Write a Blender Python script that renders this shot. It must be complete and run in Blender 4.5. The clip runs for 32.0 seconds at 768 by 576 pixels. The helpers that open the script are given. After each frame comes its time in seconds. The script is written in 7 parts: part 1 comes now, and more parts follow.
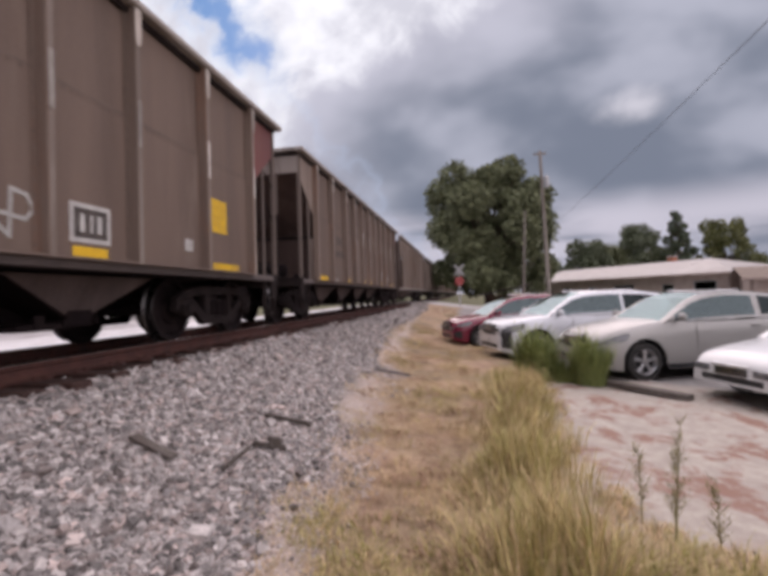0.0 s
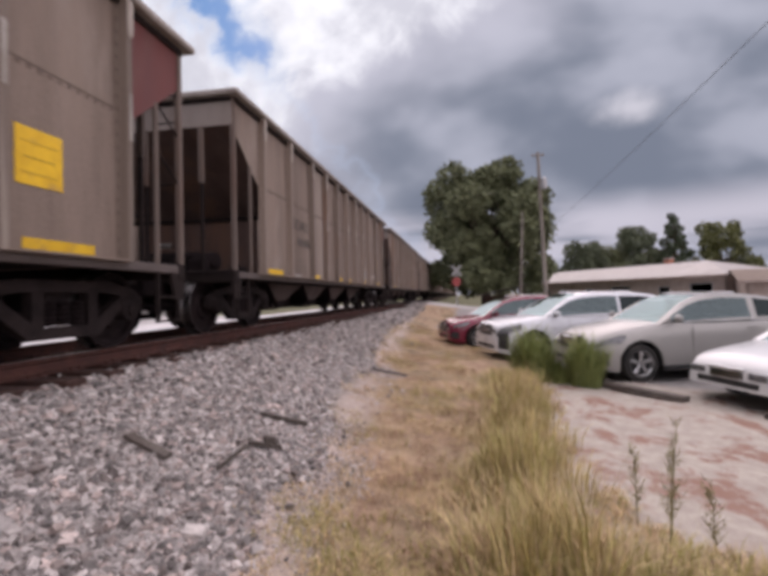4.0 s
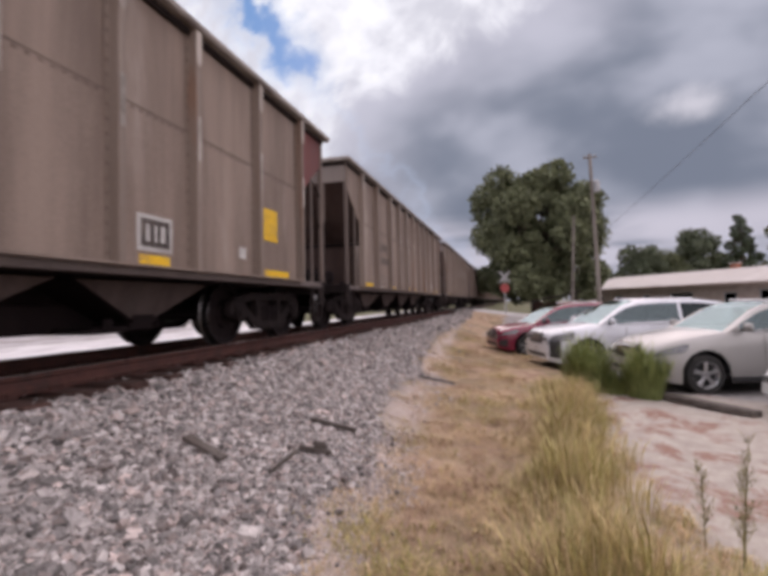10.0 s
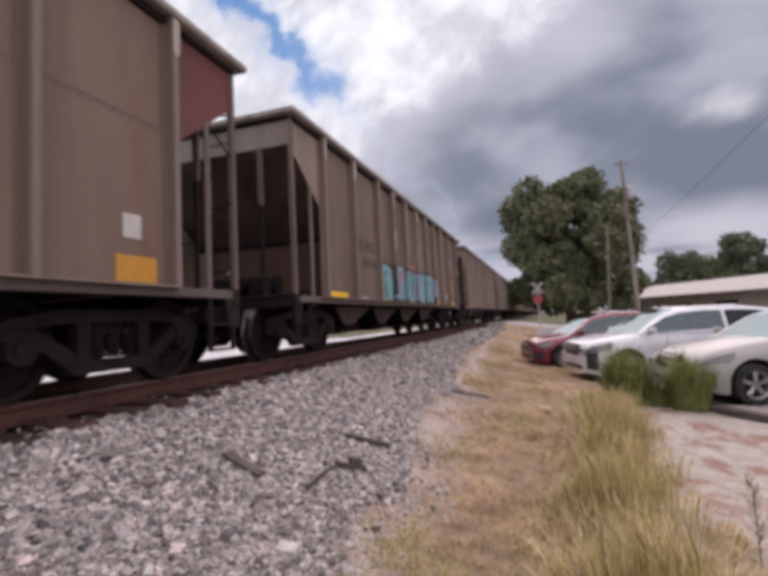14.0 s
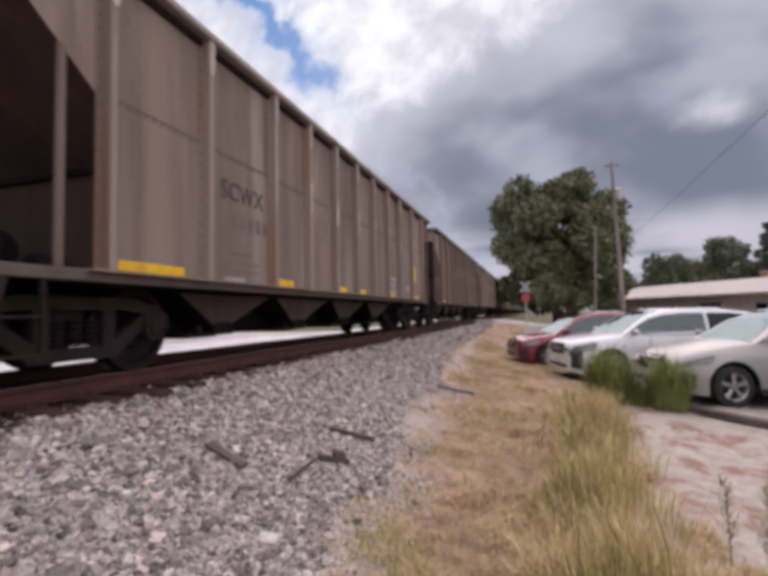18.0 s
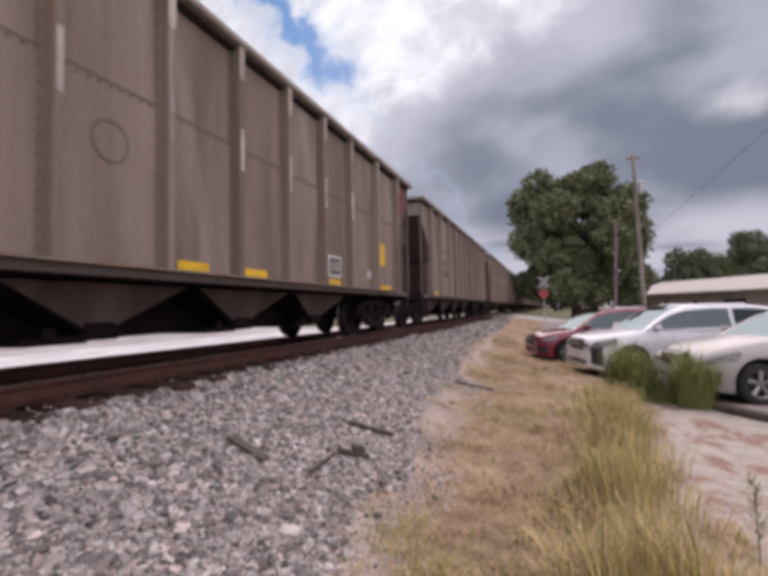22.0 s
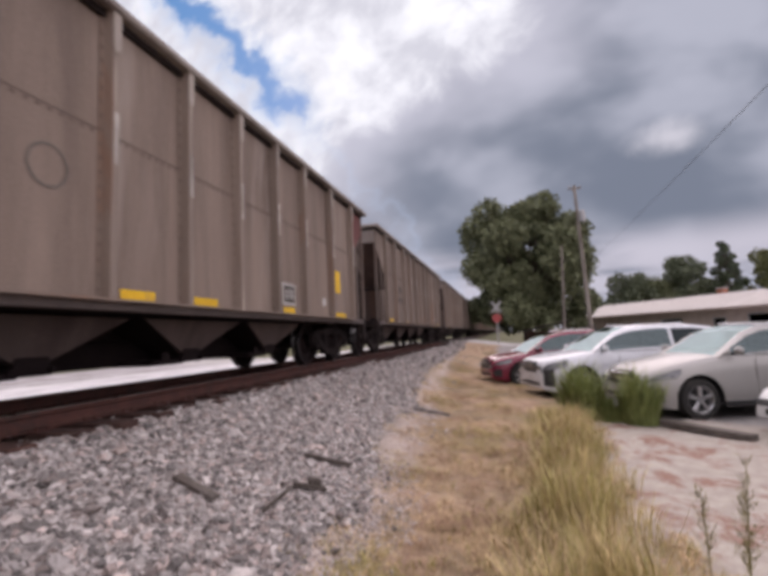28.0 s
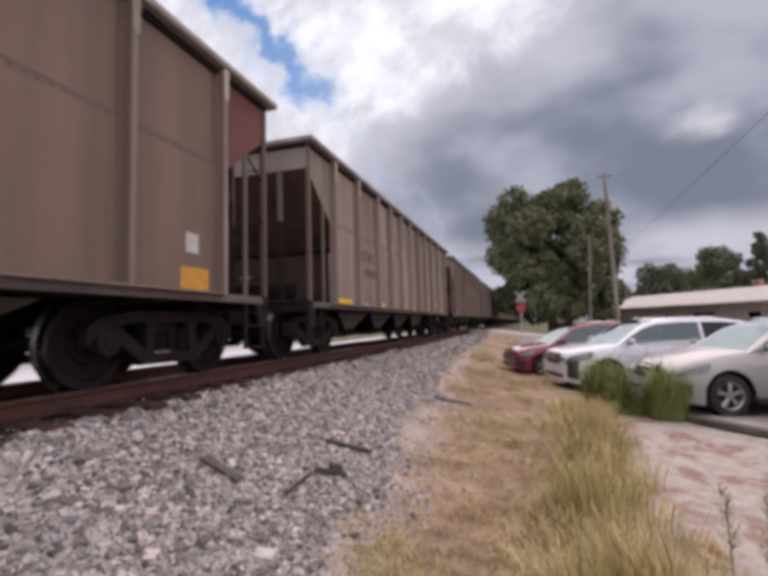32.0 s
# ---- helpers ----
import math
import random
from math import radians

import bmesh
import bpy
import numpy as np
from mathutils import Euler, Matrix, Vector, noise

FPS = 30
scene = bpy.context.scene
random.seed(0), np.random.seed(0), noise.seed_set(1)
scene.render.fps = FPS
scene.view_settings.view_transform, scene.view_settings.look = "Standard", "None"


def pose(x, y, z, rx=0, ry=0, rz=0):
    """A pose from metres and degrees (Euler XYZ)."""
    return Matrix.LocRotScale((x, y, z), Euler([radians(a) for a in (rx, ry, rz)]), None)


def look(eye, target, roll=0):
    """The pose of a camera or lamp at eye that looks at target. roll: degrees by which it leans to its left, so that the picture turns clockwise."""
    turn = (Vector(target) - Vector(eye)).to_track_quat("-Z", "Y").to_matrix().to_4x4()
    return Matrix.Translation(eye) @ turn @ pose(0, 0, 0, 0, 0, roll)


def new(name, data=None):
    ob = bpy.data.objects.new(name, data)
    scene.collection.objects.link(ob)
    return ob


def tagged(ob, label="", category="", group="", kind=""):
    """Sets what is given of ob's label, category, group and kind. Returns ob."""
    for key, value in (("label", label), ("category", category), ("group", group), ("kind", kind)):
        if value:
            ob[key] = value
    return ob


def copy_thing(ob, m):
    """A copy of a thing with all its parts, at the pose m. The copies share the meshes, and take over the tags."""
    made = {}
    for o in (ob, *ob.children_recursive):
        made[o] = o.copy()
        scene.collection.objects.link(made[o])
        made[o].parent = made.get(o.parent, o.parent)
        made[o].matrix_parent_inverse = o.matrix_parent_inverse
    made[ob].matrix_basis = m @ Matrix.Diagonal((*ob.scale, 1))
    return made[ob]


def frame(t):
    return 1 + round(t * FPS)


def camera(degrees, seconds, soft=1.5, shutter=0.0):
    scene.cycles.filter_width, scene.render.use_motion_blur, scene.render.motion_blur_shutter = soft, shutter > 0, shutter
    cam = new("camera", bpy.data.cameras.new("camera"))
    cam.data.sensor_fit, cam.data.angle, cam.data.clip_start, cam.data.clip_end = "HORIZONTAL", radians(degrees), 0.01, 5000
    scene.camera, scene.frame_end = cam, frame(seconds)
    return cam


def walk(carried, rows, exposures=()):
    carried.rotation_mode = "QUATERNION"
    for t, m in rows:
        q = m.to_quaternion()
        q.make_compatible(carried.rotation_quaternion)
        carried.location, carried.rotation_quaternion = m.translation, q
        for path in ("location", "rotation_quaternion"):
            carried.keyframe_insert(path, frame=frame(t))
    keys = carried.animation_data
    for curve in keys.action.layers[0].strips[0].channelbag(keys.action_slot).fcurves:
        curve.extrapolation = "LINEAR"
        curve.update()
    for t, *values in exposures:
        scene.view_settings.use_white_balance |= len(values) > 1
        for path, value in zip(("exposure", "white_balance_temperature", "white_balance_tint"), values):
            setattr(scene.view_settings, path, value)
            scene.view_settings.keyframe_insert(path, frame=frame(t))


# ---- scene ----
cam = camera(78.0, 32.0, soft=4.7, shutter=0.06)
walk(cam, [
    (0, pose(-0.002, 0.021, 1.781, 90.95, 1.63, 9.87)),
    (0.5, pose(0.001, 0.021, 1.778, 91.06, 1.44, 9.58)),
    (1, pose(0.004, 0.019, 1.783, 90.97, 1.17, 10.04)),
    (1.5, pose(-0.022, 0.023, 1.763, 90.75, 1.05, 10.68)),
    (2, pose(-0.028, -0.002, 1.775, 90.39, 0.97, 11.00)),
    (2.5, pose(-0.024, 0.022, 1.765, 90.14, 1.10, 10.77)),
    (3, pose(-0.018, 0.029, 1.770, 90.13, 1.21, 10.07)),
    (3.5, pose(-0.003, 0.029, 1.775, 90.45, 1.26, 9.45)),
    (5.5, pose(-0.007, 0.024, 1.783, 92.18, 1.15, 10.54)),
    (6, pose(-0.004, 0.018, 1.784, 92.31, 1.15, 11.13)),
    (6.5, pose(0.012, 0.019, 1.793, 92.36, 1.12, 11.89)),
    (7, pose(0.002, 0.059, 1.789, 92.36, 1.19, 12.65)),
    (7.5, pose(-0.004, 0.079, 1.788, 92.38, 1.40, 13.35)),
    (8, pose(-0.016, 0.046, 1.786, 92.33, 1.42, 13.83)),
    (8.5, pose(-0.020, 0.038, 1.784, 92.30, 1.49, 14.16)),
    (9, pose(-0.024, 0.017, 1.789, 92.12, 1.42, 14.43)),
    (9.5, pose(-0.014, 0.003, 1.786, 92.02, 1.41, 14.74)),
    (10, pose(-0.022, 0.021, 1.785, 91.87, 1.23, 15.09)),
    (10.5, pose(-0.031, 0.019, 1.778, 92.02, 1.19, 15.67)),
    (11, pose(-0.043, 0.015, 1.779, 92.36, 1.16, 16.46)),
    (11.5, pose(-0.023, -0.007, 1.784, 92.84, 1.32, 17.44)),
    (12, pose(-0.017, -0.007, 1.776, 93.37, 1.73, 18.26)),
    (12.5, pose(-0.004, -0.015, 1.786, 93.58, 2.02, 18.77)),
    (13, pose(-0.003, -0.019, 1.790, 93.70, 2.33, 18.86)),
    (13.5, pose(0.006, -0.030, 1.788, 93.78, 2.53, 18.87)),
    (14, pose(-0.007, -0.017, 1.785, 93.81, 2.64, 18.87)),
    (14.5, pose(-0.009, -0.017, 1.783, 93.85, 2.72, 19.18)),
    (16.5, pose(0.005, -0.013, 1.788, 93.38, 1.99, 18.38)),
    (17, pose(0.008, -0.022, 1.789, 93.27, 1.65, 17.76)),
    (17.5, pose(0.011, -0.034, 1.797, 93.14, 1.34, 17.48)),
    (18, pose(0.010, -0.024, 1.786, 93.12, 1.22, 17.47)),
    (18.5, pose(0.004, -0.016, 1.788, 92.93, 1.03, 17.63)),
    (19, pose(-0.007, -0.015, 1.789, 92.77, 1.03, 17.71)),
    (19.5, pose(-0.001, -0.018, 1.785, 92.61, 1.07, 17.81)),
    (20, pose(-0.001, -0.032, 1.787, 92.47, 1.13, 17.92)),
    (20.5, pose(-0.001, -0.023, 1.784, 92.42, 1.18, 18.12)),
    (21, pose(-0.014, -0.012, 1.775, 92.41, 1.09, 18.49)),
    (21.5, pose(-0.009, -0.020, 1.786, 92.41, 1.10, 19.04)),
    (22, pose(-0.018, -0.026, 1.781, 92.63, 1.17, 19.43)),
    (22.5, pose(-0.023, -0.021, 1.784, 93.08, 1.05, 19.35)),
    (23, pose(-0.018, -0.017, 1.776, 93.70, 0.91, 18.54)),
    (23.5, pose(-0.013, -0.016, 1.777, 94.28, 0.95, 17.47)),
    (24, pose(0.006, -0.013, 1.779, 94.60, 1.19, 16.38)),
    (24.5, pose(0.002, -0.012, 1.788, 94.57, 1.23, 15.51)),
    (25, pose(-0.003, 0.004, 1.779, 94.49, 1.36, 15.09)),
    (25.5, pose(-0.003, -0.004, 1.777, 94.38, 1.53, 14.86)),
    (27.5, pose(-0.002, -0.001, 1.772, 95.76, 2.39, 14.14)),
    (28, pose(-0.020, 0.005, 1.761, 95.83, 2.57, 14.20)),
    (28.5, pose(-0.013, 0.011, 1.764, 95.69, 2.63, 14.50)),
    (29, pose(-0.001, 0.015, 1.775, 95.60, 2.66, 14.85)),
    (29.5, pose(0.008, -0.007, 1.774, 95.49, 2.60, 15.11)),
    (30, pose(0.001, -0.016, 1.778, 95.34, 2.37, 15.19)),
    (30.5, pose(0.001, -0.007, 1.774, 94.97, 1.96, 15.40)),
    (31, pose(-0.006, -0.012, 1.773, 94.64, 1.65, 15.60)),
    (31.5, pose(-0.011, -0.007, 1.772, 94.51, 1.48, 16.14)),
    (32, pose(-0.004, -0.019, 1.783, 94.43, 1.55, 16.93)),
], [(0, -0.17, 7080, 32), (32, -0.17, 7080, 32)])

# ---- light ----
SUN_WAY = Vector((-0.155, 0.844, 0.513)).normalized()


def link(nt, a, b):
    nt.links.new(a, b)


def nmath(nt, op, a, b=None, clamp=False):
    n = nt.nodes.new("ShaderNodeMath")
    n.operation, n.use_clamp = op, clamp
    for i, v in enumerate((a, b)):
        if v is None:
            continue
        if isinstance(v, (int, float)):
            n.inputs[i].default_value = v
        else:
            link(nt, v, n.inputs[i])
    return n.outputs[0]


def nrange(nt, v, lo, hi, to0=0.0, to1=1.0):
    n = nt.nodes.new("ShaderNodeMapRange")
    n.interpolation_type = "SMOOTHSTEP"
    link(nt, v, n.inputs["Value"])
    for key, val in (("From Min", lo), ("From Max", hi), ("To Min", to0), ("To Max", to1)):
        n.inputs[key].default_value = val
    return n.outputs["Result"]


def nmix(nt, fac, a, b):
    n = nt.nodes.new("ShaderNodeMix")
    n.data_type = "RGBA"
    for key, v in ((0, fac), (6, a), (7, b)):
        if isinstance(v, (int, float)):
            n.inputs[key].default_value = v
        elif isinstance(v, tuple):
            n.inputs[key].default_value = (*v[:3], 1)
        else:
            link(nt, v, n.inputs[key])
    return n.outputs[2]


def nnoise(nt, vec, scale, detail=4.0, rough=0.55, distort=0.0):
    n = nt.nodes.new("ShaderNodeTexNoise")
    link(nt, vec, n.inputs["Vector"])
    n.inputs["Scale"].default_value, n.inputs["Detail"].default_value = scale, detail
    n.inputs["Roughness"].default_value, n.inputs["Distortion"].default_value = rough, distort
    return n.outputs["Fac"]


def nscale(nt, vec, xyz):
    n = nt.nodes.new("ShaderNodeVectorMath")
    n.operation = "MULTIPLY"
    link(nt, vec, n.inputs[0])
    n.inputs[1].default_value = xyz
    return n.outputs[0]


def nadd(nt, a, b):
    n = nt.nodes.new("ShaderNodeVectorMath")
    n.operation = "ADD"
    link(nt, a, n.inputs[0])
    if isinstance(b, tuple):
        n.inputs[1].default_value = b
    else:
        link(nt, b, n.inputs[1])
    return n.outputs[0]


def toward(nt, vec, way):
    """The cosine of the angle to a direction."""
    n = nt.nodes.new("ShaderNodeVectorMath")
    n.operation = "DOT_PRODUCT"
    link(nt, vec, n.inputs[0])
    n.inputs[1].default_value = Vector(way).normalized()
    return n.outputs["Value"]


def make_world():
    """A broken overcast: a Nishita sky behind layered cloud, brightest where the sun stands behind it."""
    world = bpy.data.worlds.new("sky")
    world.use_nodes = True
    scene.world = world
    nt = world.node_tree
    nt.nodes.clear()
    sky = nt.nodes.new("ShaderNodeTexSky")
    sky.sky_type, sky.sun_disc = "NISHITA", False
    sky.sun_elevation = math.asin(SUN_WAY.z)
    sky.sun_rotation = math.atan2(SUN_WAY.x, SUN_WAY.y)
    sky.air_density, sky.dust_density, sky.ozone_density = 1.0, 0.6, 2.0
    way = nt.nodes.new("ShaderNodeTexCoord").outputs["Generated"]
    split = nt.nodes.new("ShaderNodeSeparateXYZ")
    link(nt, way, split.inputs[0])
    up = split.outputs["Z"]
    flat = nt.nodes.new("ShaderNodeVectorMath")
    flat.operation = "DIVIDE"
    link(nt, way, flat.inputs[0])
    comb = nt.nodes.new("ShaderNodeCombineXYZ")
    rise = nmath(nt, "ADD", nmath(nt, "MAXIMUM", up, 0.0), 0.32)
    for i in range(3):
        link(nt, rise, comb.inputs[i])
    link(nt, comb.outputs[0], flat.inputs[1])
    deck = nscale(nt, flat.outputs[0], (1, 1, 0.3))
    big = nnoise(nt, deck, 1.7, 5.0, 0.5, 0.15)
    fine = nnoise(nt, deck, 5.0, 8.0, 0.55, 0.2)
    lump = nmath(nt, "ADD", nmath(nt, "MULTIPLY", big, 0.5), nmath(nt, "MULTIPLY", fine, 0.5))
    # slopes of the view ahead: across and up, each over the distance along the track
    ahead = nmath(nt, "MAXIMUM", split.outputs["Y"], 0.05)
    across, rise_ = nmath(nt, "DIVIDE", split.outputs["X"], ahead), nmath(nt, "DIVIDE", up, ahead)
    front = nrange(nt, split.outputs["Y"], 0.1, 0.4)
    plane = nt.nodes.new("ShaderNodeCombineXYZ")
    link(nt, across, plane.inputs[0])
    link(nt, rise_, plane.inputs[1])
    puff = nnoise(nt, plane.outputs[0], 5.5, 8.0, 0.58, 0.25)
    drape = nnoise(nt, nscale(nt, plane.outputs[0], (1.5, 2.3, 1.0)), 2.3, 3.0, 0.42, 0.1)
    off = lambda v, k: nmath(nt, "MULTIPLY", nmath(nt, "SUBTRACT", v, 0.5), k)
    # the grey bank: smooth, draped, lighter high up, darkest low ahead
    tone = nmath(nt, "ADD", nrange(nt, drape, 0.34, 0.66), nmath(nt, "ADD", nmath(nt, "MULTIPLY", rise_, 0.9), -0.42))
    tone = nmath(nt, "ADD", tone, off(puff, 0.42))
    shade = nmix(nt, nrange(nt, tone, -0.2, 1.2), (0.188, 0.26, 0.333), (0.465, 0.578, 0.675))
    glim = nmath(nt, "SUBTRACT", across, 0.335)
    glim2 = nmath(nt, "MULTIPLY", nmath(nt, "SUBTRACT", rise_, 0.36), 2.0)
    spot = nmath(nt, "SQRT", nmath(nt, "ADD", nmath(nt, "MULTIPLY", glim, glim), nmath(nt, "MULTIPLY", glim2, glim2)))
    shade = nmix(nt, nmath(nt, "MULTIPLY", nrange(nt, nmath(nt, "ADD", spot, off(puff, 0.22)), 0.10, 0.0), 0.6), shade, (0.85, 0.98, 1.05))
    # bright cumulus where the sun stands behind the cloud
    edge_a = nmath(nt, "SUBTRACT", nmath(nt, "SUBTRACT", rise_, nmath(nt, "MULTIPLY", across, 0.36)), 0.585)
    edge_b = nmath(nt, "ADD", nmath(nt, "MULTIPLY", nmath(nt, "SUBTRACT", across, 0.09), -0.9), nmath(nt, "MULTIPLY", nmath(nt, "SUBTRACT", rise_, 0.6), 0.2))
    edge_c = nmath(nt, "MINIMUM", nmath(nt, "SUBTRACT", -0.34, across), nmath(nt, "SUBTRACT", rise_, 0.35))
    lit = nmath(nt, "MAXIMUM", nmath(nt, "MINIMUM", edge_a, edge_b), edge_c)
    halo = nmath(nt, "MULTIPLY", nrange(nt, nmath(nt, "ADD", lit, off(drape, 0.1)), -0.24, 0.03), front)
    shade = nmix(nt, nmath(nt, "MULTIPLY", halo, 0.75), shade, (0.60, 0.71, 0.81))
    lit = nmath(nt, "ADD", lit, off(puff, 0.24))
    lit = nmath(nt, "MULTIPLY", nrange(nt, lit, -0.045, 0.055), front)
    bright = nmix(nt, nrange(nt, nmath(nt, "ADD", puff, off(drape, 0.6)), 0.38, 0.66), (0.67, 0.805, 0.88), (1.0, 1.2, 1.25))
    shade = nmix(nt, lit, shade, bright)
    # thin pale cloud along the horizon
    stripe = nnoise(nt, nscale(nt, way, (1.2, 1.2, 9)), 2.2, 3.0, 0.45, 0.3)
    low = nmath(nt, "MULTIPLY", nrange(nt, up, 0.20, 0.13), nrange(nt, stripe, 0.28, 0.55))
    shade = nmix(nt, nmath(nt, "MULTIPLY", low, 0.85), shade, (0.62, 0.71, 0.80))
    # unseen sky overhead and right-behind, brightened to light the ground and train side
    shade = nmix(nt, nrange(nt, up, 0.66, 0.9), shade, (2.1, 2.25, 2.35))
    shade = nmix(nt, nrange(nt, toward(nt, way, (0.8, -0.55, 0.35)), 0.2, 0.8), shade, (1.55, 1.68, 1.75))
    # the rift of blue between the white heaps
    run = nmath(nt, "ADD", nmath(nt, "ADD", across, nmath(nt, "MULTIPLY", rise_, 0.80)), 0.035)
    wisp = nnoise(nt, plane.outputs[0], 13.0, 7.0, 0.62, 0.3)
    ragged = nmath(nt, "ADD", nmath(nt, "ADD", run, off(puff, 0.40)), off(wisp, 0.10))
    cleft = nmath(nt, "ADD", nmath(nt, "ABSOLUTE", ragged), nmath(nt, "MULTIPLY", nrange(nt, rise_, 0.58, 0.45), 0.09))
    veil = nmath(nt, "MULTIPLY", nrange(nt, cleft, 0.13, 0.03), front)
    rift = nmath(nt, "MULTIPLY", nrange(nt, cleft, 0.07, 0.008), front)
    blue = nmix(nt, 0.75, nscale_color(nt, sky.outputs[0], 0.12), (0.06, 0.34, 0.74))
    sky_out = nmix(nt, nmath(nt, "MULTIPLY", veil, 0.55), shade, (0.50, 0.74, 0.97))
    sky_out = nmix(nt, rift, sky_out, blue)
    back = nt.nodes.new("ShaderNodeBackground")
    link(nt, sky_out, back.inputs["Color"])
    back.inputs["Strength"].default_value = 1.0
    out = nt.nodes.new("ShaderNodeOutputWorld")
    link(nt, back.outputs[0], out.inputs["Surface"])


def nscale_color(nt, col, k):
    n = nt.nodes.new("ShaderNodeVectorMath")
    n.operation = "SCALE"
    link(nt, col, n.inputs[0])
    n.inputs["Scale"].default_value = k
    return n.outputs[0]


make_world()
sun = new("sun", bpy.data.lights.new("sun", "SUN"))
sun.data.energy, sun.data.angle, sun.data.color = 1.5, radians(60), (1.0, 0.97, 0.92)
sun.matrix_basis = look((0, 0, 0), -SUN_WAY)

# ---- materials ----
def surface(name, dark, light, scale=3.0, rough=0.8, metal=0.0, bump=0.2, fine=40.0, stain=None, stain_scale=0.7,
            streak=False, vary=0.12, spec=0.4, island=False):
    """A weathered solid: two colours mixed by coarse and fine noise, a stain with its own shape, relief, and a shift from piece to piece."""
    m = bpy.data.materials.new(name)
    m.use_nodes = True
    nt = m.node_tree
    b = nt.nodes["Principled BSDF"]
    co = nt.nodes.new("ShaderNodeTexCoord").outputs["Object"]
    info = nt.nodes.new("ShaderNodeObjectInfo")
    rnd = info.outputs["Random"]
    if island:
        rnd = nt.nodes.new("ShaderNodeNewGeometry").outputs["Random Per Island"]
    shift = nt.nodes.new("ShaderNodeCombineXYZ")
    for i, k in enumerate((37.0, 61.0, 13.0)):
        link(nt, nmath(nt, "MULTIPLY", rnd, k), shift.inputs[i])
    vec = nadd(nt, co, shift.outputs[0])
    if streak:
        vec_s = nscale(nt, vec, (1, 1, 0.12))
    else:
        vec_s = vec
    coarse = nnoise(nt, vec_s, scale, 5.0, 0.6, 0.3)
    grain = nnoise(nt, vec, fine, 3.0, 0.6)
    fac = nmath(nt, "ADD", nmath(nt, "MULTIPLY", coarse, 0.7), nmath(nt, "MULTIPLY", grain, 0.3))
    fac = nrange(nt, fac, 0.3, 0.7)
    col = nmix(nt, fac, dark, light)
    if stain:
        sv = nscale(nt, vec, (1, 1, 0.2)) if streak else vec
        st = nrange(nt, nnoise(nt, sv, stain_scale, 6.0, 0.65, 0.6), 0.52, 0.68)
        col = nmix(nt, nmath(nt, "MULTIPLY", st, 0.75), col, stain)
    hsv = nt.nodes.new("ShaderNodeHueSaturation")
    link(nt, col, hsv.inputs["Color"])
    link(nt, nmath(nt, "ADD", nmath(nt, "MULTIPLY", rnd, 2 * vary), 1 - vary), hsv.inputs["Value"])
    link(nt, hsv.outputs[0], b.inputs["Base Color"])
    link(nt, nrange(nt, coarse, 0.2, 0.8, max(rough - 0.12, 0.02), min(rough + 0.1, 1)), b.inputs["Roughness"])
    b.inputs["Metallic"].default_value, b.inputs["Specular IOR Level"].default_value = metal, spec
    if bump:
        bp = nt.nodes.new("ShaderNodeBump")
        bp.inputs["Strength"].default_value, bp.inputs["Distance"].default_value = bump, 0.02
        link(nt, fac, bp.inputs["Height"])
        link(nt, bp.outputs[0], b.inputs["Normal"])
    return m


def coat(name, col, rough=0.25, metal=0.0, clear=0.6, flake=0.03):
    """Car paint: near-uniform colour with dust and a clear coat."""
    m = surface(name, tuple(c * 0.9 for c in col), col, 1.2, rough, metal, 0.0, 200.0, vary=0.0, spec=0.5)
    b = m.node_tree.nodes["Principled BSDF"]
    b.inputs["Coat Weight"].default_value, b.inputs["Coat Roughness"].default_value = clear, 0.06
    return m


def leafy(name, dark, light, trans=0.25):
    m = surface(name, dark, light, 1.5, 0.6, 0.0, 0.0, 30.0, vary=0.3, spec=0.25, island=True)
    m.node_tree.nodes["Principled BSDF"].inputs["Subsurface Weight"].default_value = 0.0
    return m


def tinted_glass(name, tint, gloss=0.35):
    m = bpy.data.materials.new(name)
    m.use_nodes = True
    nt = m.node_tree
    nt.nodes.clear()
    clear, mirror = nt.nodes.new("ShaderNodeBsdfTransparent"), nt.nodes.new("ShaderNodeBsdfGlossy")
    clear.inputs[0].default_value, mirror.inputs[0].default_value = (*tint, 1), (0.72, 0.93, 0.97, 1)
    mirror.inputs["Roughness"].default_value = 0.03
    face = nt.nodes.new("ShaderNodeLayerWeight")
    face.inputs["Blend"].default_value = 0.5
    mix = nt.nodes.new("ShaderNodeMixShader")
    rim = nmath(nt, "POWER", face.outputs["Facing"], 4.0)
    link(nt, nmath(nt, "ADD", nmath(nt, "MULTIPLY", rim, 0.5), 0.02 + gloss * 0.04), mix.inputs[0])
    link(nt, clear.outputs[0], mix.inputs[1])
    link(nt, mirror.outputs[0], mix.inputs[2])
    link(nt, mix.outputs[0], nt.nodes.new("ShaderNodeOutputMaterial").inputs[0])
    return m


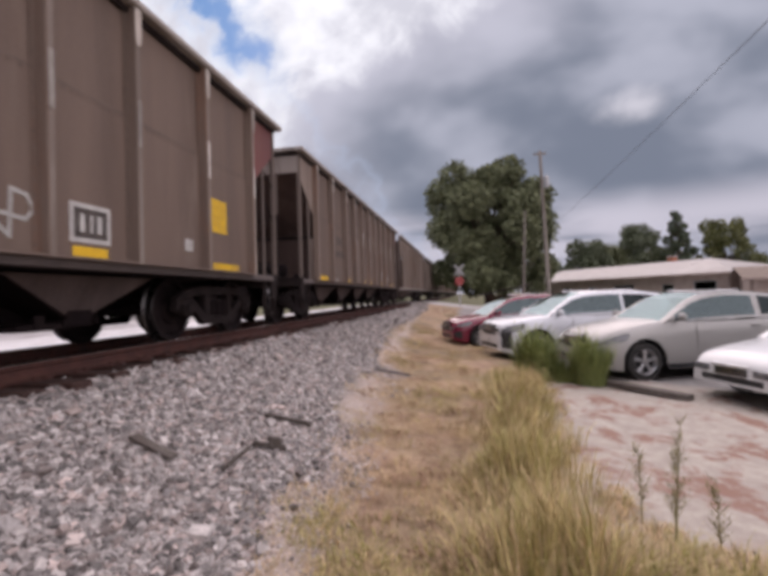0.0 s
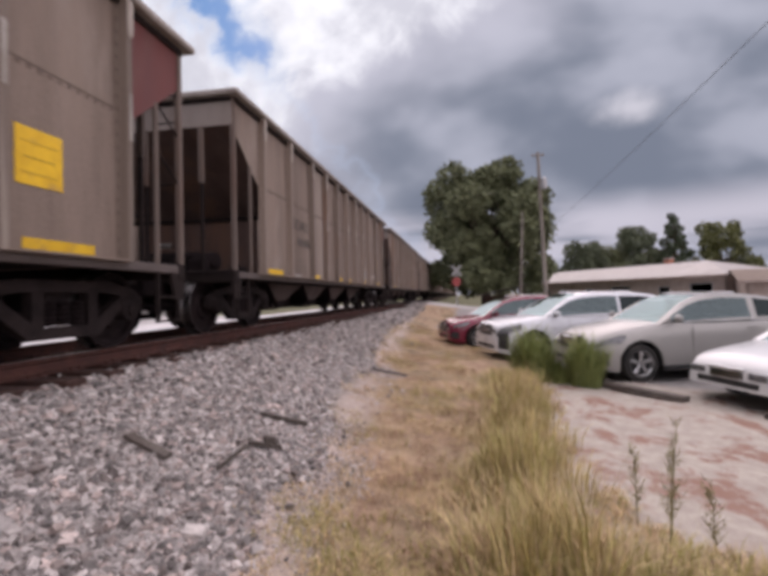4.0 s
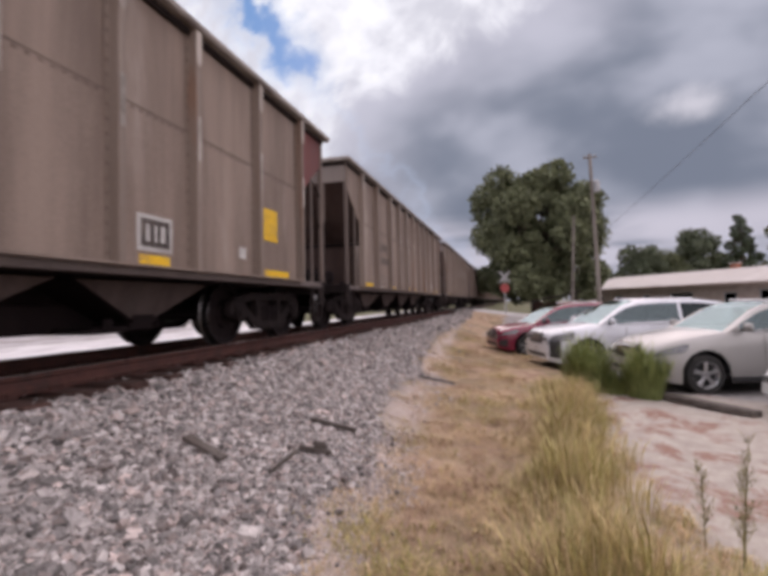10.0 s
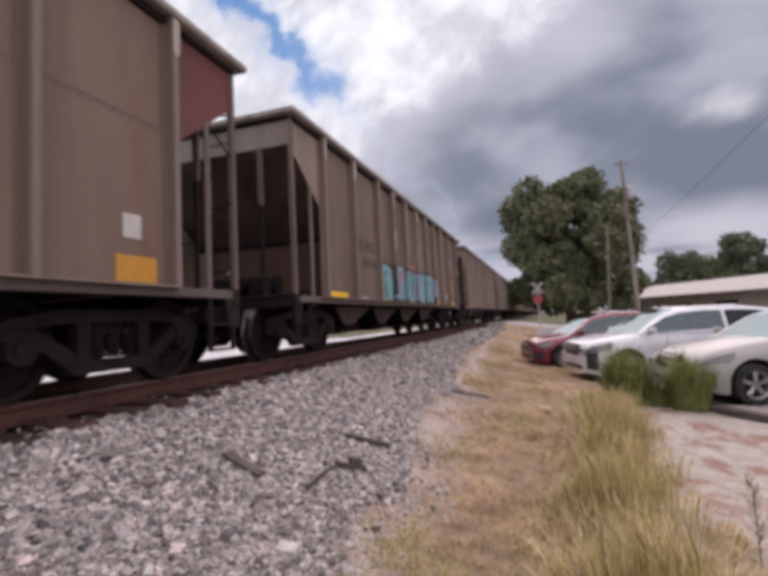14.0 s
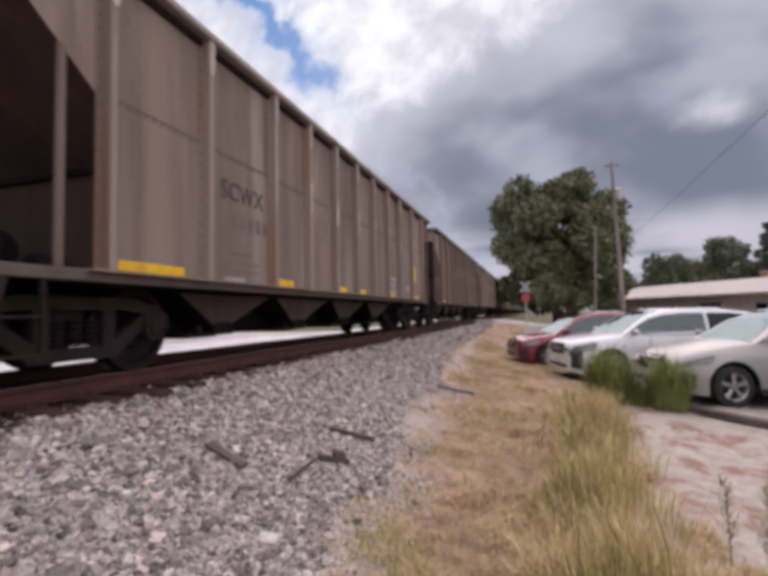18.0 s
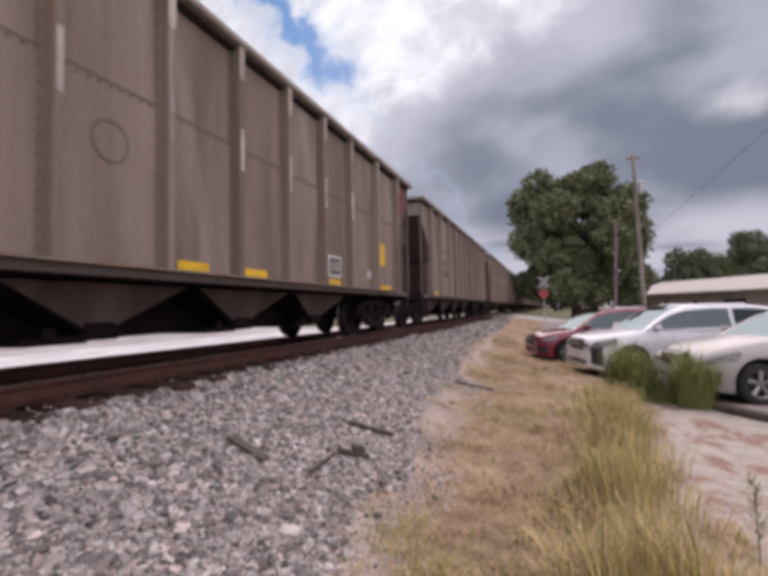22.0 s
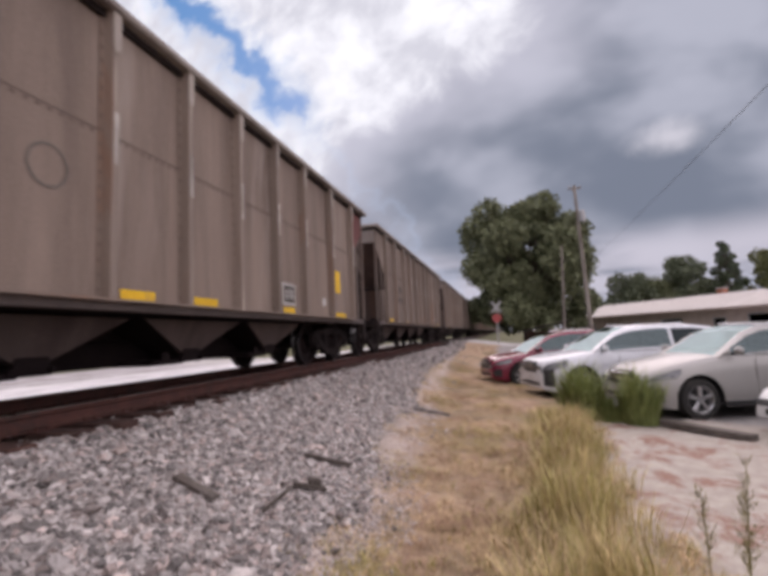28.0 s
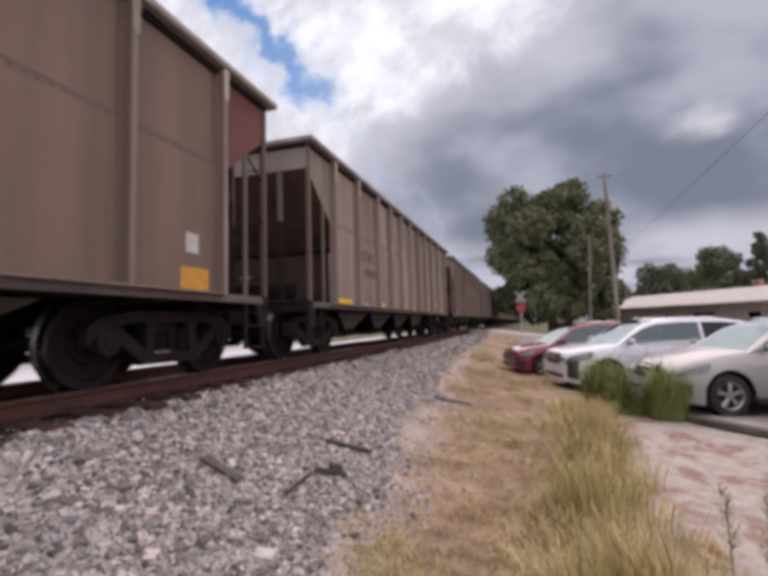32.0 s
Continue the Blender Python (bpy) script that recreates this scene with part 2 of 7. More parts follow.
def crushed_stone():
    """Mixed granite: each stone grey, pale, dark or pinkish."""
    m = surface("granite_ballast", (0.135, 0.128, 0.127), (0.41, 0.395, 0.392), 9.0, 0.9, 0.0, 0.3, 70.0, vary=0.7, island=True)
    nt = m.node_tree
    b = nt.nodes["Principled BSDF"]
    was = b.inputs["Base Color"].links[0].from_socket
    rnd = nt.nodes.new("ShaderNodeNewGeometry").outputs["Random Per Island"]
    hue = nmath(nt, "FRACT", nmath(nt, "MULTIPLY", rnd, 71.3))
    mul = nt.nodes.new("ShaderNodeMix")
    mul.data_type, mul.blend_type = "RGBA", "MULTIPLY"
    mul.inputs[0].default_value = 1.0
    link(nt, was, mul.inputs[6])
    tint = nmix(nt, nrange(nt, hue, 0.55, 0.75), (1.03, 0.98, 0.95), (1.10, 0.94, 0.88))
    link(nt, nmix(nt, nrange(nt, hue, 0.88, 0.92), tint, (1.2, 1.15, 1.13)), mul.inputs[7])
    link(nt, mul.outputs[2], b.inputs["Base Color"])
    return m


M = {}
M["car_side"] = surface("weathered_brown_steel", (0.125, 0.091, 0.074), (0.265, 0.206, 0.172), 1.9, 0.75, 0.0, 0.06, 60.0, (0.31, 0.26, 0.23), 0.8, True, 0.12)
M["old_side"] = surface("rusty_brown_steel", (0.13, 0.086, 0.068), (0.205, 0.142, 0.115), 1.6, 0.78, 0.0, 0.06, 60.0, (0.16, 0.085, 0.055), 0.9, True, 0.10)
M["orange"] = surface("faded_orange", (0.42, 0.19, 0.025), (0.58, 0.28, 0.04), 6.0, 0.6, 0.0, 0.0, 80.0, (0.3, 0.17, 0.08), 3.0, False, 0.12)
M["post"] = surface("dusty_post_steel", (0.145, 0.11, 0.09), (0.215, 0.17, 0.143), 2.5, 0.75, 0.0, 0.08, 60.0, (0.19, 0.105, 0.07), 1.2, True, 0.14)
# dusty steel, lightened by the sky's highlight along the top
M["chord"] = surface("rubbed_chord_steel", (0.20, 0.17, 0.15), (0.34, 0.31, 0.29), 2.0, 0.6, 0.1, 0.06, 60.0, (0.12, 0.09, 0.08), 1.0, False, 0.1)
M["red_end"] = surface("faded_red_paint", (0.105, 0.032, 0.031), (0.16, 0.048, 0.044), 2.0, 0.7, 0.0, 0.06, 60.0, (0.14, 0.06, 0.05), 1.1, True, 0.15)
# grimy steel, blackened further with the shade beneath the body
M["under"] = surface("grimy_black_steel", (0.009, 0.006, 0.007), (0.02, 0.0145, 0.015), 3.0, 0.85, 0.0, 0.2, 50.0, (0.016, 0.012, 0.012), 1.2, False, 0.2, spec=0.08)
# hopper outer faces: paler, side light put into the colour
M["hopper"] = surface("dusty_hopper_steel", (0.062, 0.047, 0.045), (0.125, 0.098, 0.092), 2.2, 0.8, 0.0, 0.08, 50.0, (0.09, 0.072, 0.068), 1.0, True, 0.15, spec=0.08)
# slope sheets and bulkheads: shade of the enclosed car end put into the colour
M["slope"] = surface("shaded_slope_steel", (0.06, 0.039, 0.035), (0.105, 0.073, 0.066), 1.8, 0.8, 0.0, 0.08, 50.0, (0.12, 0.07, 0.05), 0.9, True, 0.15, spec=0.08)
M["truck"] = surface("cast_truck_steel", (0.014, 0.0105, 0.011), (0.036, 0.028, 0.028), 4.0, 0.8, 0.1, 0.2, 60.0, (0.02, 0.014, 0.013), 2.0, False, 0.2, spec=0.08)
M["wheel"] = surface("rusty_wheel_steel", (0.013, 0.0095, 0.0105), (0.029, 0.021, 0.022), 5.0, 0.65, 0.3, 0.1, 60.0, vary=0.15, spec=0.08)
M["tread"] = surface("polished_tread_steel", (0.06, 0.056, 0.058), (0.13, 0.125, 0.125), 8.0, 0.32, 0.9, 0.0, 80.0, vary=0.1)
M["yellow"] = surface("reflective_yellow", (0.62, 0.36, 0.01), (0.80, 0.50, 0.02), 6.0, 0.5, 0.0, 0.0, 80.0, (0.35, 0.22, 0.08), 3.0, False, 0.12)
M["data_white"] = surface("scuffed_stencil_white", (0.20, 0.18, 0.165), (0.40, 0.38, 0.36), 9.0, 0.7, 0.0, 0.0, 90.0, (0.2, 0.165, 0.14), 4.0, False, 0.15)
M["dull_yellow"] = surface("rubbed_yellow", (0.46, 0.27, 0.02), (0.60, 0.37, 0.03), 6.0, 0.6, 0.0, 0.0, 80.0, vary=0.1)
M["white"] = surface("chalky_white_paint", (0.38, 0.37, 0.36), (0.54, 0.53, 0.51), 6.0, 0.6, 0.0, 0.0, 80.0, (0.35, 0.32, 0.3), 4.0, False, 0.1)
M["ink"] = surface("faded_black_lettering", (0.035, 0.03, 0.028), (0.075, 0.062, 0.055), 9.0, 0.7, 0.0, 0.0, 90.0, (0.14, 0.115, 0.1), 5.0, False, 0.1)
M["faint"] = surface("worn_stencil_paint", (0.10, 0.085, 0.075), (0.15, 0.13, 0.115), 9.0, 0.7, 0.0, 0.0, 90.0, vary=0.1)
M["rail"] = surface("rusty_rail_steel", (0.05, 0.02, 0.017), (0.105, 0.043, 0.034), 6.0, 0.8, 0.2, 0.15, 80.0, (0.04, 0.025, 0.022), 3.0, False, 0.08)
# darker copy of the post steel: the shaded car end is in the colour
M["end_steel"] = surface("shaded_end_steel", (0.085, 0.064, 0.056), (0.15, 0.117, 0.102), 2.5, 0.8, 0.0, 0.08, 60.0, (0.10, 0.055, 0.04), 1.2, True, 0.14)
# grime and shade in one dark tone: steps, end sills, strips under the chords
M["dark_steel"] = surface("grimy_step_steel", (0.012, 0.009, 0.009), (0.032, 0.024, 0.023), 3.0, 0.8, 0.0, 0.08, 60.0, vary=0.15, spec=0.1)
M["brown_side"] = surface("dark_brown_steel", (0.10, 0.068, 0.054), (0.17, 0.122, 0.099), 1.6, 0.75, 0.0, 0.06, 60.0, (0.20, 0.155, 0.13), 0.7, True, 0.08)
M["brown_post"] = surface("dark_brown_post_steel", (0.105, 0.074, 0.06), (0.165, 0.122, 0.10), 2.5, 0.75, 0.0, 0.08, 60.0, (0.17, 0.09, 0.06), 1.2, True, 0.12)
M["rivet"] = surface("dark_rust_rivets", (0.10, 0.074, 0.062), (0.16, 0.12, 0.10), 6.0, 0.85, 0.0, 0.0, 60.0, vary=0.15)
# post fronts and heads: wear, plus the light they catch put into the colour
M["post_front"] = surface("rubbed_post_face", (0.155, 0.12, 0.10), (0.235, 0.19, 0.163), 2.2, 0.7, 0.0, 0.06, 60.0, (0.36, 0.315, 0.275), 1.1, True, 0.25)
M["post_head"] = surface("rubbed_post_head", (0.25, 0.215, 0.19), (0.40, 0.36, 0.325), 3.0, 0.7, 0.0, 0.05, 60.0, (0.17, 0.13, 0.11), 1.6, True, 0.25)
M["reflector"] = surface("faded_reflector_tape", (0.19, 0.165, 0.145), (0.52, 0.49, 0.455), 2.2, 0.55, 0.0, 0.0, 80.0, (0.20, 0.16, 0.135), 2.3, False, 0.3)
M["end_panel"] = surface("dusty_end_panel", (0.17, 0.14, 0.125), (0.28, 0.245, 0.228), 1.8, 0.75, 0.0, 0.06, 60.0, (0.14, 0.10, 0.085), 1.2, True, 0.14)
M["rim"] = surface("worn_hopper_rim", (0.075, 0.058, 0.055), (0.13, 0.105, 0.10), 3.0, 0.7, 0.0, 0.05, 50.0, vary=0.15)
M["plank"] = surface("dark_old_board", (0.035, 0.027, 0.023), (0.10, 0.083, 0.073), 5.0, 0.9, 0.0, 0.5, 50.0, (0.14, 0.12, 0.105), 3.0, False, 0.15)
M["rail_top"] = surface("worn_rail_head", (0.22, 0.2, 0.19), (0.34, 0.32, 0.31), 8.0, 0.35, 0.8, 0.0, 80.0, vary=0.05)
M["tie"] = surface("creosoted_timber", (0.035, 0.016, 0.013), (0.085, 0.042, 0.033), 5.0, 0.9, 0.0, 0.5, 45.0, (0.10, 0.055, 0.042), 2.0, False, 0.3)
M["stone"] = crushed_stone()
M["fines"] = surface("pale_gravel_fines", (0.30, 0.25, 0.23), (0.56, 0.49, 0.46), 9.0, 0.9, 0.0, 0.2, 70.0, vary=0.35, island=True)
M["wood"] = surface("grey_weathered_wood", (0.06, 0.05, 0.045), (0.16, 0.135, 0.12), 5.0, 0.9, 0.0, 0.5, 50.0, (0.09, 0.07, 0.06), 2.0, False, 0.15)
M["asphalt"] = surface("worn_asphalt", (0.17, 0.16, 0.16), (0.25, 0.24, 0.235), 3.0, 0.95, 0.0, 0.3, 90.0, vary=0.05)


def ground_material():
    """Ballast, dry turf, pale sandy lot with red clay, asphalt and far grass, each where it lies."""
    m = bpy.data.materials.new("ground_mix")
    m.use_nodes = True
    nt = m.node_tree
    b = nt.nodes["Principled BSDF"]
    co = nt.nodes.new("ShaderNodeTexCoord").outputs["Object"]
    sp = nt.nodes.new("ShaderNodeSeparateXYZ")
    link(nt, co, sp.inputs[0])
    x, y = sp.outputs["X"], sp.outputs["Y"]
    wob = nmath(nt, "MULTIPLY", nmath(nt, "SUBTRACT", nnoise(nt, co, 1.3, 5.0, 0.65, 0.3), 0.5), 1.1)
    grain, mid = nnoise(nt, co, 55.0, 4.0, 0.7), nnoise(nt, co, 6.0, 5.0, 0.65)
    big = nnoise(nt, co, 0.5, 4.0, 0.6)
    stone = nmix(nt, nrange(nt, grain, 0.35, 0.65), (0.07, 0.065, 0.062), (0.22, 0.21, 0.20))
    soil = nmix(nt, nrange(nt, nnoise(nt, co, 2.6, 6.0, 0.7, 0.4), 0.36, 0.62), (0.22, 0.13, 0.094), (0.43, 0.30, 0.205))
    soil = nmix(nt, nrange(nt, grain, 0.4, 0.7, 0, 0.5), soil, (0.45, 0.35, 0.235))
    sand = nmix(nt, nrange(nt, nnoise(nt, co, 5.0, 9.0, 0.75), 0.34, 0.66), (0.34, 0.295, 0.26), (0.46, 0.415, 0.365))
    sand = nmix(nt, nrange(nt, grain, 0.45, 0.75, 0, 0.45), sand, (0.25, 0.215, 0.195))
    clay = nrange(nt, nnoise(nt, nscale(nt, co, (1.25, 0.8, 1)), 1.25, 9.0, 0.72, 0.35), 0.50, 0.60)
    sand = nmix(nt, nmath(nt, "MULTIPLY", clay, 0.85), sand, (0.255, 0.135, 0.102))
    tar = nmix(nt, nrange(nt, mid, 0.3, 0.7), (0.23, 0.215, 0.21), (0.33, 0.31, 0.30))
    pale = nmix(nt, nrange(nt, nnoise(nt, nscale(nt, co, (1.5, 0.4, 1)), 1.0, 6.0, 0.6), 0.35, 0.65), (0.40, 0.385, 0.39), (0.66, 0.64, 0.645))
    turf = nmix(nt, nrange(nt, mid, 0.3, 0.7), (0.06, 0.066, 0.032), (0.14, 0.13, 0.07))
    # dry turf over everything, then the lots and the road on it
    col = nmix(nt, nrange(nt, big, 0.4, 0.6), soil, nmix(nt, 0.5, soil, turf))
    xw = nmath(nt, "ADD", x, wob)
    edge = nmath(nt, "ADD", xw, nmath(nt, "MULTIPLY", y, -0.075))
    lot = nmath(nt, "MULTIPLY", nrange(nt, edge, 0.35, 0.75), nrange(nt, nmath(nt, "ADD", y, wob), 3.2, 3.8))
    col = nmix(nt, lot, col, sand)
    reach = nmath(nt, "ADD", edge, nrange(nt, y, 16.0, 23.0, 0.0, 3.6))
    park = nmath(nt, "MULTIPLY", nrange(nt, nmath(nt, "ADD", nmath(nt, "MULTIPLY", x, 0.6), nmath(nt, "MULTIPLY", y, 0.8)), 9.4, 10.0), nrange(nt, reach, 0.3, 0.9))
    park = nmath(nt, "MULTIPLY", park, nrange(nt, x, 45.0, 40.0))
    col = nmix(nt, park, col, tar)
    bank = nmath(nt, "ADD", nmath(nt, "ADD", x, nmath(nt, "MULTIPLY", wob, 0.35)), nmath(nt, "MULTIPLY", y, 0.075))
    fines = nmix(nt, nrange(nt, grain, 0.35, 0.65), (0.32, 0.255, 0.23), (0.58, 0.50, 0.465))
    col = nmix(nt, nmath(nt, "MULTIPLY", nrange(nt, bank, -0.55, -0.95), 0.8), col, fines)
    bed = nrange(nt, bank, -1.05, -1.45)
    col = nmix(nt, bed, col, stone)
    fouled = nmath(nt, "MULTIPLY", nrange(nt, xw, -6.9, -6.5), nrange(nt, nmath(nt, "ADD", x, nmath(nt, "MULTIPLY", wob, 0.15)), -3.55, -3.72))
    col = nmix(nt, fouled, col, nmix(nt, nrange(nt, grain, 0.35, 0.65), (0.035, 0.02, 0.016), (0.085, 0.05, 0.038)))
    col = nmix(nt, nrange(nt, x, -8.6, -9.2), col, pale)
    col = nmix(nt, nrange(nt, xw, -20.5, -22.0), col, nmix(nt, nrange(nt, big, 0.45, 0.55), tar, (0.42, 0.40, 0.41)))
    col = nmix(nt, nrange(nt, x, -30.0, -31.0), col, turf)
    away = nmath(nt, "ABSOLUTE", nmath(nt, "SUBTRACT", nmath(nt, "ADD", y, nmath(nt, "MULTIPLY", wob, 0.3)), 37.5))
    col = nmix(nt, nrange(nt, away, 4.2, 3.8), col, nmix(nt, 0.25, (0.46, 0.44, 0.43), tar))
    col = nmix(nt, nrange(nt, y, 41.8, 43.0), col, turf)
    link(nt, col, b.inputs["Base Color"])
    b.inputs["Roughness"].default_value, b.inputs["Specular IOR Level"].default_value = 0.95, 0.2
    bp = nt.nodes.new("ShaderNodeBump")
    bp.inputs["Strength"].default_value, bp.inputs["Distance"].default_value = 0.5, 0.03
    link(nt, nmath(nt, "ADD", grain, nmath(nt, "MULTIPLY", mid, 0.25)), bp.inputs["Height"])
    link(nt, bp.outputs[0], b.inputs["Normal"])
    return m


M["ground"] = ground_material()

# ---- building blocks ----
def obj(name, bm, mat, smooth=False):
    me = bpy.data.meshes.new(name)
    bmesh.ops.recalc_face_normals(bm, faces=bm.faces)
    bm.to_mesh(me)
    bm.free()
    me.materials.append(mat)
    if smooth:
        me.shade_smooth()
    return new(name, me)


def part(name, bm, mat, parent, label="", smooth=False):
    """One mesh object under a thing or under a part."""
    ob = obj(name, bm, mat, smooth)
    ob.parent = parent
    return tagged(ob, label) if label else ob


def thing(name, label, category, m=None, group="", kind=""):
    ob = tagged(new(name), label, category, group, kind)
    if m is not None:
        ob.matrix_basis = m
    return ob


def again(ob, parent, m=None):
    """Another piece on the same mesh."""
    o = new(ob.name.split(".")[0], ob.data)
    o.parent = parent
    if "label" in ob:
        o["label"] = ob["label"]
    if m is not None:
        o.matrix_basis = m
    return o


def box(bm, c, s, m=None, bevel=0.0):
    """A box with centre c and full sizes s."""
    t = Matrix.Translation(c) @ Matrix.Diagonal((*s, 1))
    r = bmesh.ops.create_cube(bm, size=1.0, matrix=(m @ t) if m is not None else t)
    if bevel:
        es = list({e for v in r["verts"] for e in v.link_edges})
        bmesh.ops.bevel(bm, geom=es, offset=bevel, segments=1, affect="EDGES")
    return bm


def one_box(c, s, bevel=0.0, m=None):
    return box(bmesh.new(), c, s, m, bevel)


def rod(bm, a, b, r, r2=None, n=8):
    """A round bar from a to b."""
    a, b = Vector(a), Vector(b)
    q = (b - a).to_track_quat("Z", "Y").to_matrix().to_4x4()
    bmesh.ops.create_cone(bm, cap_ends=True, segments=n, radius1=r, radius2=r if r2 is None else r2, depth=(b - a).length,
                          matrix=Matrix.Translation((a + b) / 2) @ q)
    return bm


def plate(bm, pts, thick, axis):
    """A flat polygon (points in 3D) thickened along axis."""
    ax = Vector(axis).normalized() * thick
    lo = [bm.verts.new(Vector(p)) for p in pts]
    hi = [bm.verts.new(Vector(p) + ax) for p in pts]
    bm.faces.new(lo)
    bm.faces.new(hi[::-1])
    n = len(pts)
    for i in range(n):
        bm.faces.new((lo[i], hi[i], hi[(i + 1) % n], lo[(i + 1) % n]))
    return bm


def lathe(bm, prof, n=32, axis="x"):
    """A ring surface round an axis from (along, radius) pairs."""
    rings = []
    for a, r in prof:
        ring = []
        for k in range(n):
            c, s = math.cos(2 * math.pi * k / n) * r, math.sin(2 * math.pi * k / n) * r
            ring.append(bm.verts.new((a, c, s) if axis == "x" else ((c, a, s) if axis == "y" else (c, s, a))))
        rings.append(ring)
    for p, q in zip(rings, rings[1:]):
        for k in range(n):
            bm.faces.new((p[k], p[(k + 1) % n], q[(k + 1) % n], q[k]))
    for ring in (rings[0], rings[-1]):
        bm.faces.new(ring)
    return bm


def bulk(name, verts, faces, mat, label, category, kind="stuff"):
    me = bpy.data.meshes.new(name)
    me.from_pydata(verts, [], faces)
    me.materials.append(mat)
    return tagged(new(name, me), label, category, kind=kind)


# ---- ground ----
RAIL_TOP, TRACK_X = 1.22, -5.0


def smooth01(v):
    v = min(max(v, 0.0), 1.0)
    return v * v * (3 - 2 * v)


def height(x, y):
    xs = (-9.6, -7.8, -6.7, -3.78, -3.58, -3.1, -1.9, -1.2, 0.0, 1.5, 3.0)
    zs = (0.2, 0.45, 1.01, 1.01, 0.955, 0.85, 0.42, 0.22, 0.12, 0.03, 0.0)
    z = float(np.interp(x, xs, zs))
    road = float(np.interp(x, (-18, -8, -2.6, 0.5, 7), (0.2, 1.17, 1.17, 0.75, 0.05)))
    w = smooth01((6.5 - abs(y - 37.5)) / 3.0)
    return z * (1 - w) + road * w


def bank_edge(x, y):
    """How far out the ballast reaches at y."""
    e = float(np.interp(y, (0.8, 2.6, 3.3, 4.0, 4.4, 5.4, 7.0, 8.2, 9.0, 9.8, 12.0, 16.0, 30.0), (-1.2, -1.28, -1.46, -1.26, -1.3, -1.55, -1.85, -1.85, -1.5, -1.9, -2.2, -2.45, -2.6)))
    return e + 0.16 * noise.noise((x * 2.5, y * 2.0, 7.0))


def make_ground():
    xs = sorted(set([-2500, -900, -400, -200, -120, -80, -60, -45, -35, -28, -22, -18, -15, -12.5, -11] + [round(-10 + 0.16 * i, 3) for i in range(90)]
                    + [4.8, 5.4, 6, 7, 8.5, 10, 13, 17, 22, 30, 42, 60, 90, 150, 300, 700, 2500]))
    ys = sorted(set([-2500, -700, -200, -80, -40, -20, -10, -6, -4, -3, -2, -1.2] + [round(-0.6 + 0.2 * i, 3) for i in range(90)]
                    + [round(17.6 + 0.8 * i, 3) for i in range(50)] + [60, 66, 75, 90, 120, 180, 300, 600, 1200, 2500]))
    verts, faces = [], []
    for y in ys:
        for x in xs:
            near = 1.0 if -9 < x < 8 and -2 < y < 30 else 0.0
            r = near * 0.05 * noise.fractal((x * 0.9, y * 0.9, 3.0), 1.0, 2.0, 4)
            if -6.6 < x < -3.4:
                r *= 0.3
            verts.append((x, y, height(x, y) + r))
    n = len(xs)
    for j in range(len(ys) - 1):
        for i in range(n - 1):
            a = j * n + i
            faces.append((a, a + 1, a + n + 1, a + n))
    ob = bulk("ground", verts, faces, M["ground"], "sandy lot, dry turf and ballast bank", "ground", "structure")
    ob.data.shade_smooth()


make_ground()


# ---- track ----
def rail_mesh(y0, y1):
    """A flat-bottomed rail section drawn along y."""
    half = [(0.07, 0.0), (0.07, 0.012), (0.012, 0.03), (0.009, 0.115), (0.035, 0.13), (0.037, 0.163), (0.03, 0.172)]
    prof = half + [(-a, z) for a, z in half[::-1]]
    bm = bmesh.new()
    a = [bm.verts.new((x, y0, z)) for x, z in prof]
    b = [bm.verts.new((x, y1, z)) for x, z in prof]
    for i in range(len(prof)):
        j = (i + 1) % len(prof)
        bm.faces.new((a[i], b[i], b[j], a[j]))
    bm.faces.new(a)
    bm.faces.new(b)
    return bm


def make_track():
    track = thing("railway_track", "rusty rails on creosoted timber sleepers over ballast", "railway track", pose(TRACK_X, 0, 0), kind="structure")
    base = RAIL_TOP - 0.172
    for sx in (-0.755, 0.755):
        r = part("rail", rail_mesh(-400, 1000), M["rail"], track, "rust-brown steel rail")
        r.location = (sx, 0, base)
        h = part("railhead", one_box((0, 300, 0.173), (0.056, 1400, 0.004)), M["rail_top"], r, "polished running surface")
    tie = None
    rng = random.Random(4)
    plate_me = None
    for i in range(230):
        y = -4 + 0.5 * i
        if 34.0 < y < 41.0:
            continue
        m = pose(rng.uniform(-0.09, 0.07), y + rng.uniform(-0.04, 0.04), base - 0.09, 0, rng.uniform(-0.6, 0.6), rng.uniform(-1.5, 1.5))
        if tie is None:
            tie = part("sleeper", one_box((0, 0, 0), (2.72, 0.24, 0.18), 0.012), M["tie"], track)
            tie.matrix_basis = m
        else:
            again(tie, track, m)
        if i < 60:
            for sx in (-0.755, 0.755):
                pm = pose(sx, y, base + 0.004)
                if plate_me is None:
                    bm = one_box((0, 0, -0.002), (0.36, 0.19, 0.016), 0.003)
                    for px in (-0.12, 0.12):
                        for py in (-0.06, 0.06):
                            rod(bm, (px, py, 0), (px, py, 0.035), 0.012, n=6)
                    plate_me = part("tie_plate", bm, M["rail"], track)
                    plate_me.matrix_basis = pm
                else:
                    again(plate_me, track, pm)
    for k, sx in enumerate((-1.25, -0.35, 0.35, 1.25)):
        b = part("crossing_panel", one_box((sx, 37.5, 1.15), (0.62, 7.4, 0.1), 0.01), M["asphalt"], track, "grey road panel between the rails")


make_track()

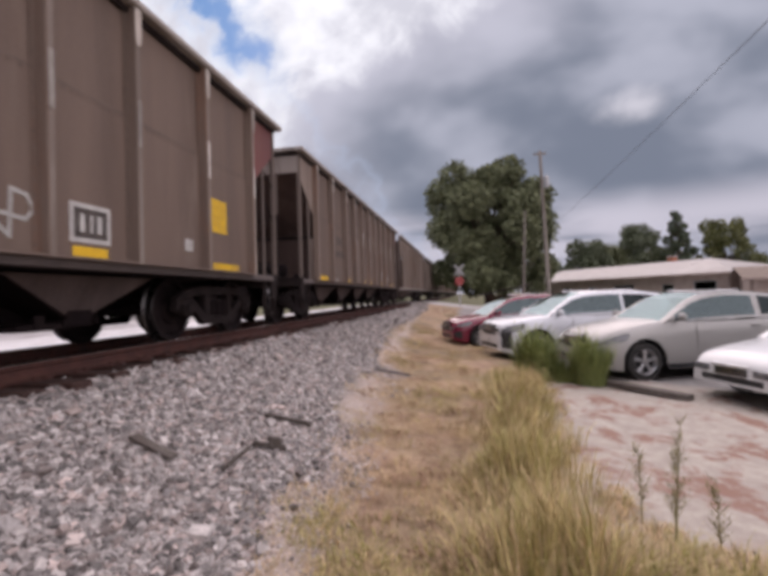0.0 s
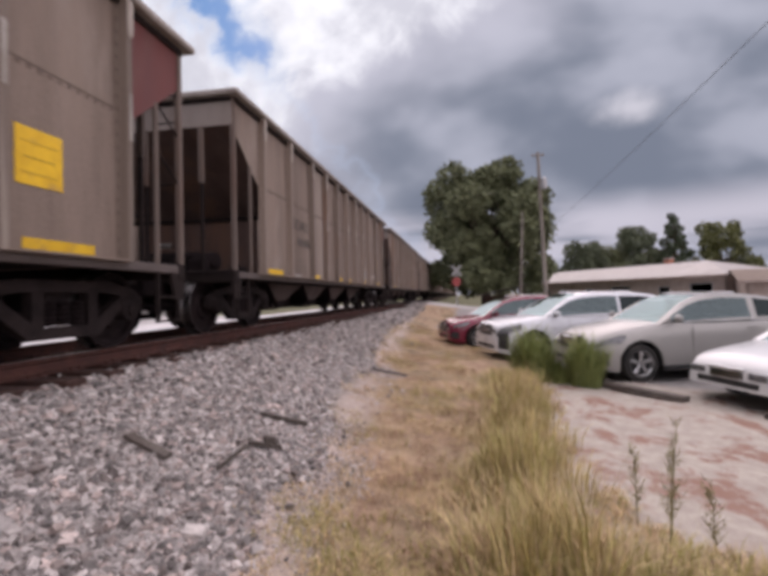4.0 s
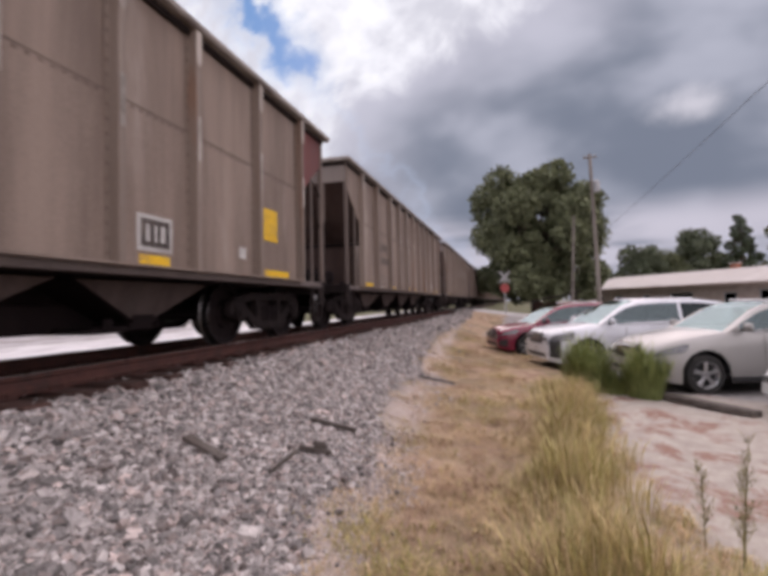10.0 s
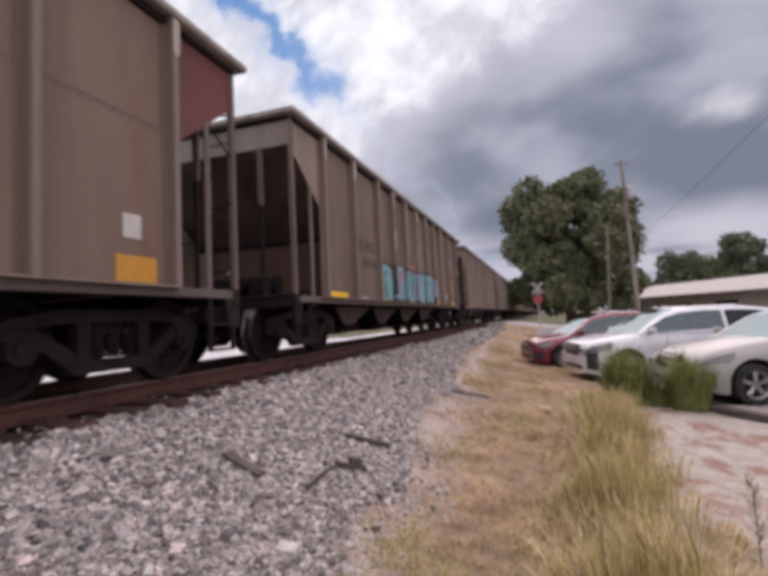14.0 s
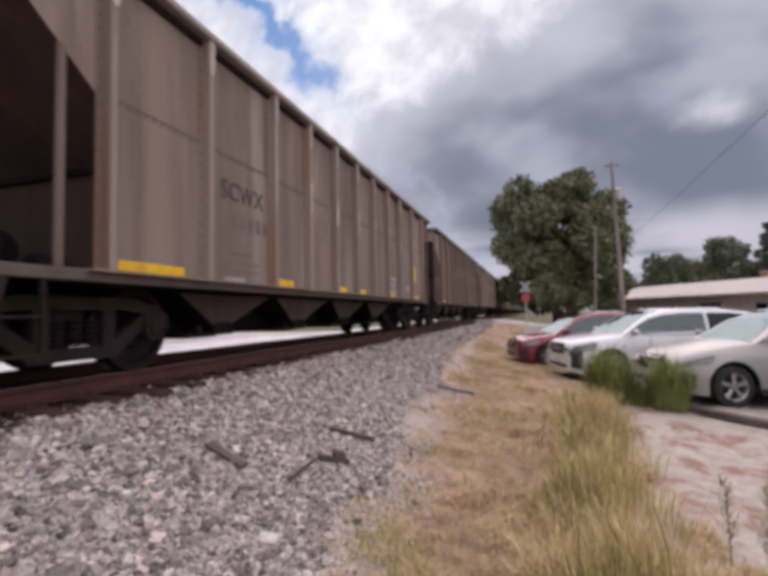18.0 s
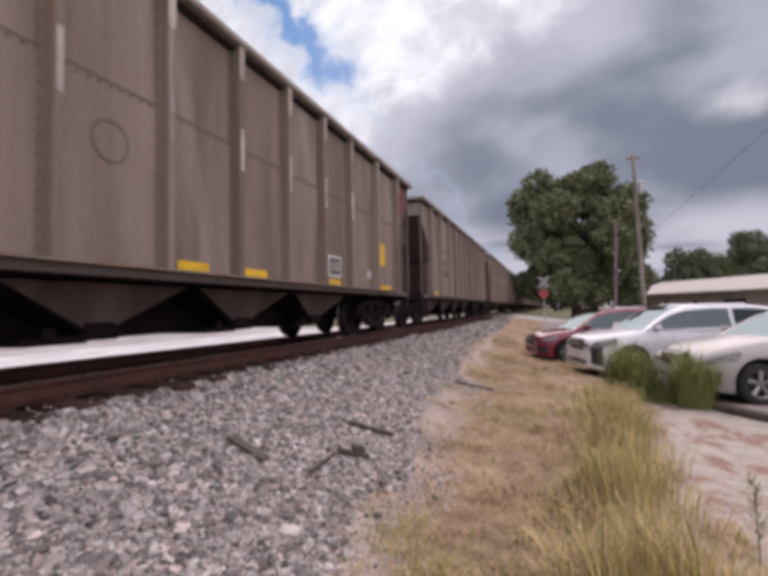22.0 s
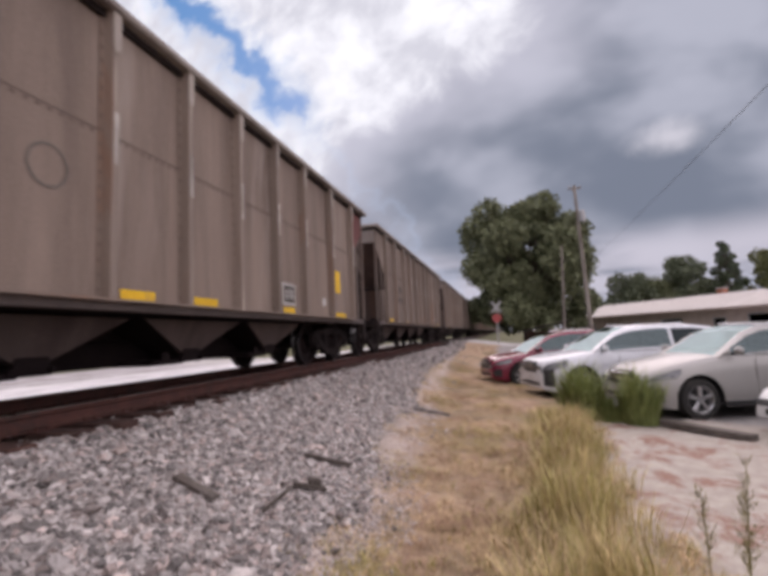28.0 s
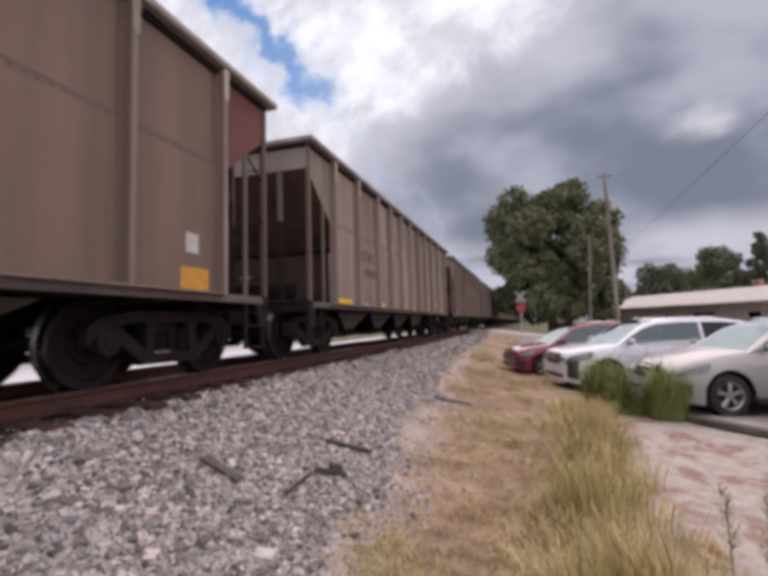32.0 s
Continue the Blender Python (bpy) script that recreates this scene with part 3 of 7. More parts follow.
# ---- coal train ----
CAR_PITCH, HALF = 15.7, 7.215
BAYS = (1.18, 1.32, 1.44, 1.11, 1.11, 1.11, 1.11, 1.11, 1.11, 1.40, 1.40)
POSTS = [-HALF + sum(BAYS[:i + 1]) for i in range(11)]
OLD_POSTS = POSTS[:1] + [POSTS[2] - 1.11] + POSTS[2:]
END_BAY = {-1: 1.18, 1: 1.03}
END_AT = {-1: -HALF + 0.16, 1: HALF + 0.05}
SIDE_X, POST_X, TOP_Z, SILL_Z = 1.47, 1.585, 3.84, 0.89
PANEL_Z, SLOPE_Y, SLOPE_Z = 3.30, 1.50, 2.10
BAY_Y = (-3.42, -1.14, 1.14, 3.42)
OLD_CARS = (-9, -17, -27, -35, -38)
BROWN_CARS = (1, 0, -1, -8, -16, -20, -22, -28, -29, -36)
WHEEL_R = 0.457


def truck_frame():
    """A cast side frame: top chord, pedestals over the axle boxes, sloping struts and a spring seat."""
    bm = bmesh.new()
    # top bar, ends, struts and base as overlapping castings
    for pts in ([(-1.12, 0.42), (-1.12, 0.60), (-0.98, 0.70), (-0.55, 0.78), (0.55, 0.78), (0.98, 0.70), (1.12, 0.60), (1.12, 0.42), (0.95, 0.60), (0.5, 0.66), (-0.5, 0.66), (-0.95, 0.60)],
                [(-0.45, 0.20), (0.45, 0.20), (0.45, 0.32), (-0.45, 0.32)],
                [(-0.95, 0.62), (-0.76, 0.62), (-0.30, 0.30), (-0.42, 0.20)], [(0.95, 0.62), (0.42, 0.20), (0.30, 0.30), (0.76, 0.62)],
                [(-0.40, 0.28), (-0.27, 0.28), (-0.27, 0.70), (-0.40, 0.70)], [(0.27, 0.28), (0.40, 0.28), (0.40, 0.70), (0.27, 0.70)]):
        plate(bm, [(-0.055, y, z) for y, z in pts], 0.11, (1, 0, 0))
    for s in (-0.89, 0.89):
        rod(bm, (-0.07, s, WHEEL_R), (0.09, s, WHEEL_R), 0.13, n=14)
        rod(bm, (0.09, s, WHEEL_R), (0.12, s, WHEEL_R), 0.075, n=10)
        box(bm, (0, s, 0.56), (0.17, 0.30, 0.10), None, 0.02)
    return bm


def springs():
    bm = bmesh.new()
    for y in (-0.17, 0.0, 0.17):
        prof = []
        for k in range(5):
            prof += [(0.33 + k * 0.05, 0.058), (0.345 + k * 0.05, 0.074), (0.36 + k * 0.05, 0.074), (0.375 + k * 0.05, 0.058)]
        old = set(bm.verts)
        lathe(bm, prof, 10, "z")
        for v in set(bm.verts) - old:
            v.co.y += y
    return bm


def wheelset():
    """Two flanged wheels on an axle, turning about x."""
    bm = bmesh.new()
    rod(bm, (-0.95, 0, 0), (0.95, 0, 0), 0.08, n=12)
    for s in (-1, 1):
        prof = [(0.83, 0.10), (0.83, 0.19), (0.775, 0.22), (0.755, 0.36), (0.815, 0.385), (0.82, 0.445), (0.815, 0.450), (0.705, 0.452), (0.69, 0.482), (0.668, 0.482), (0.66, 0.39), (0.715, 0.36), (0.735, 0.22), (0.665, 0.19), (0.665, 0.10)]
        lathe(bm, [(s * a, r) for a, r in prof], 36)
        for k in range(8):
            a = 2 * math.pi * k / 8
            rod(bm, (s * 0.76, 0.29 * math.cos(a), 0.29 * math.sin(a)), (s * 0.775, 0.29 * math.cos(a), 0.29 * math.sin(a)), 0.016, n=6)
    return bm


def make_truck(parent, y):
    truck = part("truck", one_box((0, y, 0.56), (1.9, 0.34, 0.26), 0.03), M["truck"], parent, "cast steel truck with sprung bolster")
    for s in (-1, 1):
        f = part("side_frame", truck_frame(), M["truck"], truck)
        f.matrix_basis = pose(s * 1.0, y, 0, 0, 0, 0 if s > 0 else 180)
    g = part("spring_nest", springs(), M["under"], truck)
    g.location = (1.0, y, 0)
    for dy in (-0.89, 0.89):
        w = part("wheelset", wheelset(), M["wheel"], truck, "dark wheels with bright worn treads", True)
        w.data.materials.append(M["tread"])
        for p in w.data.polygons:
            rr = math.hypot(p.center.y, p.center.z)
            if rr > 0.44 and abs(p.center.x) > 0.6:
                p.material_index = 1
        w.data.set_sharp_from_angle(angle=radians(35))
        w.location = (0, y + dy, WHEEL_R)
    return truck


def hopper_bay(y):
    """A pyramidal hopper set in under the body: steep sheets down to a discharge gate, its outer faces leaning in."""
    bm = bmesh.new()
    x0, x1, w0, w1, z0, z1 = 0.90, 0.72, 1.06, 0.13, SILL_Z - 0.01, 0.40
    top = [bm.verts.new(p) for p in ((-x0, y - w0, z0), (x0, y - w0, z0), (x0, y + w0, z0), (-x0, y + w0, z0))]
    bot = [bm.verts.new(p) for p in ((-x1, y - w1, z1), (x1, y - w1, z1), (x1, y + w1, z1), (-x1, y + w1, z1))]
    for i in range(4):
        bm.faces.new((top[i], top[(i + 1) % 4], bot[(i + 1) % 4], bot[i]))
    bm.faces.new(top)
    bm.faces.new(bot)
    bm.normal_update()
    ends = [f for f in bm.faces if abs(f.calc_center_median().x) > 0.6]
    bmesh.ops.inset_region(bm, faces=ends, thickness=0.035, depth=-0.02)
    bm.normal_update()
    # painted light by facing: outward faces pale, sloping sheets black as in shade
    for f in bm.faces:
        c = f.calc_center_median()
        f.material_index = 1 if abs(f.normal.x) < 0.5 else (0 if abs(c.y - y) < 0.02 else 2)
    return bm


def gate_shell(y):
    """The discharge door under a hopper with its long hinge angle and lugs."""
    bm = one_box((0, y, 0.36), (1.56, 0.42, 0.08), 0.01)
    box(bm, (0, y - 0.42, 0.335), (1.5, 0.62, 0.07), None, 0.01)
    rod(bm, (-0.86, y + 0.16, 0.37), (0.86, y + 0.16, 0.37), 0.03)
    for x in (-0.76, 0.76):
        box(bm, (x, y, 0.42), (0.05, 0.34, 0.16), None, 0.01)
        box(bm, (x, y - 0.5, 0.39), (0.04, 0.12, 0.14), None, 0.01)
    return bm


def side_sheet():
    """The long side between the end bays, with a lapped horizontal seam."""
    bm = bmesh.new()
    y0, y1 = POSTS[0], POSTS[-1]
    box(bm, (SIDE_X - 0.004, 0, (SILL_Z + 0.1 + 2.56) / 2), (0.012, y1 - y0, 2.56 - SILL_Z - 0.1))
    box(bm, (SIDE_X - 0.014, 0, (2.54 + TOP_Z - 0.1) / 2), (0.012, y1 - y0, TOP_Z - 0.1 - 2.54))
    n = len(bm.faces)
    for i in range(118):
        y = y0 + (i + 0.5) * (y1 - y0) / 118
        box(bm, (SIDE_X + 0.003, y, 2.528), (0.010, 0.032, 0.026))
    box(bm, (SIDE_X - 0.001, 0, 2.562), (0.010, y1 - y0, 0.024))
    bm.faces.ensure_lookup_table()
    for f in bm.faces[n:]:
        f.material_index = 1
    return bm


def side_post():
    """A pressed hat-section post with a row of rivets and a tapered head under the chord."""
    bm = bmesh.new()
    z0, z1 = SILL_Z + 0.08, TOP_Z - 0.09
    plate(bm, [(SIDE_X, -0.095, z0), (SIDE_X + 0.012, -0.095, z0), (SIDE_X + 0.016, -0.058, z0), (POST_X - 0.01, -0.042, z0), (POST_X, -0.03, z0), (POST_X, 0.03, z0),
               (POST_X - 0.01, 0.042, z0), (SIDE_X + 0.016, 0.058, z0), (SIDE_X + 0.012, 0.095, z0), (SIDE_X, 0.095, z0)], z1 - z0, (0, 0, 1))
    # outward face takes the paler, painted-lit tone
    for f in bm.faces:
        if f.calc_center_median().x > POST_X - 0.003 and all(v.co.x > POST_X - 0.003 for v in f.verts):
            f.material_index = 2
    n = len(bm.faces)
    for k in range(20):
        z = z0 + 0.1 + k * (z1 - z0 - 0.2) / 19
        for y in (-0.078, 0.078):
            box(bm, (SIDE_X + 0.014, y, z), (0.012, 0.022, 0.034))
    bm.faces.ensure_lookup_table()
    for f in bm.faces[n:]:
        f.material_index = 1
    return bm


def post_head():
    """A tapered plate at the head of a side post, in a paler tone that shows it lit."""
    return plate(bmesh.new(), [(POST_X + 0.001, -0.05, TOP_Z - 0.10), (POST_X + 0.001, 0.05, TOP_Z - 0.10), (POST_X + 0.001, 0.046, TOP_Z - 0.44), (POST_X + 0.001, 0.02, TOP_Z - 0.50), (POST_X + 0.001, -0.02, TOP_Z - 0.50), (POST_X + 0.001, -0.046, TOP_Z - 0.44)], 0.008, (1, 0, 0))


def end_side(s):
    """The corner of the side sheet over the end slope, cut along the slope; s: which end."""
    bm = bmesh.new()
    ye, yi = END_AT[s], s * (HALF - END_BAY[s])
    drop = (PANEL_Z - SLOPE_Z) / SLOPE_Y
    pts = [(SIDE_X - 0.01, ye, PANEL_Z - 0.03), (SIDE_X - 0.01, ye, TOP_Z - 0.1), (SIDE_X - 0.01, yi, TOP_Z - 0.1), (SIDE_X - 0.01, yi, PANEL_Z - 0.03 - drop * abs(ye - yi))]
    return plate(bm, pts, 0.012, (1, 0, 0))


def mirror_x(ob, name, parent):
    """The mirrored piece for the far side."""
    bm = bmesh.new()
    bm.from_mesh(ob.data)
    for v in bm.verts:
        v.co.x = -v.co.x
    return part(name, bm, ob.data.materials[0], parent)


def make_hopper_car(old=False):
    skin = M["old_side"] if old else M["car_side"]
    posts = OLD_POSTS if old else POSTS
    car = thing("hopper_car", "rust-brown older coal hopper car rolling on the track" if old else "weathered brown steel coal hopper car rolling on the track", "railway car", group="coal train")
    sheet = part("side_sheet", side_sheet(), skin, car, "dusty brown side sheet with a riveted seam")
    sheet.data.materials.append(M["rivet"])
    mirror_x(sheet, "side_sheet", car)
    post = part("side_post", side_post(), M["brown_post" if old else "post"], car)
    post.location = (0, posts[0], 0)
    post.data.materials.append(M["rivet"])
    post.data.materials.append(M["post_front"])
    head = part("post_head", post_head(), M["post_head"], car, "pale head of a side post, rubbed and painted as lit")
    head.location = (0, posts[0], 0)
    for y in posts[1:]:
        again(post, car, pose(0, y, 0))
    for y in posts:
        again(post, car, pose(0, y, 0, 0, 0, 180))
    for y in posts[1:]:
        again(head, car, pose(0, y, 0))
    mid_y, long_ = (END_AT[1] + END_AT[-1]) / 2, END_AT[1] - END_AT[-1]
    # top chord: an angle whose flange stands out over the posts
    bm = bmesh.new()
    box(bm, (1.51, mid_y, TOP_Z - 0.045), (0.22, long_ + 0.24, 0.09), None, 0.018)
    chord = part("top_chord", bm, M["chord"], car, "dust-grey top chord with a sky highlight in its tone")
    mirror_x(chord, "top_chord", car)
    # added dark strip: the overhang's shade as colour, with some rust
    part("chord_web", one_box((SIDE_X + 0.015, mid_y, TOP_Z - 0.125), (0.05, long_ - 0.02, 0.07)), M["dark_steel"], car, "rust-dark strip painted as the shade under the chord")
    bm = bmesh.new()
    box(bm, (SIDE_X - 0.03, mid_y, SILL_Z + 0.05), (0.10, long_, 0.10), None, 0.01)
    sill = part("side_sill", bm, M["rim"], car, "dark brown side sill")
    mirror_x(sill, "side_sill", car)
    part("sill_flange", one_box((SIDE_X + 0.05, 0, SILL_Z + 0.094), (0.13, 2 * HALF - 2.0, 0.022)), M["post"], car)
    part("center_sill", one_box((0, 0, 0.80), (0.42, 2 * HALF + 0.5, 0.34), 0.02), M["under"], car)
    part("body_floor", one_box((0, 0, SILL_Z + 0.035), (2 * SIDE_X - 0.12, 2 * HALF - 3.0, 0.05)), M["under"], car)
    part("gate_beam", one_box((0, -0.3, 0.47), (0.5, 9.2, 0.32), 0.02), M["under"], car, "long black gate beam under the hoppers")
    for y in BAY_Y:
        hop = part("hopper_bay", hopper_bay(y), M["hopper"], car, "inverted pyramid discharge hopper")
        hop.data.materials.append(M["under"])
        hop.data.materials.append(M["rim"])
        part("discharge_gate", gate_shell(y), M["under"], hop)
    for s in (-1, 1):
        ye = END_AT[s]
        back = ye - s * SLOPE_Y
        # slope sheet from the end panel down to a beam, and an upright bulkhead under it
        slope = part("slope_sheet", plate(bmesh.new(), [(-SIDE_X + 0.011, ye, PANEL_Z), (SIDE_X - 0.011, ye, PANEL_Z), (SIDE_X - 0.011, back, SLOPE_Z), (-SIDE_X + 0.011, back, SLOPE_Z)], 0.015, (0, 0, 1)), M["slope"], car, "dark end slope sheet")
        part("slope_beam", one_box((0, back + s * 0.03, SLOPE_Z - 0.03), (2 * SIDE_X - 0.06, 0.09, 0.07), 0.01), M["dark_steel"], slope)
        bulk_head = part("bulkhead", one_box((0, back, (SILL_Z + SLOPE_Z) / 2), (2.36, 0.02, SLOPE_Z - SILL_Z)), M["slope"], car, "upright bulkhead under the slope, shade in its dark tone")
        part("data_placard", one_box((-0.72, back + s * 0.016, 1.62), (0.26, 0.006, 0.10)), M["data_white"], bulk_head, "small scuffed white plate")
        part("end_panel", one_box((0, ye - s * 0.01, (PANEL_Z + TOP_Z - 0.1) / 2), (2 * SIDE_X, 0.02, TOP_Z - 0.1 - PANEL_Z)), M["end_panel"], car, "dust-grey end panel")
        bm = one_box((0, ye + s * 0.035, TOP_Z - 0.045), (2 * SIDE_X - 0.11, 0.17, 0.09), 0.018)
        part("end_chord", bm, M["chord"], car)
        # the same painted shade strip across the end
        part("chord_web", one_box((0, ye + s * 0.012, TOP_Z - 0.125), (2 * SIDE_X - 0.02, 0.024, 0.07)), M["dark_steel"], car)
        es = part("end_side_sheet", end_side(s), M["red_end"] if s > 0 else skin, car, "dull red-painted corner of the side" if s > 0 else "")
        mirror_x(es, "end_side_sheet", car)
        bay = ye - s * (0.62 if s < 0 else 0.50)
        top_b = PANEL_Z - abs(ye - bay) * (PANEL_Z - SLOPE_Z) / SLOPE_Y
        for x in (-1.46, 1.46):
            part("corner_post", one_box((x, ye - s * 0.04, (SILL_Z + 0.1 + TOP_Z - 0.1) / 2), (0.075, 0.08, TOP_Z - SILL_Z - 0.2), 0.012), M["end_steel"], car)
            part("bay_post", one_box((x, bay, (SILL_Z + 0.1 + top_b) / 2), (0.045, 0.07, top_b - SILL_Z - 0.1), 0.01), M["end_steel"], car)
        # corner plate under the end sill, beside the first wheel
        bm = plate(bmesh.new(), [(1.43, ye + s * 0.03, SILL_Z), (1.43, ye - s * 0.24, SILL_Z), (1.43, ye - s * 0.16, 0.56), (1.43, ye, 0.56)], 0.05, (1, 0, 0))
        part("corner_plate", bm, M["dark_steel"], car)
        if s > 0:
            for z0, z1 in ((3.16, 2.98), (2.62, 2.92), (2.02, 2.36)):
                part("side_brace", rod(bmesh.new(), (1.46, ye - 0.05, z0), (1.46, bay, z1), 0.013, n=6), M["dark_steel"], car)
        for x in (-0.95, -0.05, 0.92):
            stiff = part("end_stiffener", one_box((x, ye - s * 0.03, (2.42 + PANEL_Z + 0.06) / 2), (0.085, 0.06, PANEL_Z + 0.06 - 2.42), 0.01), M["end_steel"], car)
            # lower length of the same upright, its shade put in as dark steel
            part("stiffener_foot", one_box((x, ye - s * 0.04, (SILL_Z + 0.12 + 2.42) / 2), (0.05, 0.05, 2.42 - SILL_Z - 0.12), 0.008), M["dark_steel"], stiff)
        # rungs on the near corner of the leading end
        if s > 0:
            for k in (0, 2, 4):
                part("end_rung", rod(bmesh.new(), (1.43, ye + 0.02, 1.25 + 0.40 * k), (1.06, ye + 0.02, 1.25 + 0.40 * k), 0.011, n=6), M["dark_steel"], car)
        # end sill and platform
        part("end_sill", one_box((0, ye - s * 0.06, SILL_Z + 0.03), (2 * SIDE_X + 0.06, 0.14, 0.2), 0.015), M["dark_steel"], car)
        part("crossover_platform", one_box((0, ye - s * 0.70, SILL_Z + 0.09), (2 * SIDE_X - 0.1, 1.45, 0.03)), M["under"], car, "steel end platform")
        part("end_handrail", rod(bmesh.new(), (-1.44, ye - s * 0.05, 1.95), (0.0, ye - s * 0.05, 1.95), 0.018, n=6), M["dark_steel"], car)
        # stirrup steps
        bm = bmesh.new()
        for dy in (0.10, 0.50):
            box(bm, (1.46, ye - s * dy, 0.60), (0.05, 0.028, 0.60))
        for z in (0.31, 0.60):
            box(bm, (1.46, ye - s * 0.30, z), (0.05, 0.40, 0.024))
        part("sill_step", bm, M["dark_steel"], car)
        # coupler
        ye = s * HALF
        bm = one_box((0, ye + s * 0.36, 0.87), (0.16, 0.6, 0.15), 0.03)
        box(bm, (0.03 * s, ye + s * 0.66, 0.87), (0.30, 0.20, 0.28), None, 0.05)
        part("coupler", bm, M["truck"], car, "rust-dark knuckle coupler")
        bm = bmesh.new()
        p = [Vector((0.35 * s, ye + s * 0.05, 0.75)), Vector((0.33 * s, ye + s * 0.3, 0.5)), Vector((0.2 * s, ye + s * 0.6, 0.42))]
        for a, b in zip(p, p[1:]):
            rod(bm, a, b, 0.025, n=6)
        part("air_hose", bm, M["under"], car)
        make_truck(car, s * (HALF - 1.30))
    # brake gear on the trailing platform
    yb = END_AT[-1]
    bm = bmesh.new()
    rod(bm, (0.95, yb + 0.42, 1.20), (0.25, yb + 0.42, 1.20), 0.15, n=14)
    rod(bm, (0.25, yb + 0.42, 1.20), (-0.9, yb + 0.42, 1.20), 0.03)
    rod(bm, (0.98, yb + 0.42, 1.20), (0.95, yb + 0.42, 1.20), 0.10, n=10)
    part("brake_cylinder", bm, M["under"], car, "grimy brake cylinder")
    bm = bmesh.new()
    rod(bm, (-0.6, yb + 0.9, 1.22), (0.35, yb + 0.9, 1.22), 0.20, n=16)
    part("air_reservoir", bm, M["under"], car)
    bm = bmesh.new()
    for p, q in (((1.05, yb + 0.12, 0.94), (0.62, yb + 0.2, 1.28)), ((0.62, yb + 0.2, 1.28), (0.2, yb + 0.14, 1.06))):
        rod(bm, p, q, 0.03, n=6)
    part("brake_lever", bm, M["under"], car)
    part("valve_box", one_box((0.78, yb + 0.14, 1.10), (0.34, 0.16, 0.24), 0.03), M["under"], car, "grimy valve box")
    part("slack_adjuster", one_box((1.16, yb + 0.75, 1.04), (0.22, 0.26, 0.16), 0.03), M["under"], car)
    bm = bmesh.new()
    lathe(bm, [(0.0, 0.25), (0.015, 0.27), (0.03, 0.25), (0.015, 0.235), (0.0, 0.25)], 20, "y")
    for k in range(4):
        a = math.pi * k / 4
        rod(bm, (0.25 * math.cos(a), 0.015, 0.25 * math.sin(a)), (-0.25 * math.cos(a), 0.015, -0.25 * math.sin(a)), 0.012, n=5)
    bw = part("brake_wheel", bm, M["under"], car)
    bw.location = (-0.9, yb - 0.02, 1.62)
    # stripes, placards and stencils on the near side
    x = SIDE_X + 0.006
    if old:
        for a in (-1.45, -12.75):
            part("orange_patch", one_box((x, HALF + a, 1.13), (0.006, 0.46, 0.24)), M["orange"], car, "faded orange reflective patch")
            part("white_tag", one_box((x, HALF + a - 0.05, 1.52), (0.006, 0.2, 0.22)), M["white"], car)
        part("orange_patch", one_box((x, HALF - 4.31, 1.08), (0.006, 0.48, 0.11)), M["orange"], car, "faded orange reflective patch")
        sign = part("logo_plate", one_box((x, HALF - 5.43, 1.46), (0.006, 0.44, 0.28)), M["white"], car, "white-framed pair of dark panels")
        for dy in (-0.10, 0.10):
            part("logo_field", one_box((x + 0.005, HALF - 5.43 + dy, 1.46), (0.004, 0.17, 0.22)), M["ink"], sign)
    else:
        for i, (y0, y1) in enumerate(((-10.31, -9.84), (-8.08, -7.62), (-6.97, -6.5), (-4.63, -4.20), (-2.19, -1.42), (-13.1, -12.25))):
            part("reflector_stripe", one_box((x, HALF + (y0 + y1) / 2, 1.045), (0.006, y1 - y0, 0.115)), M["yellow"], car, "yellow reflective stripe")
        placard = part("yellow_placard", one_box((x, HALF - 2.02, 1.78), (0.006, 0.46, 0.48)), M["yellow"], car, "square yellow placard with faint print lines")
        for k in range(3):
            part("print_bar", one_box((x + 0.005, HALF - 2.02, 1.64 + 0.13 * k), (0.003, 0.36 - 0.05 * (k % 2), 0.014)), M["dull_yellow"], placard)
        sign = part("logo_plate", one_box((x, HALF - 4.41, 1.325), (0.006, 0.50, 0.37)), M["white"], car, "white-framed black emblem")
        part("logo_field", one_box((x + 0.005, HALF - 4.41, 1.325), (0.004, 0.40, 0.28)), M["ink"], sign)
        for k, (dy, w) in enumerate(((-0.11, 0.05), (0.0, 0.03), (0.10, 0.06))):
            part("logo_bar", one_box((x + 0.009, HALF - 4.41 + dy, 1.325), (0.003, w, 0.17)), M["white"], sign)
        for y in posts[3:]:
            part("post_reflector", one_box((POST_X + 0.004, y, 2.49), (0.006, 0.052, 0.50)), M["reflector"], car, "faded white reflector strip")
        part("data_plate", one_box((x, HALF - 2.78, 1.29), (0.006, 0.17, 0.15)), M["white"], car, "small white data plate")
    for k in range(3):
        part("stencil_line", one_box((x, HALF - 11.2 + 0.06 * (k % 2), 1.14 + 0.11 * k), (0.003, 0.8 - 0.16 * k, 0.022)), M["faint"], car)
    part("stencil_line", one_box((x, HALF - 11.35, 1.03), (0.003, 0.42, 0.06)), M["data_white"], car, "scuffed white stencil")
    return car


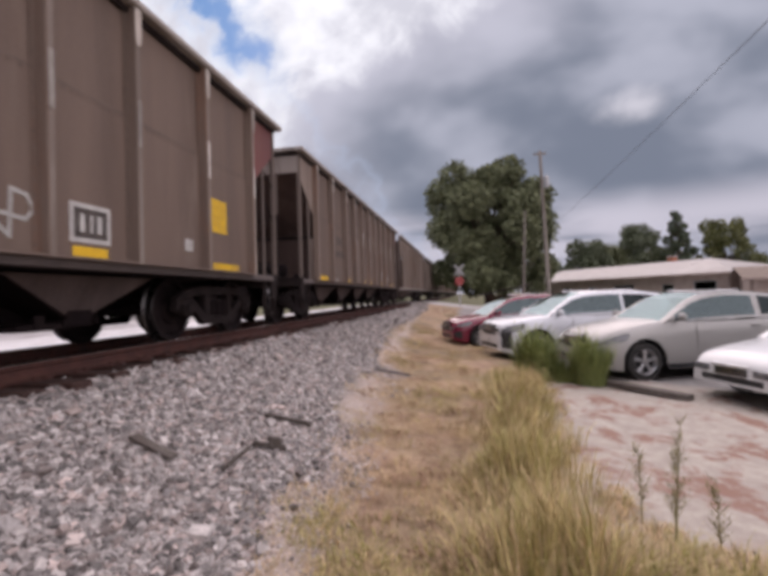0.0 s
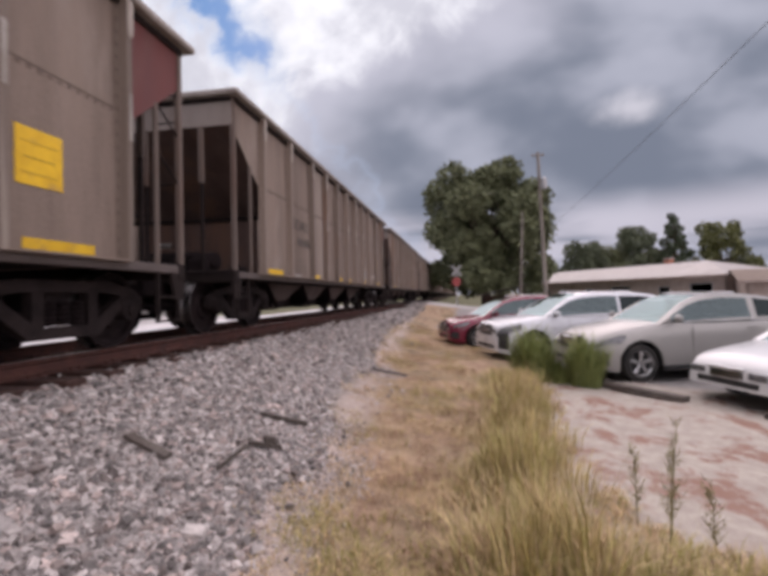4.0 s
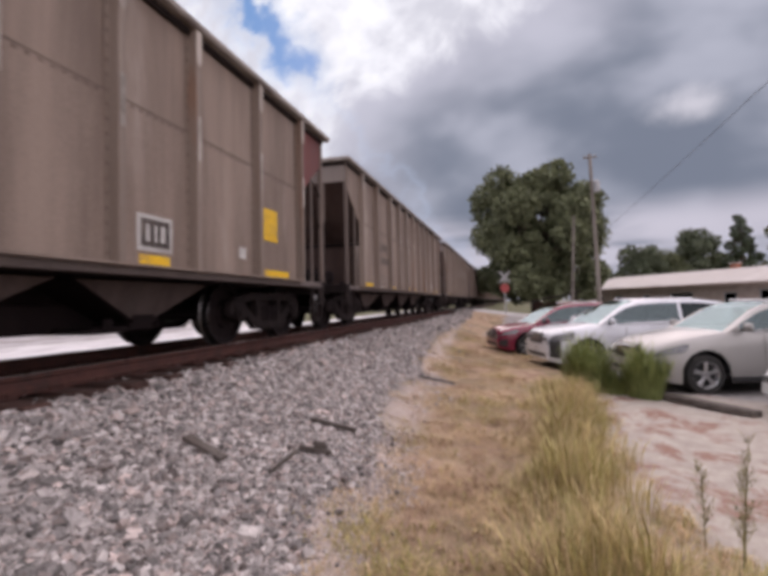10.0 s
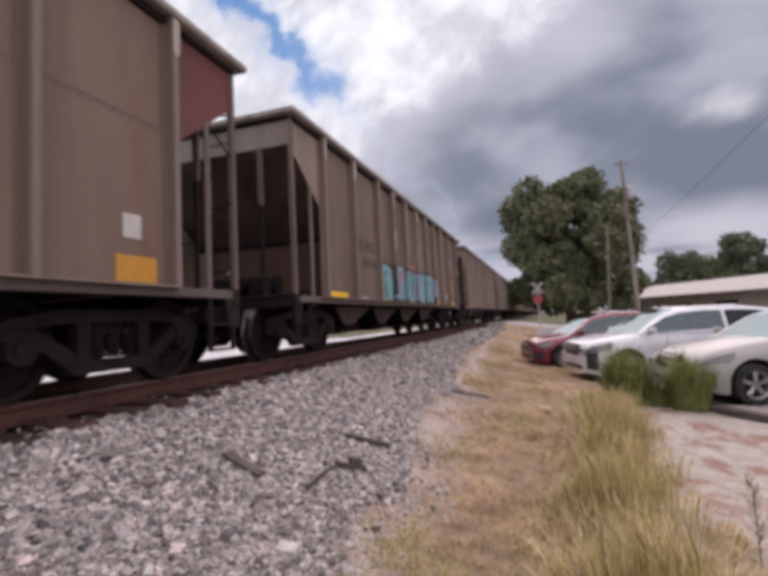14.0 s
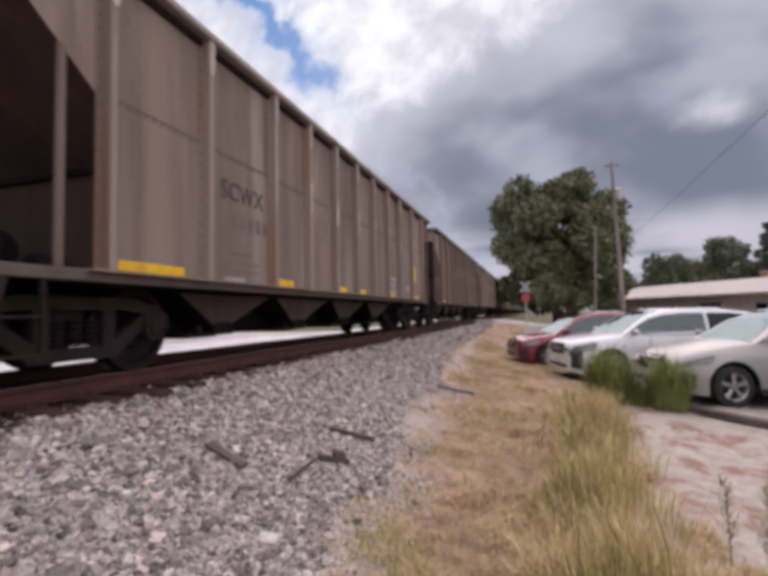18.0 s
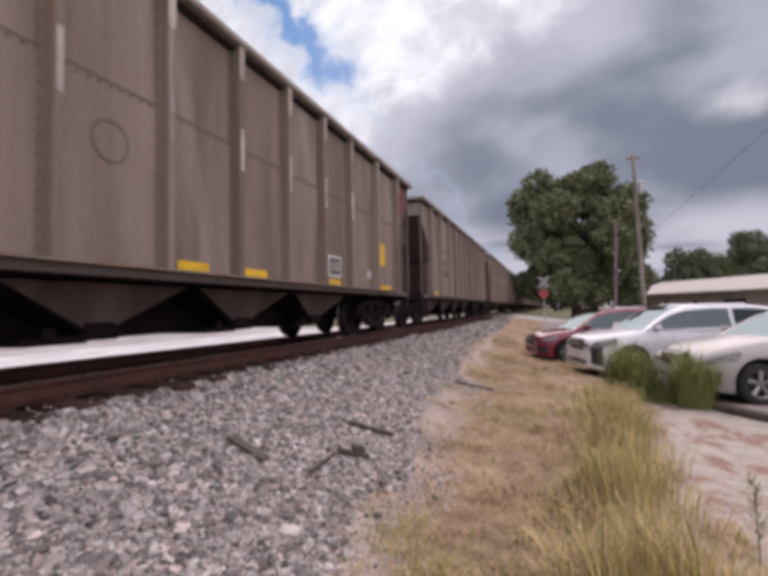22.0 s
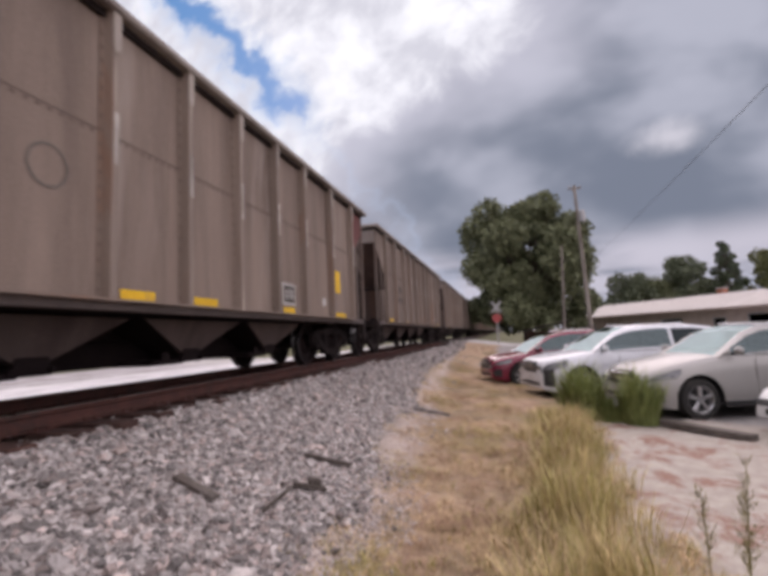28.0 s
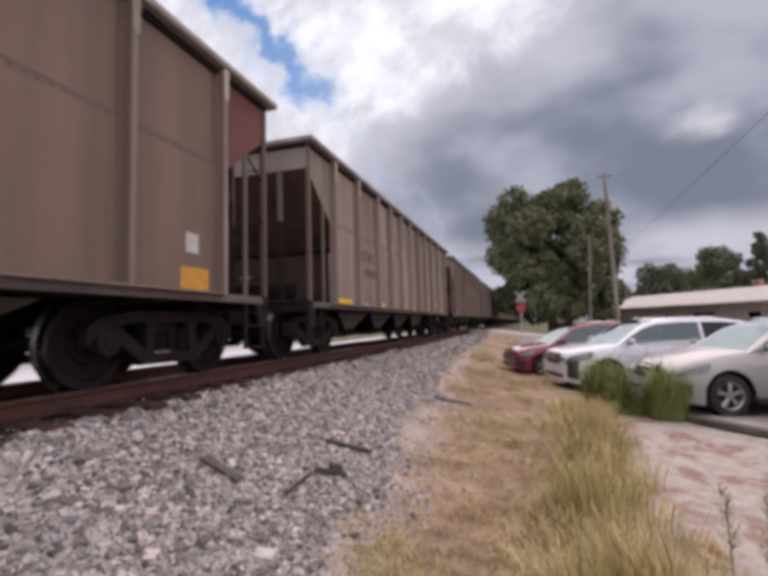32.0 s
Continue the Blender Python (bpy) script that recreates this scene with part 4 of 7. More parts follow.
def lettering(text, size, y, z, mat, parent, squeeze=0.85):
    """Letters on the near side, read towards the front of the car."""
    cu = bpy.data.curves.new("lettering", "FONT")
    cu.body, cu.size, cu.extrude, cu.align_x = text, size, 0.002, "LEFT"
    cu.offset, cu.space_character = 0.005, 1.1
    cu.materials.append(mat)
    ob = new("lettering", cu)
    ob.parent = parent
    ob.matrix_basis = Matrix.Translation((SIDE_X + 0.007, y, z)) @ pose(0, 0, 0, 90, 0, 90) @ Matrix.Diagonal((squeeze, 1, 1, 1))
    return ob


def train_at(t):
    """Where the front corner of the first tracked car stands."""
    return 8.418 + 18.93073 * t - 0.00691691 * t * t - 0.000142769 * t ** 3


CARS = {}


def make_far_car():
    """A car that stays far up the line: the same outline in fewer pieces."""
    car = thing("hopper_car", "weathered brown steel coal hopper car rolling on the track", "railway car", group="coal train")
    for s in (-1, 1):
        bm = bmesh.new()
        pts = [(s * SIDE_X, -HALF, 3.32), (s * SIDE_X, -HALF, TOP_Z), (s * SIDE_X, HALF, TOP_Z), (s * SIDE_X, HALF, 3.32), (s * SIDE_X, POSTS[-1], 2.55),
               (s * SIDE_X, POSTS[-1], SILL_Z), (s * SIDE_X, POSTS[0], SILL_Z), (s * SIDE_X, POSTS[0], 2.55)]
        part("side_sheet", plate(bm, pts, 0.012, (1, 0, 0)), M["car_side"], car)
        part("top_chord", one_box((s * (POST_X - 0.04), 0, TOP_Z - 0.055), (0.15, 2 * HALF, 0.11)), M["chord"], car)
        part("side_sill", one_box((s * (SIDE_X - 0.03), 0, SILL_Z + 0.05), (0.1, 2 * HALF, 0.1)), M["chord"], car)
        part("slope_sheet", plate(bmesh.new(), [(-1.48, s * HALF, 3.5), (1.48, s * HALF, 3.5), (1.48, s * (HALF - 2.5), 0.95), (-1.48, s * (HALF - 2.5), 0.95)], 0.015, (0, 0, 1)), M["slope"], car)
        part("corner_post", one_box((1.48, s * (HALF - 0.05), 2.3), (0.13, 0.09, 2.7)), M["end_steel"], car)
        truck = part("truck_frame", one_box((0, s * (HALF - 1.30), 0.56), (2.1, 2.2, 0.3), 0.05), M["truck"], car)
        for dy in (-0.89, 0.89):
            bm = bmesh.new()
            for x in (-0.755, 0.755):
                rod(bm, (x - 0.06, 0, 0), (x + 0.06, 0, 0), WHEEL_R, n=20)
            rod(bm, (-0.7, 0, 0), (0.7, 0, 0), 0.08)
            w = part("axle_wheels", bm, M["wheel"], truck)
            w.location = (0, s * (HALF - 1.30) + dy, WHEEL_R)
    for y in POSTS:
        part("side_post", one_box((1.54, y, 2.3), (0.09, 0.09, 2.6)), M["post"], car)
    part("center_sill", one_box((0, 0, 0.80), (0.42, 2 * HALF + 1.2, 0.34)), M["under"], car)
    for y in BAY_Y:
        part("hopper_bay", hopper_bay(y), M["hopper"], car)
    return car


def make_train():
    first, second, far = make_hopper_car(True), make_hopper_car(), make_far_car()
    for k in range(-38, 13):
        if k < 2:
            old = k in OLD_CARS
            CARS[k] = first if k == -38 else second if k == -37 else copy_thing(first if old else second, Matrix.Identity(4))
            if k in BROWN_CARS:
                CARS[k]["label"] = "dark brown steel coal hopper car rolling on the track"
                for o in CARS[k].children:
                    kind = o.name.split(".")[0]
                    if kind in ("side_sheet", "side_post", "sill_flange"):
                        o.material_slots[0].link = "OBJECT"
                        o.material_slots[0].material = M["brown_side" if kind == "side_sheet" else "brown_post"]
        else:
            CARS[k] = far if k == 2 else copy_thing(far, Matrix.Identity(4))


make_train()


def car_place(k, t):
    return pose(TRACK_X, train_at(t) + k * CAR_PITCH - HALF, RAIL_TOP)

# ---- parked vehicles ----
M["tyre"] = surface("road_tyre_rubber", (0.012, 0.012, 0.012), (0.03, 0.029, 0.028), 8.0, 0.85, 0.0, 0.2, 60.0, (0.06, 0.055, 0.05), 3.0, False, 0.05)
M["alloy"] = surface("cast_alloy_wheel", (0.42, 0.42, 0.43), (0.55, 0.55, 0.56), 8.0, 0.35, 0.8, 0.0, 80.0, vary=0.05)
M["trim"] = surface("black_plastic_trim", (0.012, 0.012, 0.013), (0.028, 0.028, 0.03), 6.0, 0.6, 0.0, 0.1, 80.0, vary=0.05)
M["cabin"] = surface("dark_cabin_cloth", (0.03, 0.028, 0.027), (0.06, 0.056, 0.052), 5.0, 0.9, 0.0, 0.1, 60.0, vary=0.1)
M["chrome"] = surface("chrome_trim", (0.6, 0.6, 0.62), (0.7, 0.7, 0.72), 6.0, 0.12, 1.0, 0.0, 80.0, vary=0.02)
M["lamp"] = surface("clear_headlamp", (0.05, 0.052, 0.056), (0.24, 0.245, 0.26), 14.0, 0.12, 0.3, 0.1, 50.0, (0.1, 0.1, 0.11), 7.0, False, 0.05)
M["tail"] = surface("red_tail_lamp", (0.25, 0.01, 0.01), (0.40, 0.02, 0.02), 10.0, 0.2, 0.0, 0.0, 80.0, vary=0.05)
M["window"] = tinted_glass("tinted_window", (0.16, 0.19, 0.20), 2.0)
M["privacy"] = tinted_glass("dark_privacy_glass", (0.012, 0.013, 0.016), 0.3)
M["shield"] = tinted_glass("green_windscreen", (0.22, 0.29, 0.29), 2.6)
M["seam"] = surface("panel_gap_grey", (0.09, 0.085, 0.08), (0.14, 0.13, 0.125), 5.0, 0.8, 0.0, 0.0, 60.0, vary=0.05)
M["silver"] = coat("champagne_silver_paint", (0.31, 0.302, 0.29), 0.35, 0.2, 0.4)
M["pearl"] = coat("pearl_white_paint", (0.60, 0.62, 0.66), 0.3)
M["cream"] = coat("plain_white_paint", (0.66, 0.665, 0.67), 0.35)
M["crimson"] = coat("crimson_paint", (0.17, 0.005, 0.028), 0.25, 0.0, 0.35)


def loft(name, rings, mat, parent, label="", closed=False, smooth=True, keep=None, caps=()):
    """A skin over cross-sections that have the same number of points. keep(i, j): which quads stay."""
    bm = bmesh.new()
    vs = [[bm.verts.new(p) for p in ring] for ring in rings]
    n = len(rings[0])
    for i in range(len(rings) - 1):
        for j in range(n if closed else n - 1):
            if keep is None or keep(i, j):
                bm.faces.new((vs[i][j], vs[i][(j + 1) % n], vs[i + 1][(j + 1) % n], vs[i + 1][j]))
    for c in caps:
        bm.faces.new(vs[c])
    bmesh.ops.delete(bm, geom=[v for v in bm.verts if not v.link_faces], context="VERTS")
    bmesh.ops.remove_doubles(bm, verts=bm.verts, dist=0.0004)
    ob = part(name, bm, mat, parent, label, smooth)
    mid = Vector((0, 0, 0.8))
    if sum(p.normal.dot(p.center - mid) * p.area for p in ob.data.polygons) < 0:
        ob.data.flip_normals()
    if smooth:
        ob.data.set_sharp_from_angle(angle=radians(38))
    return ob


def road_wheel(parent, x, y, r, side, spokes=5):
    """A tyre with a spoked alloy rim; the outer face looks to side * y."""
    w = 0.225
    bm = bmesh.new()
    lathe(bm, [(-w / 2, r * 0.66), (-w / 2, r * 0.92), (-w * 0.40, r * 0.985), (-w * 0.2, r), (w * 0.2, r), (w * 0.40, r * 0.985), (w / 2, r * 0.92), (w / 2, r * 0.66)], 40, "y")
    bmesh.ops.delete(bm, geom=[f for f in bm.faces if len(f.verts) > 10], context="FACES")
    wheel = part("wheel", bm, M["tyre"], parent, "", True)
    wheel.data.set_sharp_from_angle(angle=radians(40))
    wheel.location = (x, y, r)
    bm = bmesh.new()
    o = side * (w / 2 - 0.01)
    lathe(bm, [(o, r * 0.67), (o + side * 0.012, r * 0.655), (o - side * 0.01, r * 0.61), (o - side * 0.09, r * 0.58)], 40, "y")
    bmesh.ops.delete(bm, geom=[f for f in bm.faces if len(f.verts) > 10], context="FACES")
    for k in range(spokes):
        a = 2 * math.pi * (k + 0.25) / spokes
        for d in (-0.10, 0.10):
            p0 = (math.cos(a + d * 0.4) * r * 0.12, math.sin(a + d * 0.4) * r * 0.12)
            p1 = (math.cos(a + d) * r * 0.62, math.sin(a + d) * r * 0.62)
            rod(bm, (p0[0], o - side * 0.018, p0[1]), (p1[0], o - side * 0.006, p1[1]), 0.026, 0.02, 6)
    rod(bm, (0, o - side * 0.05, 0), (0, o, 0), r * 0.17, r * 0.14, 14)
    rim = part("rim", bm, M["alloy"], wheel, "silver %d-spoke alloy rim" % spokes)
    bm = bmesh.new()
    rod(bm, (0, o - side * 0.10, 0), (0, o - side * 0.07, 0), r * 0.58, n=24)
    part("brake_disc", bm, M["trim"], wheel)
    return wheel


def vehicle(name, label, paint, m, L, W, H, wheelbase, front, r, nose, belt, roof, hood, clear=0.22, kind="suv", spokes=5, ride=0.0):
    """A car heading along +x, its origin on the ground under the middle. nose, belt: heights of the bonnet's lip and of the window line; roof and hood:
    (along, height) pairs of the glasshouse and the bonnet and deck line, along from the front in metres."""
    car = thing(name, label, "car", m, "cars parked in the lot")
    X = lambda s: L / 2 - s
    hw = W / 2
    xf, xr = front, front + wheelbase
    arch = r + 0.075
    stations = sorted(set([0.0, 0.03, 0.08, 0.16, 0.28, 0.42, L - 0.42, L - 0.25, L - 0.12, L - 0.05, L] + [round(0.4 + 0.1 * i, 3) for i in range(int((L - 0.8) / 0.1))]
                          + [c + arch * math.cos(a) for c in (xf, xr) for a in [math.pi * k / 16 for k in range(17)]]))

    def wide(s):
        e = min(s, L - s)
        f = 0.80 + 0.20 * (1 - (1 - min(e / 0.75, 1.0)) ** 2.4)
        return hw * f

    def low(s):
        z = clear + 0.10 * max(0, 1 - s / 0.5) ** 2 + 0.16 * max(0, 1 - (L - s) / 0.6) ** 2
        for c in (xf, xr):
            if abs(s - c) < arch:
                z = max(z, r + math.sqrt(max(arch ** 2 - (s - c) ** 2, 0)))
        return z

    def top(s):
        return float(np.interp(s, [a for a, b in hood], [b for a, b in hood]))

    rings = []
    for s in stations:
        w, zl, zt = wide(s), low(s), top(s)
        bulge = 0.02 * sum(max(0, 1 - abs(s - c) / (arch * 1.4)) for c in (xf, xr))
        zm = max(zl + 0.03, min(0.58, zt - 0.2))
        half = [(w - 0.015 + bulge, zl), (w + bulge, zl + 0.3 * (zm - zl)), (w + bulge, zm), (w - 0.012 + bulge * 0.6, zm + 0.45 * (zt - zm)), (w - 0.03, zt - 0.09),
                (w - 0.075, zt - 0.03), (w - 0.16, zt), (w * 0.5, zt + 0.022), (0.0, zt + 0.03)]
        rings.append([(X(s), y, z) for y, z in half] + [(X(s), -y, z) for y, z in half[-2::-1]])
    body = loft("body", rings, paint, car, "", caps=(0, -1))
    # inner arches and floor
    part("underbody", one_box((0, 0, clear + 0.12), (L - 0.5, W - 0.34, 0.16), 0.03), M["trim"], car)
    for c in (xf, xr):
        for sd in (-1, 1):
            bm = bmesh.new()
            n = 14
            inner = [bm.verts.new((X(c + arch * 0.985 * math.cos(math.pi * k / n)), sd * (hw - 0.02), r + arch * 0.985 * math.sin(math.pi * k / n))) for k in range(n + 1)]
            deep = [bm.verts.new((v.co.x, sd * (hw - 0.34), v.co.z)) for v in inner]
            for k in range(n):
                bm.faces.new((inner[k], inner[k + 1], deep[k + 1], deep[k]))
            bm.faces.new(deep)
            part("wheel_arch", bm, M["trim"], car, "black wheel-arch lining")
            road_wheel(car, X(c), sd * (hw - 0.125), r, sd, spokes)
    # glasshouse
    rs = [a for a, b in roof]
    rows_, st = [], []
    for a in sorted(set([rs[0] + (rs[-1] - rs[0]) * k / 48 for k in range(49)] + rs)):
        zr = float(np.interp(a, rs, [b for _, b in roof]))
        zb = top(a) - 0.02
        u = min(max((zr - zb) / (H - belt), 0), 1)
        w0 = wide(a) - 0.075
        w1 = w0 - 0.17 * u
        half = [(w0, zb), (w0 - 0.02 * u, zb + 0.08 * (zr - zb)), (w1 + 0.02, zb + 0.84 * (zr - zb)), (w1 - 0.03, zb + 0.95 * (zr - zb)), (w1 - 0.14, zr), (w1 * 0.5, zr + 0.02 * u), (0, zr + 0.028 * u)]
        rows_.append([(X(a), y, z) for y, z in half] + [(X(a), -y, z) for y, z in half[-2::-1]])
        st.append((a, u))
    n = len(rows_[0]) - 1
    tops = [a for a, u in st if u > 0.93]
    a0, a1 = min(tops), max(tops)
    if kind == "suv":
        pillars = [(a0 + 0.98, a0 + 1.07), (a0 + 2.02, a0 + 2.14)]
        tail_end = rs[-1] - 0.5
    else:
        pillars = [(a0 + 0.80, a0 + 0.90)]
        tail_end = a1 + 0.35

    def what(i, j):
        a, u = (st[i][0] + st[i + 1][0]) / 2, (st[i][1] + st[i + 1][1]) / 2
        jj = j if j < n / 2 else n - 1 - j
        if jj == 1:
            if any(p <= a <= q for p, q in pillars) or u < 0.30 or a > tail_end:
                return "roof"
            # A-pillar follows the screen
            if a < a0 and u < 0.97 and st[i][0] < rs[0] + 0.22:
                return "roof"
            return "side"
        if a < a0 and jj >= 4 and u > 0.02:
            return "screen"
        if a > a1 and jj >= 4 and u > 0.1:
            return "rear"
        return "roof"

    loft("roof", rows_, paint, car, "", keep=lambda i, j: what(i, j) == "roof")
    loft("windscreen", rows_, M["shield"], car, "sky-reflecting windscreen", keep=lambda i, j: what(i, j) == "screen")
    loft("rear_window", rows_, M["window"], car, "", keep=lambda i, j: what(i, j) == "rear")
    cuts = [rs[0]] + [(p + q) / 2 for p, q in pillars] + [tail_end]
    for sd in (0, 1):
        for q0, q1 in zip(cuts, cuts[1:]):
            loft("side_window", rows_, M["window"] if q0 == cuts[0] else M["privacy"], car, "dark tinted side window",
                 keep=lambda i, j: what(i, j) == "side" and (j < n / 2) == (sd == 0) and q0 <= (st[i][0] + st[i + 1][0]) / 2 < q1)
    # cabin
    for s in (a0 + 0.55, a0 + 1.5):
        for y in (-0.36, 0.36):
            bm = one_box((X(s), y, belt - 0.35), (0.5, 0.5, 0.16), 0.04)
            box(bm, (X(s + 0.26), y, belt - 0.05), (0.14, 0.48, 0.62), None, 0.05)
            box(bm, (X(s + 0.30), y, belt + 0.34), (0.1, 0.26, 0.18), None, 0.03)
            part("seat", bm, M["cabin"], car)
    part("dashboard", one_box((X(a0 - 0.1), 0, belt - 0.09), (0.5, W - 0.42, 0.16), 0.04), M["cabin"], car)
    # front end
    z = nose
    grille = part("grille", one_box((X(0.015), 0, z - 0.20), (0.06, W * (0.34 if kind == "sedan" else 0.46), 0.15 if kind == "sedan" else 0.30), 0.03), M["trim"], car, "black front grille")
    part("grille_frame", one_box((X(-0.005), 0, z - 0.10), (0.05, W * 0.36, 0.025), 0.008), M["chrome"], grille)
    for k in range(3):
        part("grille_bar", one_box((X(-0.015), 0, z - 0.15 - 0.045 * k), (0.03, W * 0.32, 0.012)), M["chrome"], grille)
    part("lower_intake", one_box((X(0.02), 0, clear + 0.19), (0.06, W * 0.62, 0.11), 0.02), M["trim"], car)
    for sd in (-1, 1):
        skin = [[(p[0] + 0.004, p[1] * 1.012 + math.copysign(0.004, p[1]), p[2] + 0.002) for p in ring] for ring in rings]
        last = len(rings[0]) - 2
        loft("headlight", skin, M["lamp"], car, "clear swept headlamp",
             keep=lambda i, j: stations[i + 1] < 0.62 and (j if sd > 0 else last - j) == 3)
        part("headlight_face", one_box((X(-0.004), sd * hw * 0.60, top(0.04) - 0.10), (0.03, hw * 0.34, 0.10), 0.012), M["lamp"], car)
        loft("bumper_insert", skin, M["trim"], car, "black bumper insert",
             keep=lambda i, j: 0.02 < stations[i] and stations[i + 1] < 0.30 and (j if sd > 0 else last - j) == 1)
        if name == "large_suv":
            loft("lamp_pod", skin, M["trim"], car, "black upright headlamp pod",
                 keep=lambda i, j: 0.02 < stations[i] and stations[i + 1] < 0.34 and (j if sd > 0 else last - j) == 2)
        part("fog_lamp", one_box((X(0.06), sd * hw * 0.72, clear + 0.22), (0.08, 0.17, 0.09), 0.02), M["trim"], car)
        xs = a0 - 0.80 if kind == "suv" else a0 - 0.30
        bm = one_box((X(xs), sd * (hw + 0.10), belt + 0.07), (0.11, 0.20, 0.15), 0.045)
        mirror = part("side_mirror", bm, paint, car, "body-coloured door mirror", True)
        part("mirror_arm", one_box((X(xs), sd * (hw - 0.01), belt + 0.015), (0.07, 0.12, 0.045), 0.01), M["trim"], mirror)
        for s in (pillars[0][0] - 0.10, pillars[0][0] + 0.95):
            part("door_handle", one_box((X(s), sd * (hw + 0.005), belt - 0.14), (0.20, 0.035, 0.035), 0.01), paint if kind == "suv" else M["trim"], car)
        part("rocker_trim", one_box((X((xf + xr) / 2), sd * (hw - 0.005), clear + 0.06), (wheelbase - 2 * arch - 0.02, 0.04, 0.10), 0.015), M["trim"] if kind == "suv" else paint, car)
        for s in (a0 - 0.42, pillars[0][0] + 0.05, pillars[0][0] + 1.02):
            if abs(s - xr) > arch:
                part("door_seam", one_box((X(s), sd * (hw - 0.004), (clear + belt) / 2 + 0.08), (0.004, 0.012, belt - clear - 0.30)), M["seam"], car)
        part("window_trim", one_box((X((rs[0] + tail_end) / 2 + 0.2), sd * (wide(L / 2) - 0.05), belt - 0.012), (tail_end - rs[0] - 0.55, 0.02, 0.022)), M["chrome"] if kind == "suv" else M["trim"], car)
        part("tail_light", one_box((X(L - 0.10), sd * (hw * 0.80), belt - 0.12), (0.16, 0.26, 0.22), 0.04), M["tail"], car)
        if kind == "suv":
            part("roof_rail", one_box((X((a0 + a1) / 2), sd * (hw - 0.34), H + 0.012), (a1 - a0 - 0.3, 0.035, 0.03), 0.01), M["chrome"], car)
    return car


TURN = 17.0


def nose_at(x, y, turn, L, W):
    """The pose of a car whose driver-side front corner stands at x, y."""
    a = radians(180 + turn)
    fx, fy = math.cos(a), math.sin(a)
    lx, ly = -fy, fx
    cx, cy = x - fx * L / 2 - lx * W / 2, y - fy * L / 2 - ly * W / 2
    return pose(cx, cy, 0.0, 0, 0, 180 + turn)


vehicle("crossover_suv", "champagne silver crossover parked nose-in by a timber wheel stop", M["silver"], nose_at(2.45, 9.55, TURN, 4.77, 1.885), 4.77, 1.885, 1.69, 2.74, 0.93, 0.37,
        0.95, 1.15, [(1.36, 1.11), (1.68, 1.31), (2.05, 1.53), (2.36, 1.635), (2.8, 1.69), (3.4, 1.67), (4.0, 1.60), (4.35, 1.45), (4.62, 1.12)],
        [(0, 0.72), (0.05, 0.82), (0.2, 0.92), (0.5, 1.00), (1.0, 1.08), (1.5, 1.14), (4.4, 1.20), (4.70, 1.06), (4.77, 0.8)])
vehicle("large_suv", "pearl white three-row sport utility parked in the lot", M["pearl"], nose_at(0.85, 12.15, TURN, 4.98, 1.975), 4.98, 1.975, 1.75, 2.9, 0.93, 0.385,
        1.02, 1.16, [(1.25, 1.14), (1.55, 1.36), (1.95, 1.60), (2.3, 1.71), (2.9, 1.75), (3.9, 1.73), (4.5, 1.65), (4.72, 1.5), (4.88, 1.2)],
        [(0, 0.80), (0.04, 0.92), (0.15, 1.0), (0.5, 1.07), (1.1, 1.14), (1.5, 1.16), (4.6, 1.2), (4.92, 1.1), (4.98, 0.85)])
vehicle("compact_suv", "crimson compact crossover parked at the end of the row", M["crimson"], nose_at(-0.42, 15.2, TURN, 4.5, 1.84), 4.5, 1.84, 1.68, 2.66, 0.90, 0.36,
        0.92, 1.06, [(1.10, 1.04), (1.45, 1.27), (1.85, 1.52), (2.15, 1.62), (2.7, 1.68), (3.4, 1.66), (3.9, 1.58), (4.2, 1.4), (4.4, 1.12)],
        [(0, 0.68), (0.05, 0.80), (0.2, 0.89), (0.5, 0.96), (1.0, 1.03), (1.4, 1.06), (4.2, 1.10), (4.44, 1.0), (4.5, 0.8)], spokes=7)
vehicle("sedan", "plain white older four-door sedan parked nose-in", M["cream"], nose_at(4.12, 7.08, TURN, 4.8, 1.785), 4.8, 1.785, 1.44, 2.715, 0.98, 0.32,
        0.70, 0.95, [(1.30, 0.90), (1.75, 1.17), (2.15, 1.36), (2.6, 1.43), (3.1, 1.43), (3.55, 1.36), (3.95, 1.15), (4.25, 0.96)],
        [(0, 0.54), (0.05, 0.64), (0.2, 0.73), (0.6, 0.80), (1.1, 0.87), (1.5, 0.92), (3.9, 0.97), (4.6, 0.95), (4.75, 0.86), (4.8, 0.7)], clear=0.19, kind="sedan")

# ---- poles, signs, buildings ----
M["pole"] = surface("silvered_pole_timber", (0.13, 0.11, 0.095), (0.26, 0.23, 0.205), 3.0, 0.9, 0.0, 0.4, 40.0, (0.09, 0.07, 0.06), 1.5, True, 0.1)
M["cable"] = surface("black_cable", (0.02, 0.02, 0.021), (0.04, 0.04, 0.042), 5.0, 0.7, 0.0, 0.0, 40.0, vary=0.05)
M["grey_metal"] = surface("galvanised_metal", (0.28, 0.28, 0.285), (0.40, 0.40, 0.405), 5.0, 0.5, 0.5, 0.05, 60.0, vary=0.08)
M["sign_white"] = surface("sign_white_sheet", (0.26, 0.26, 0.26), (0.36, 0.36, 0.36), 6.0, 0.4, 0.0, 0.0, 60.0, vary=0.02)
M["sign_red"] = surface("sign_red_sheet", (0.26, 0.045, 0.045), (0.36, 0.07, 0.065), 6.0, 0.4, 0.0, 0.0, 60.0, vary=0.05)
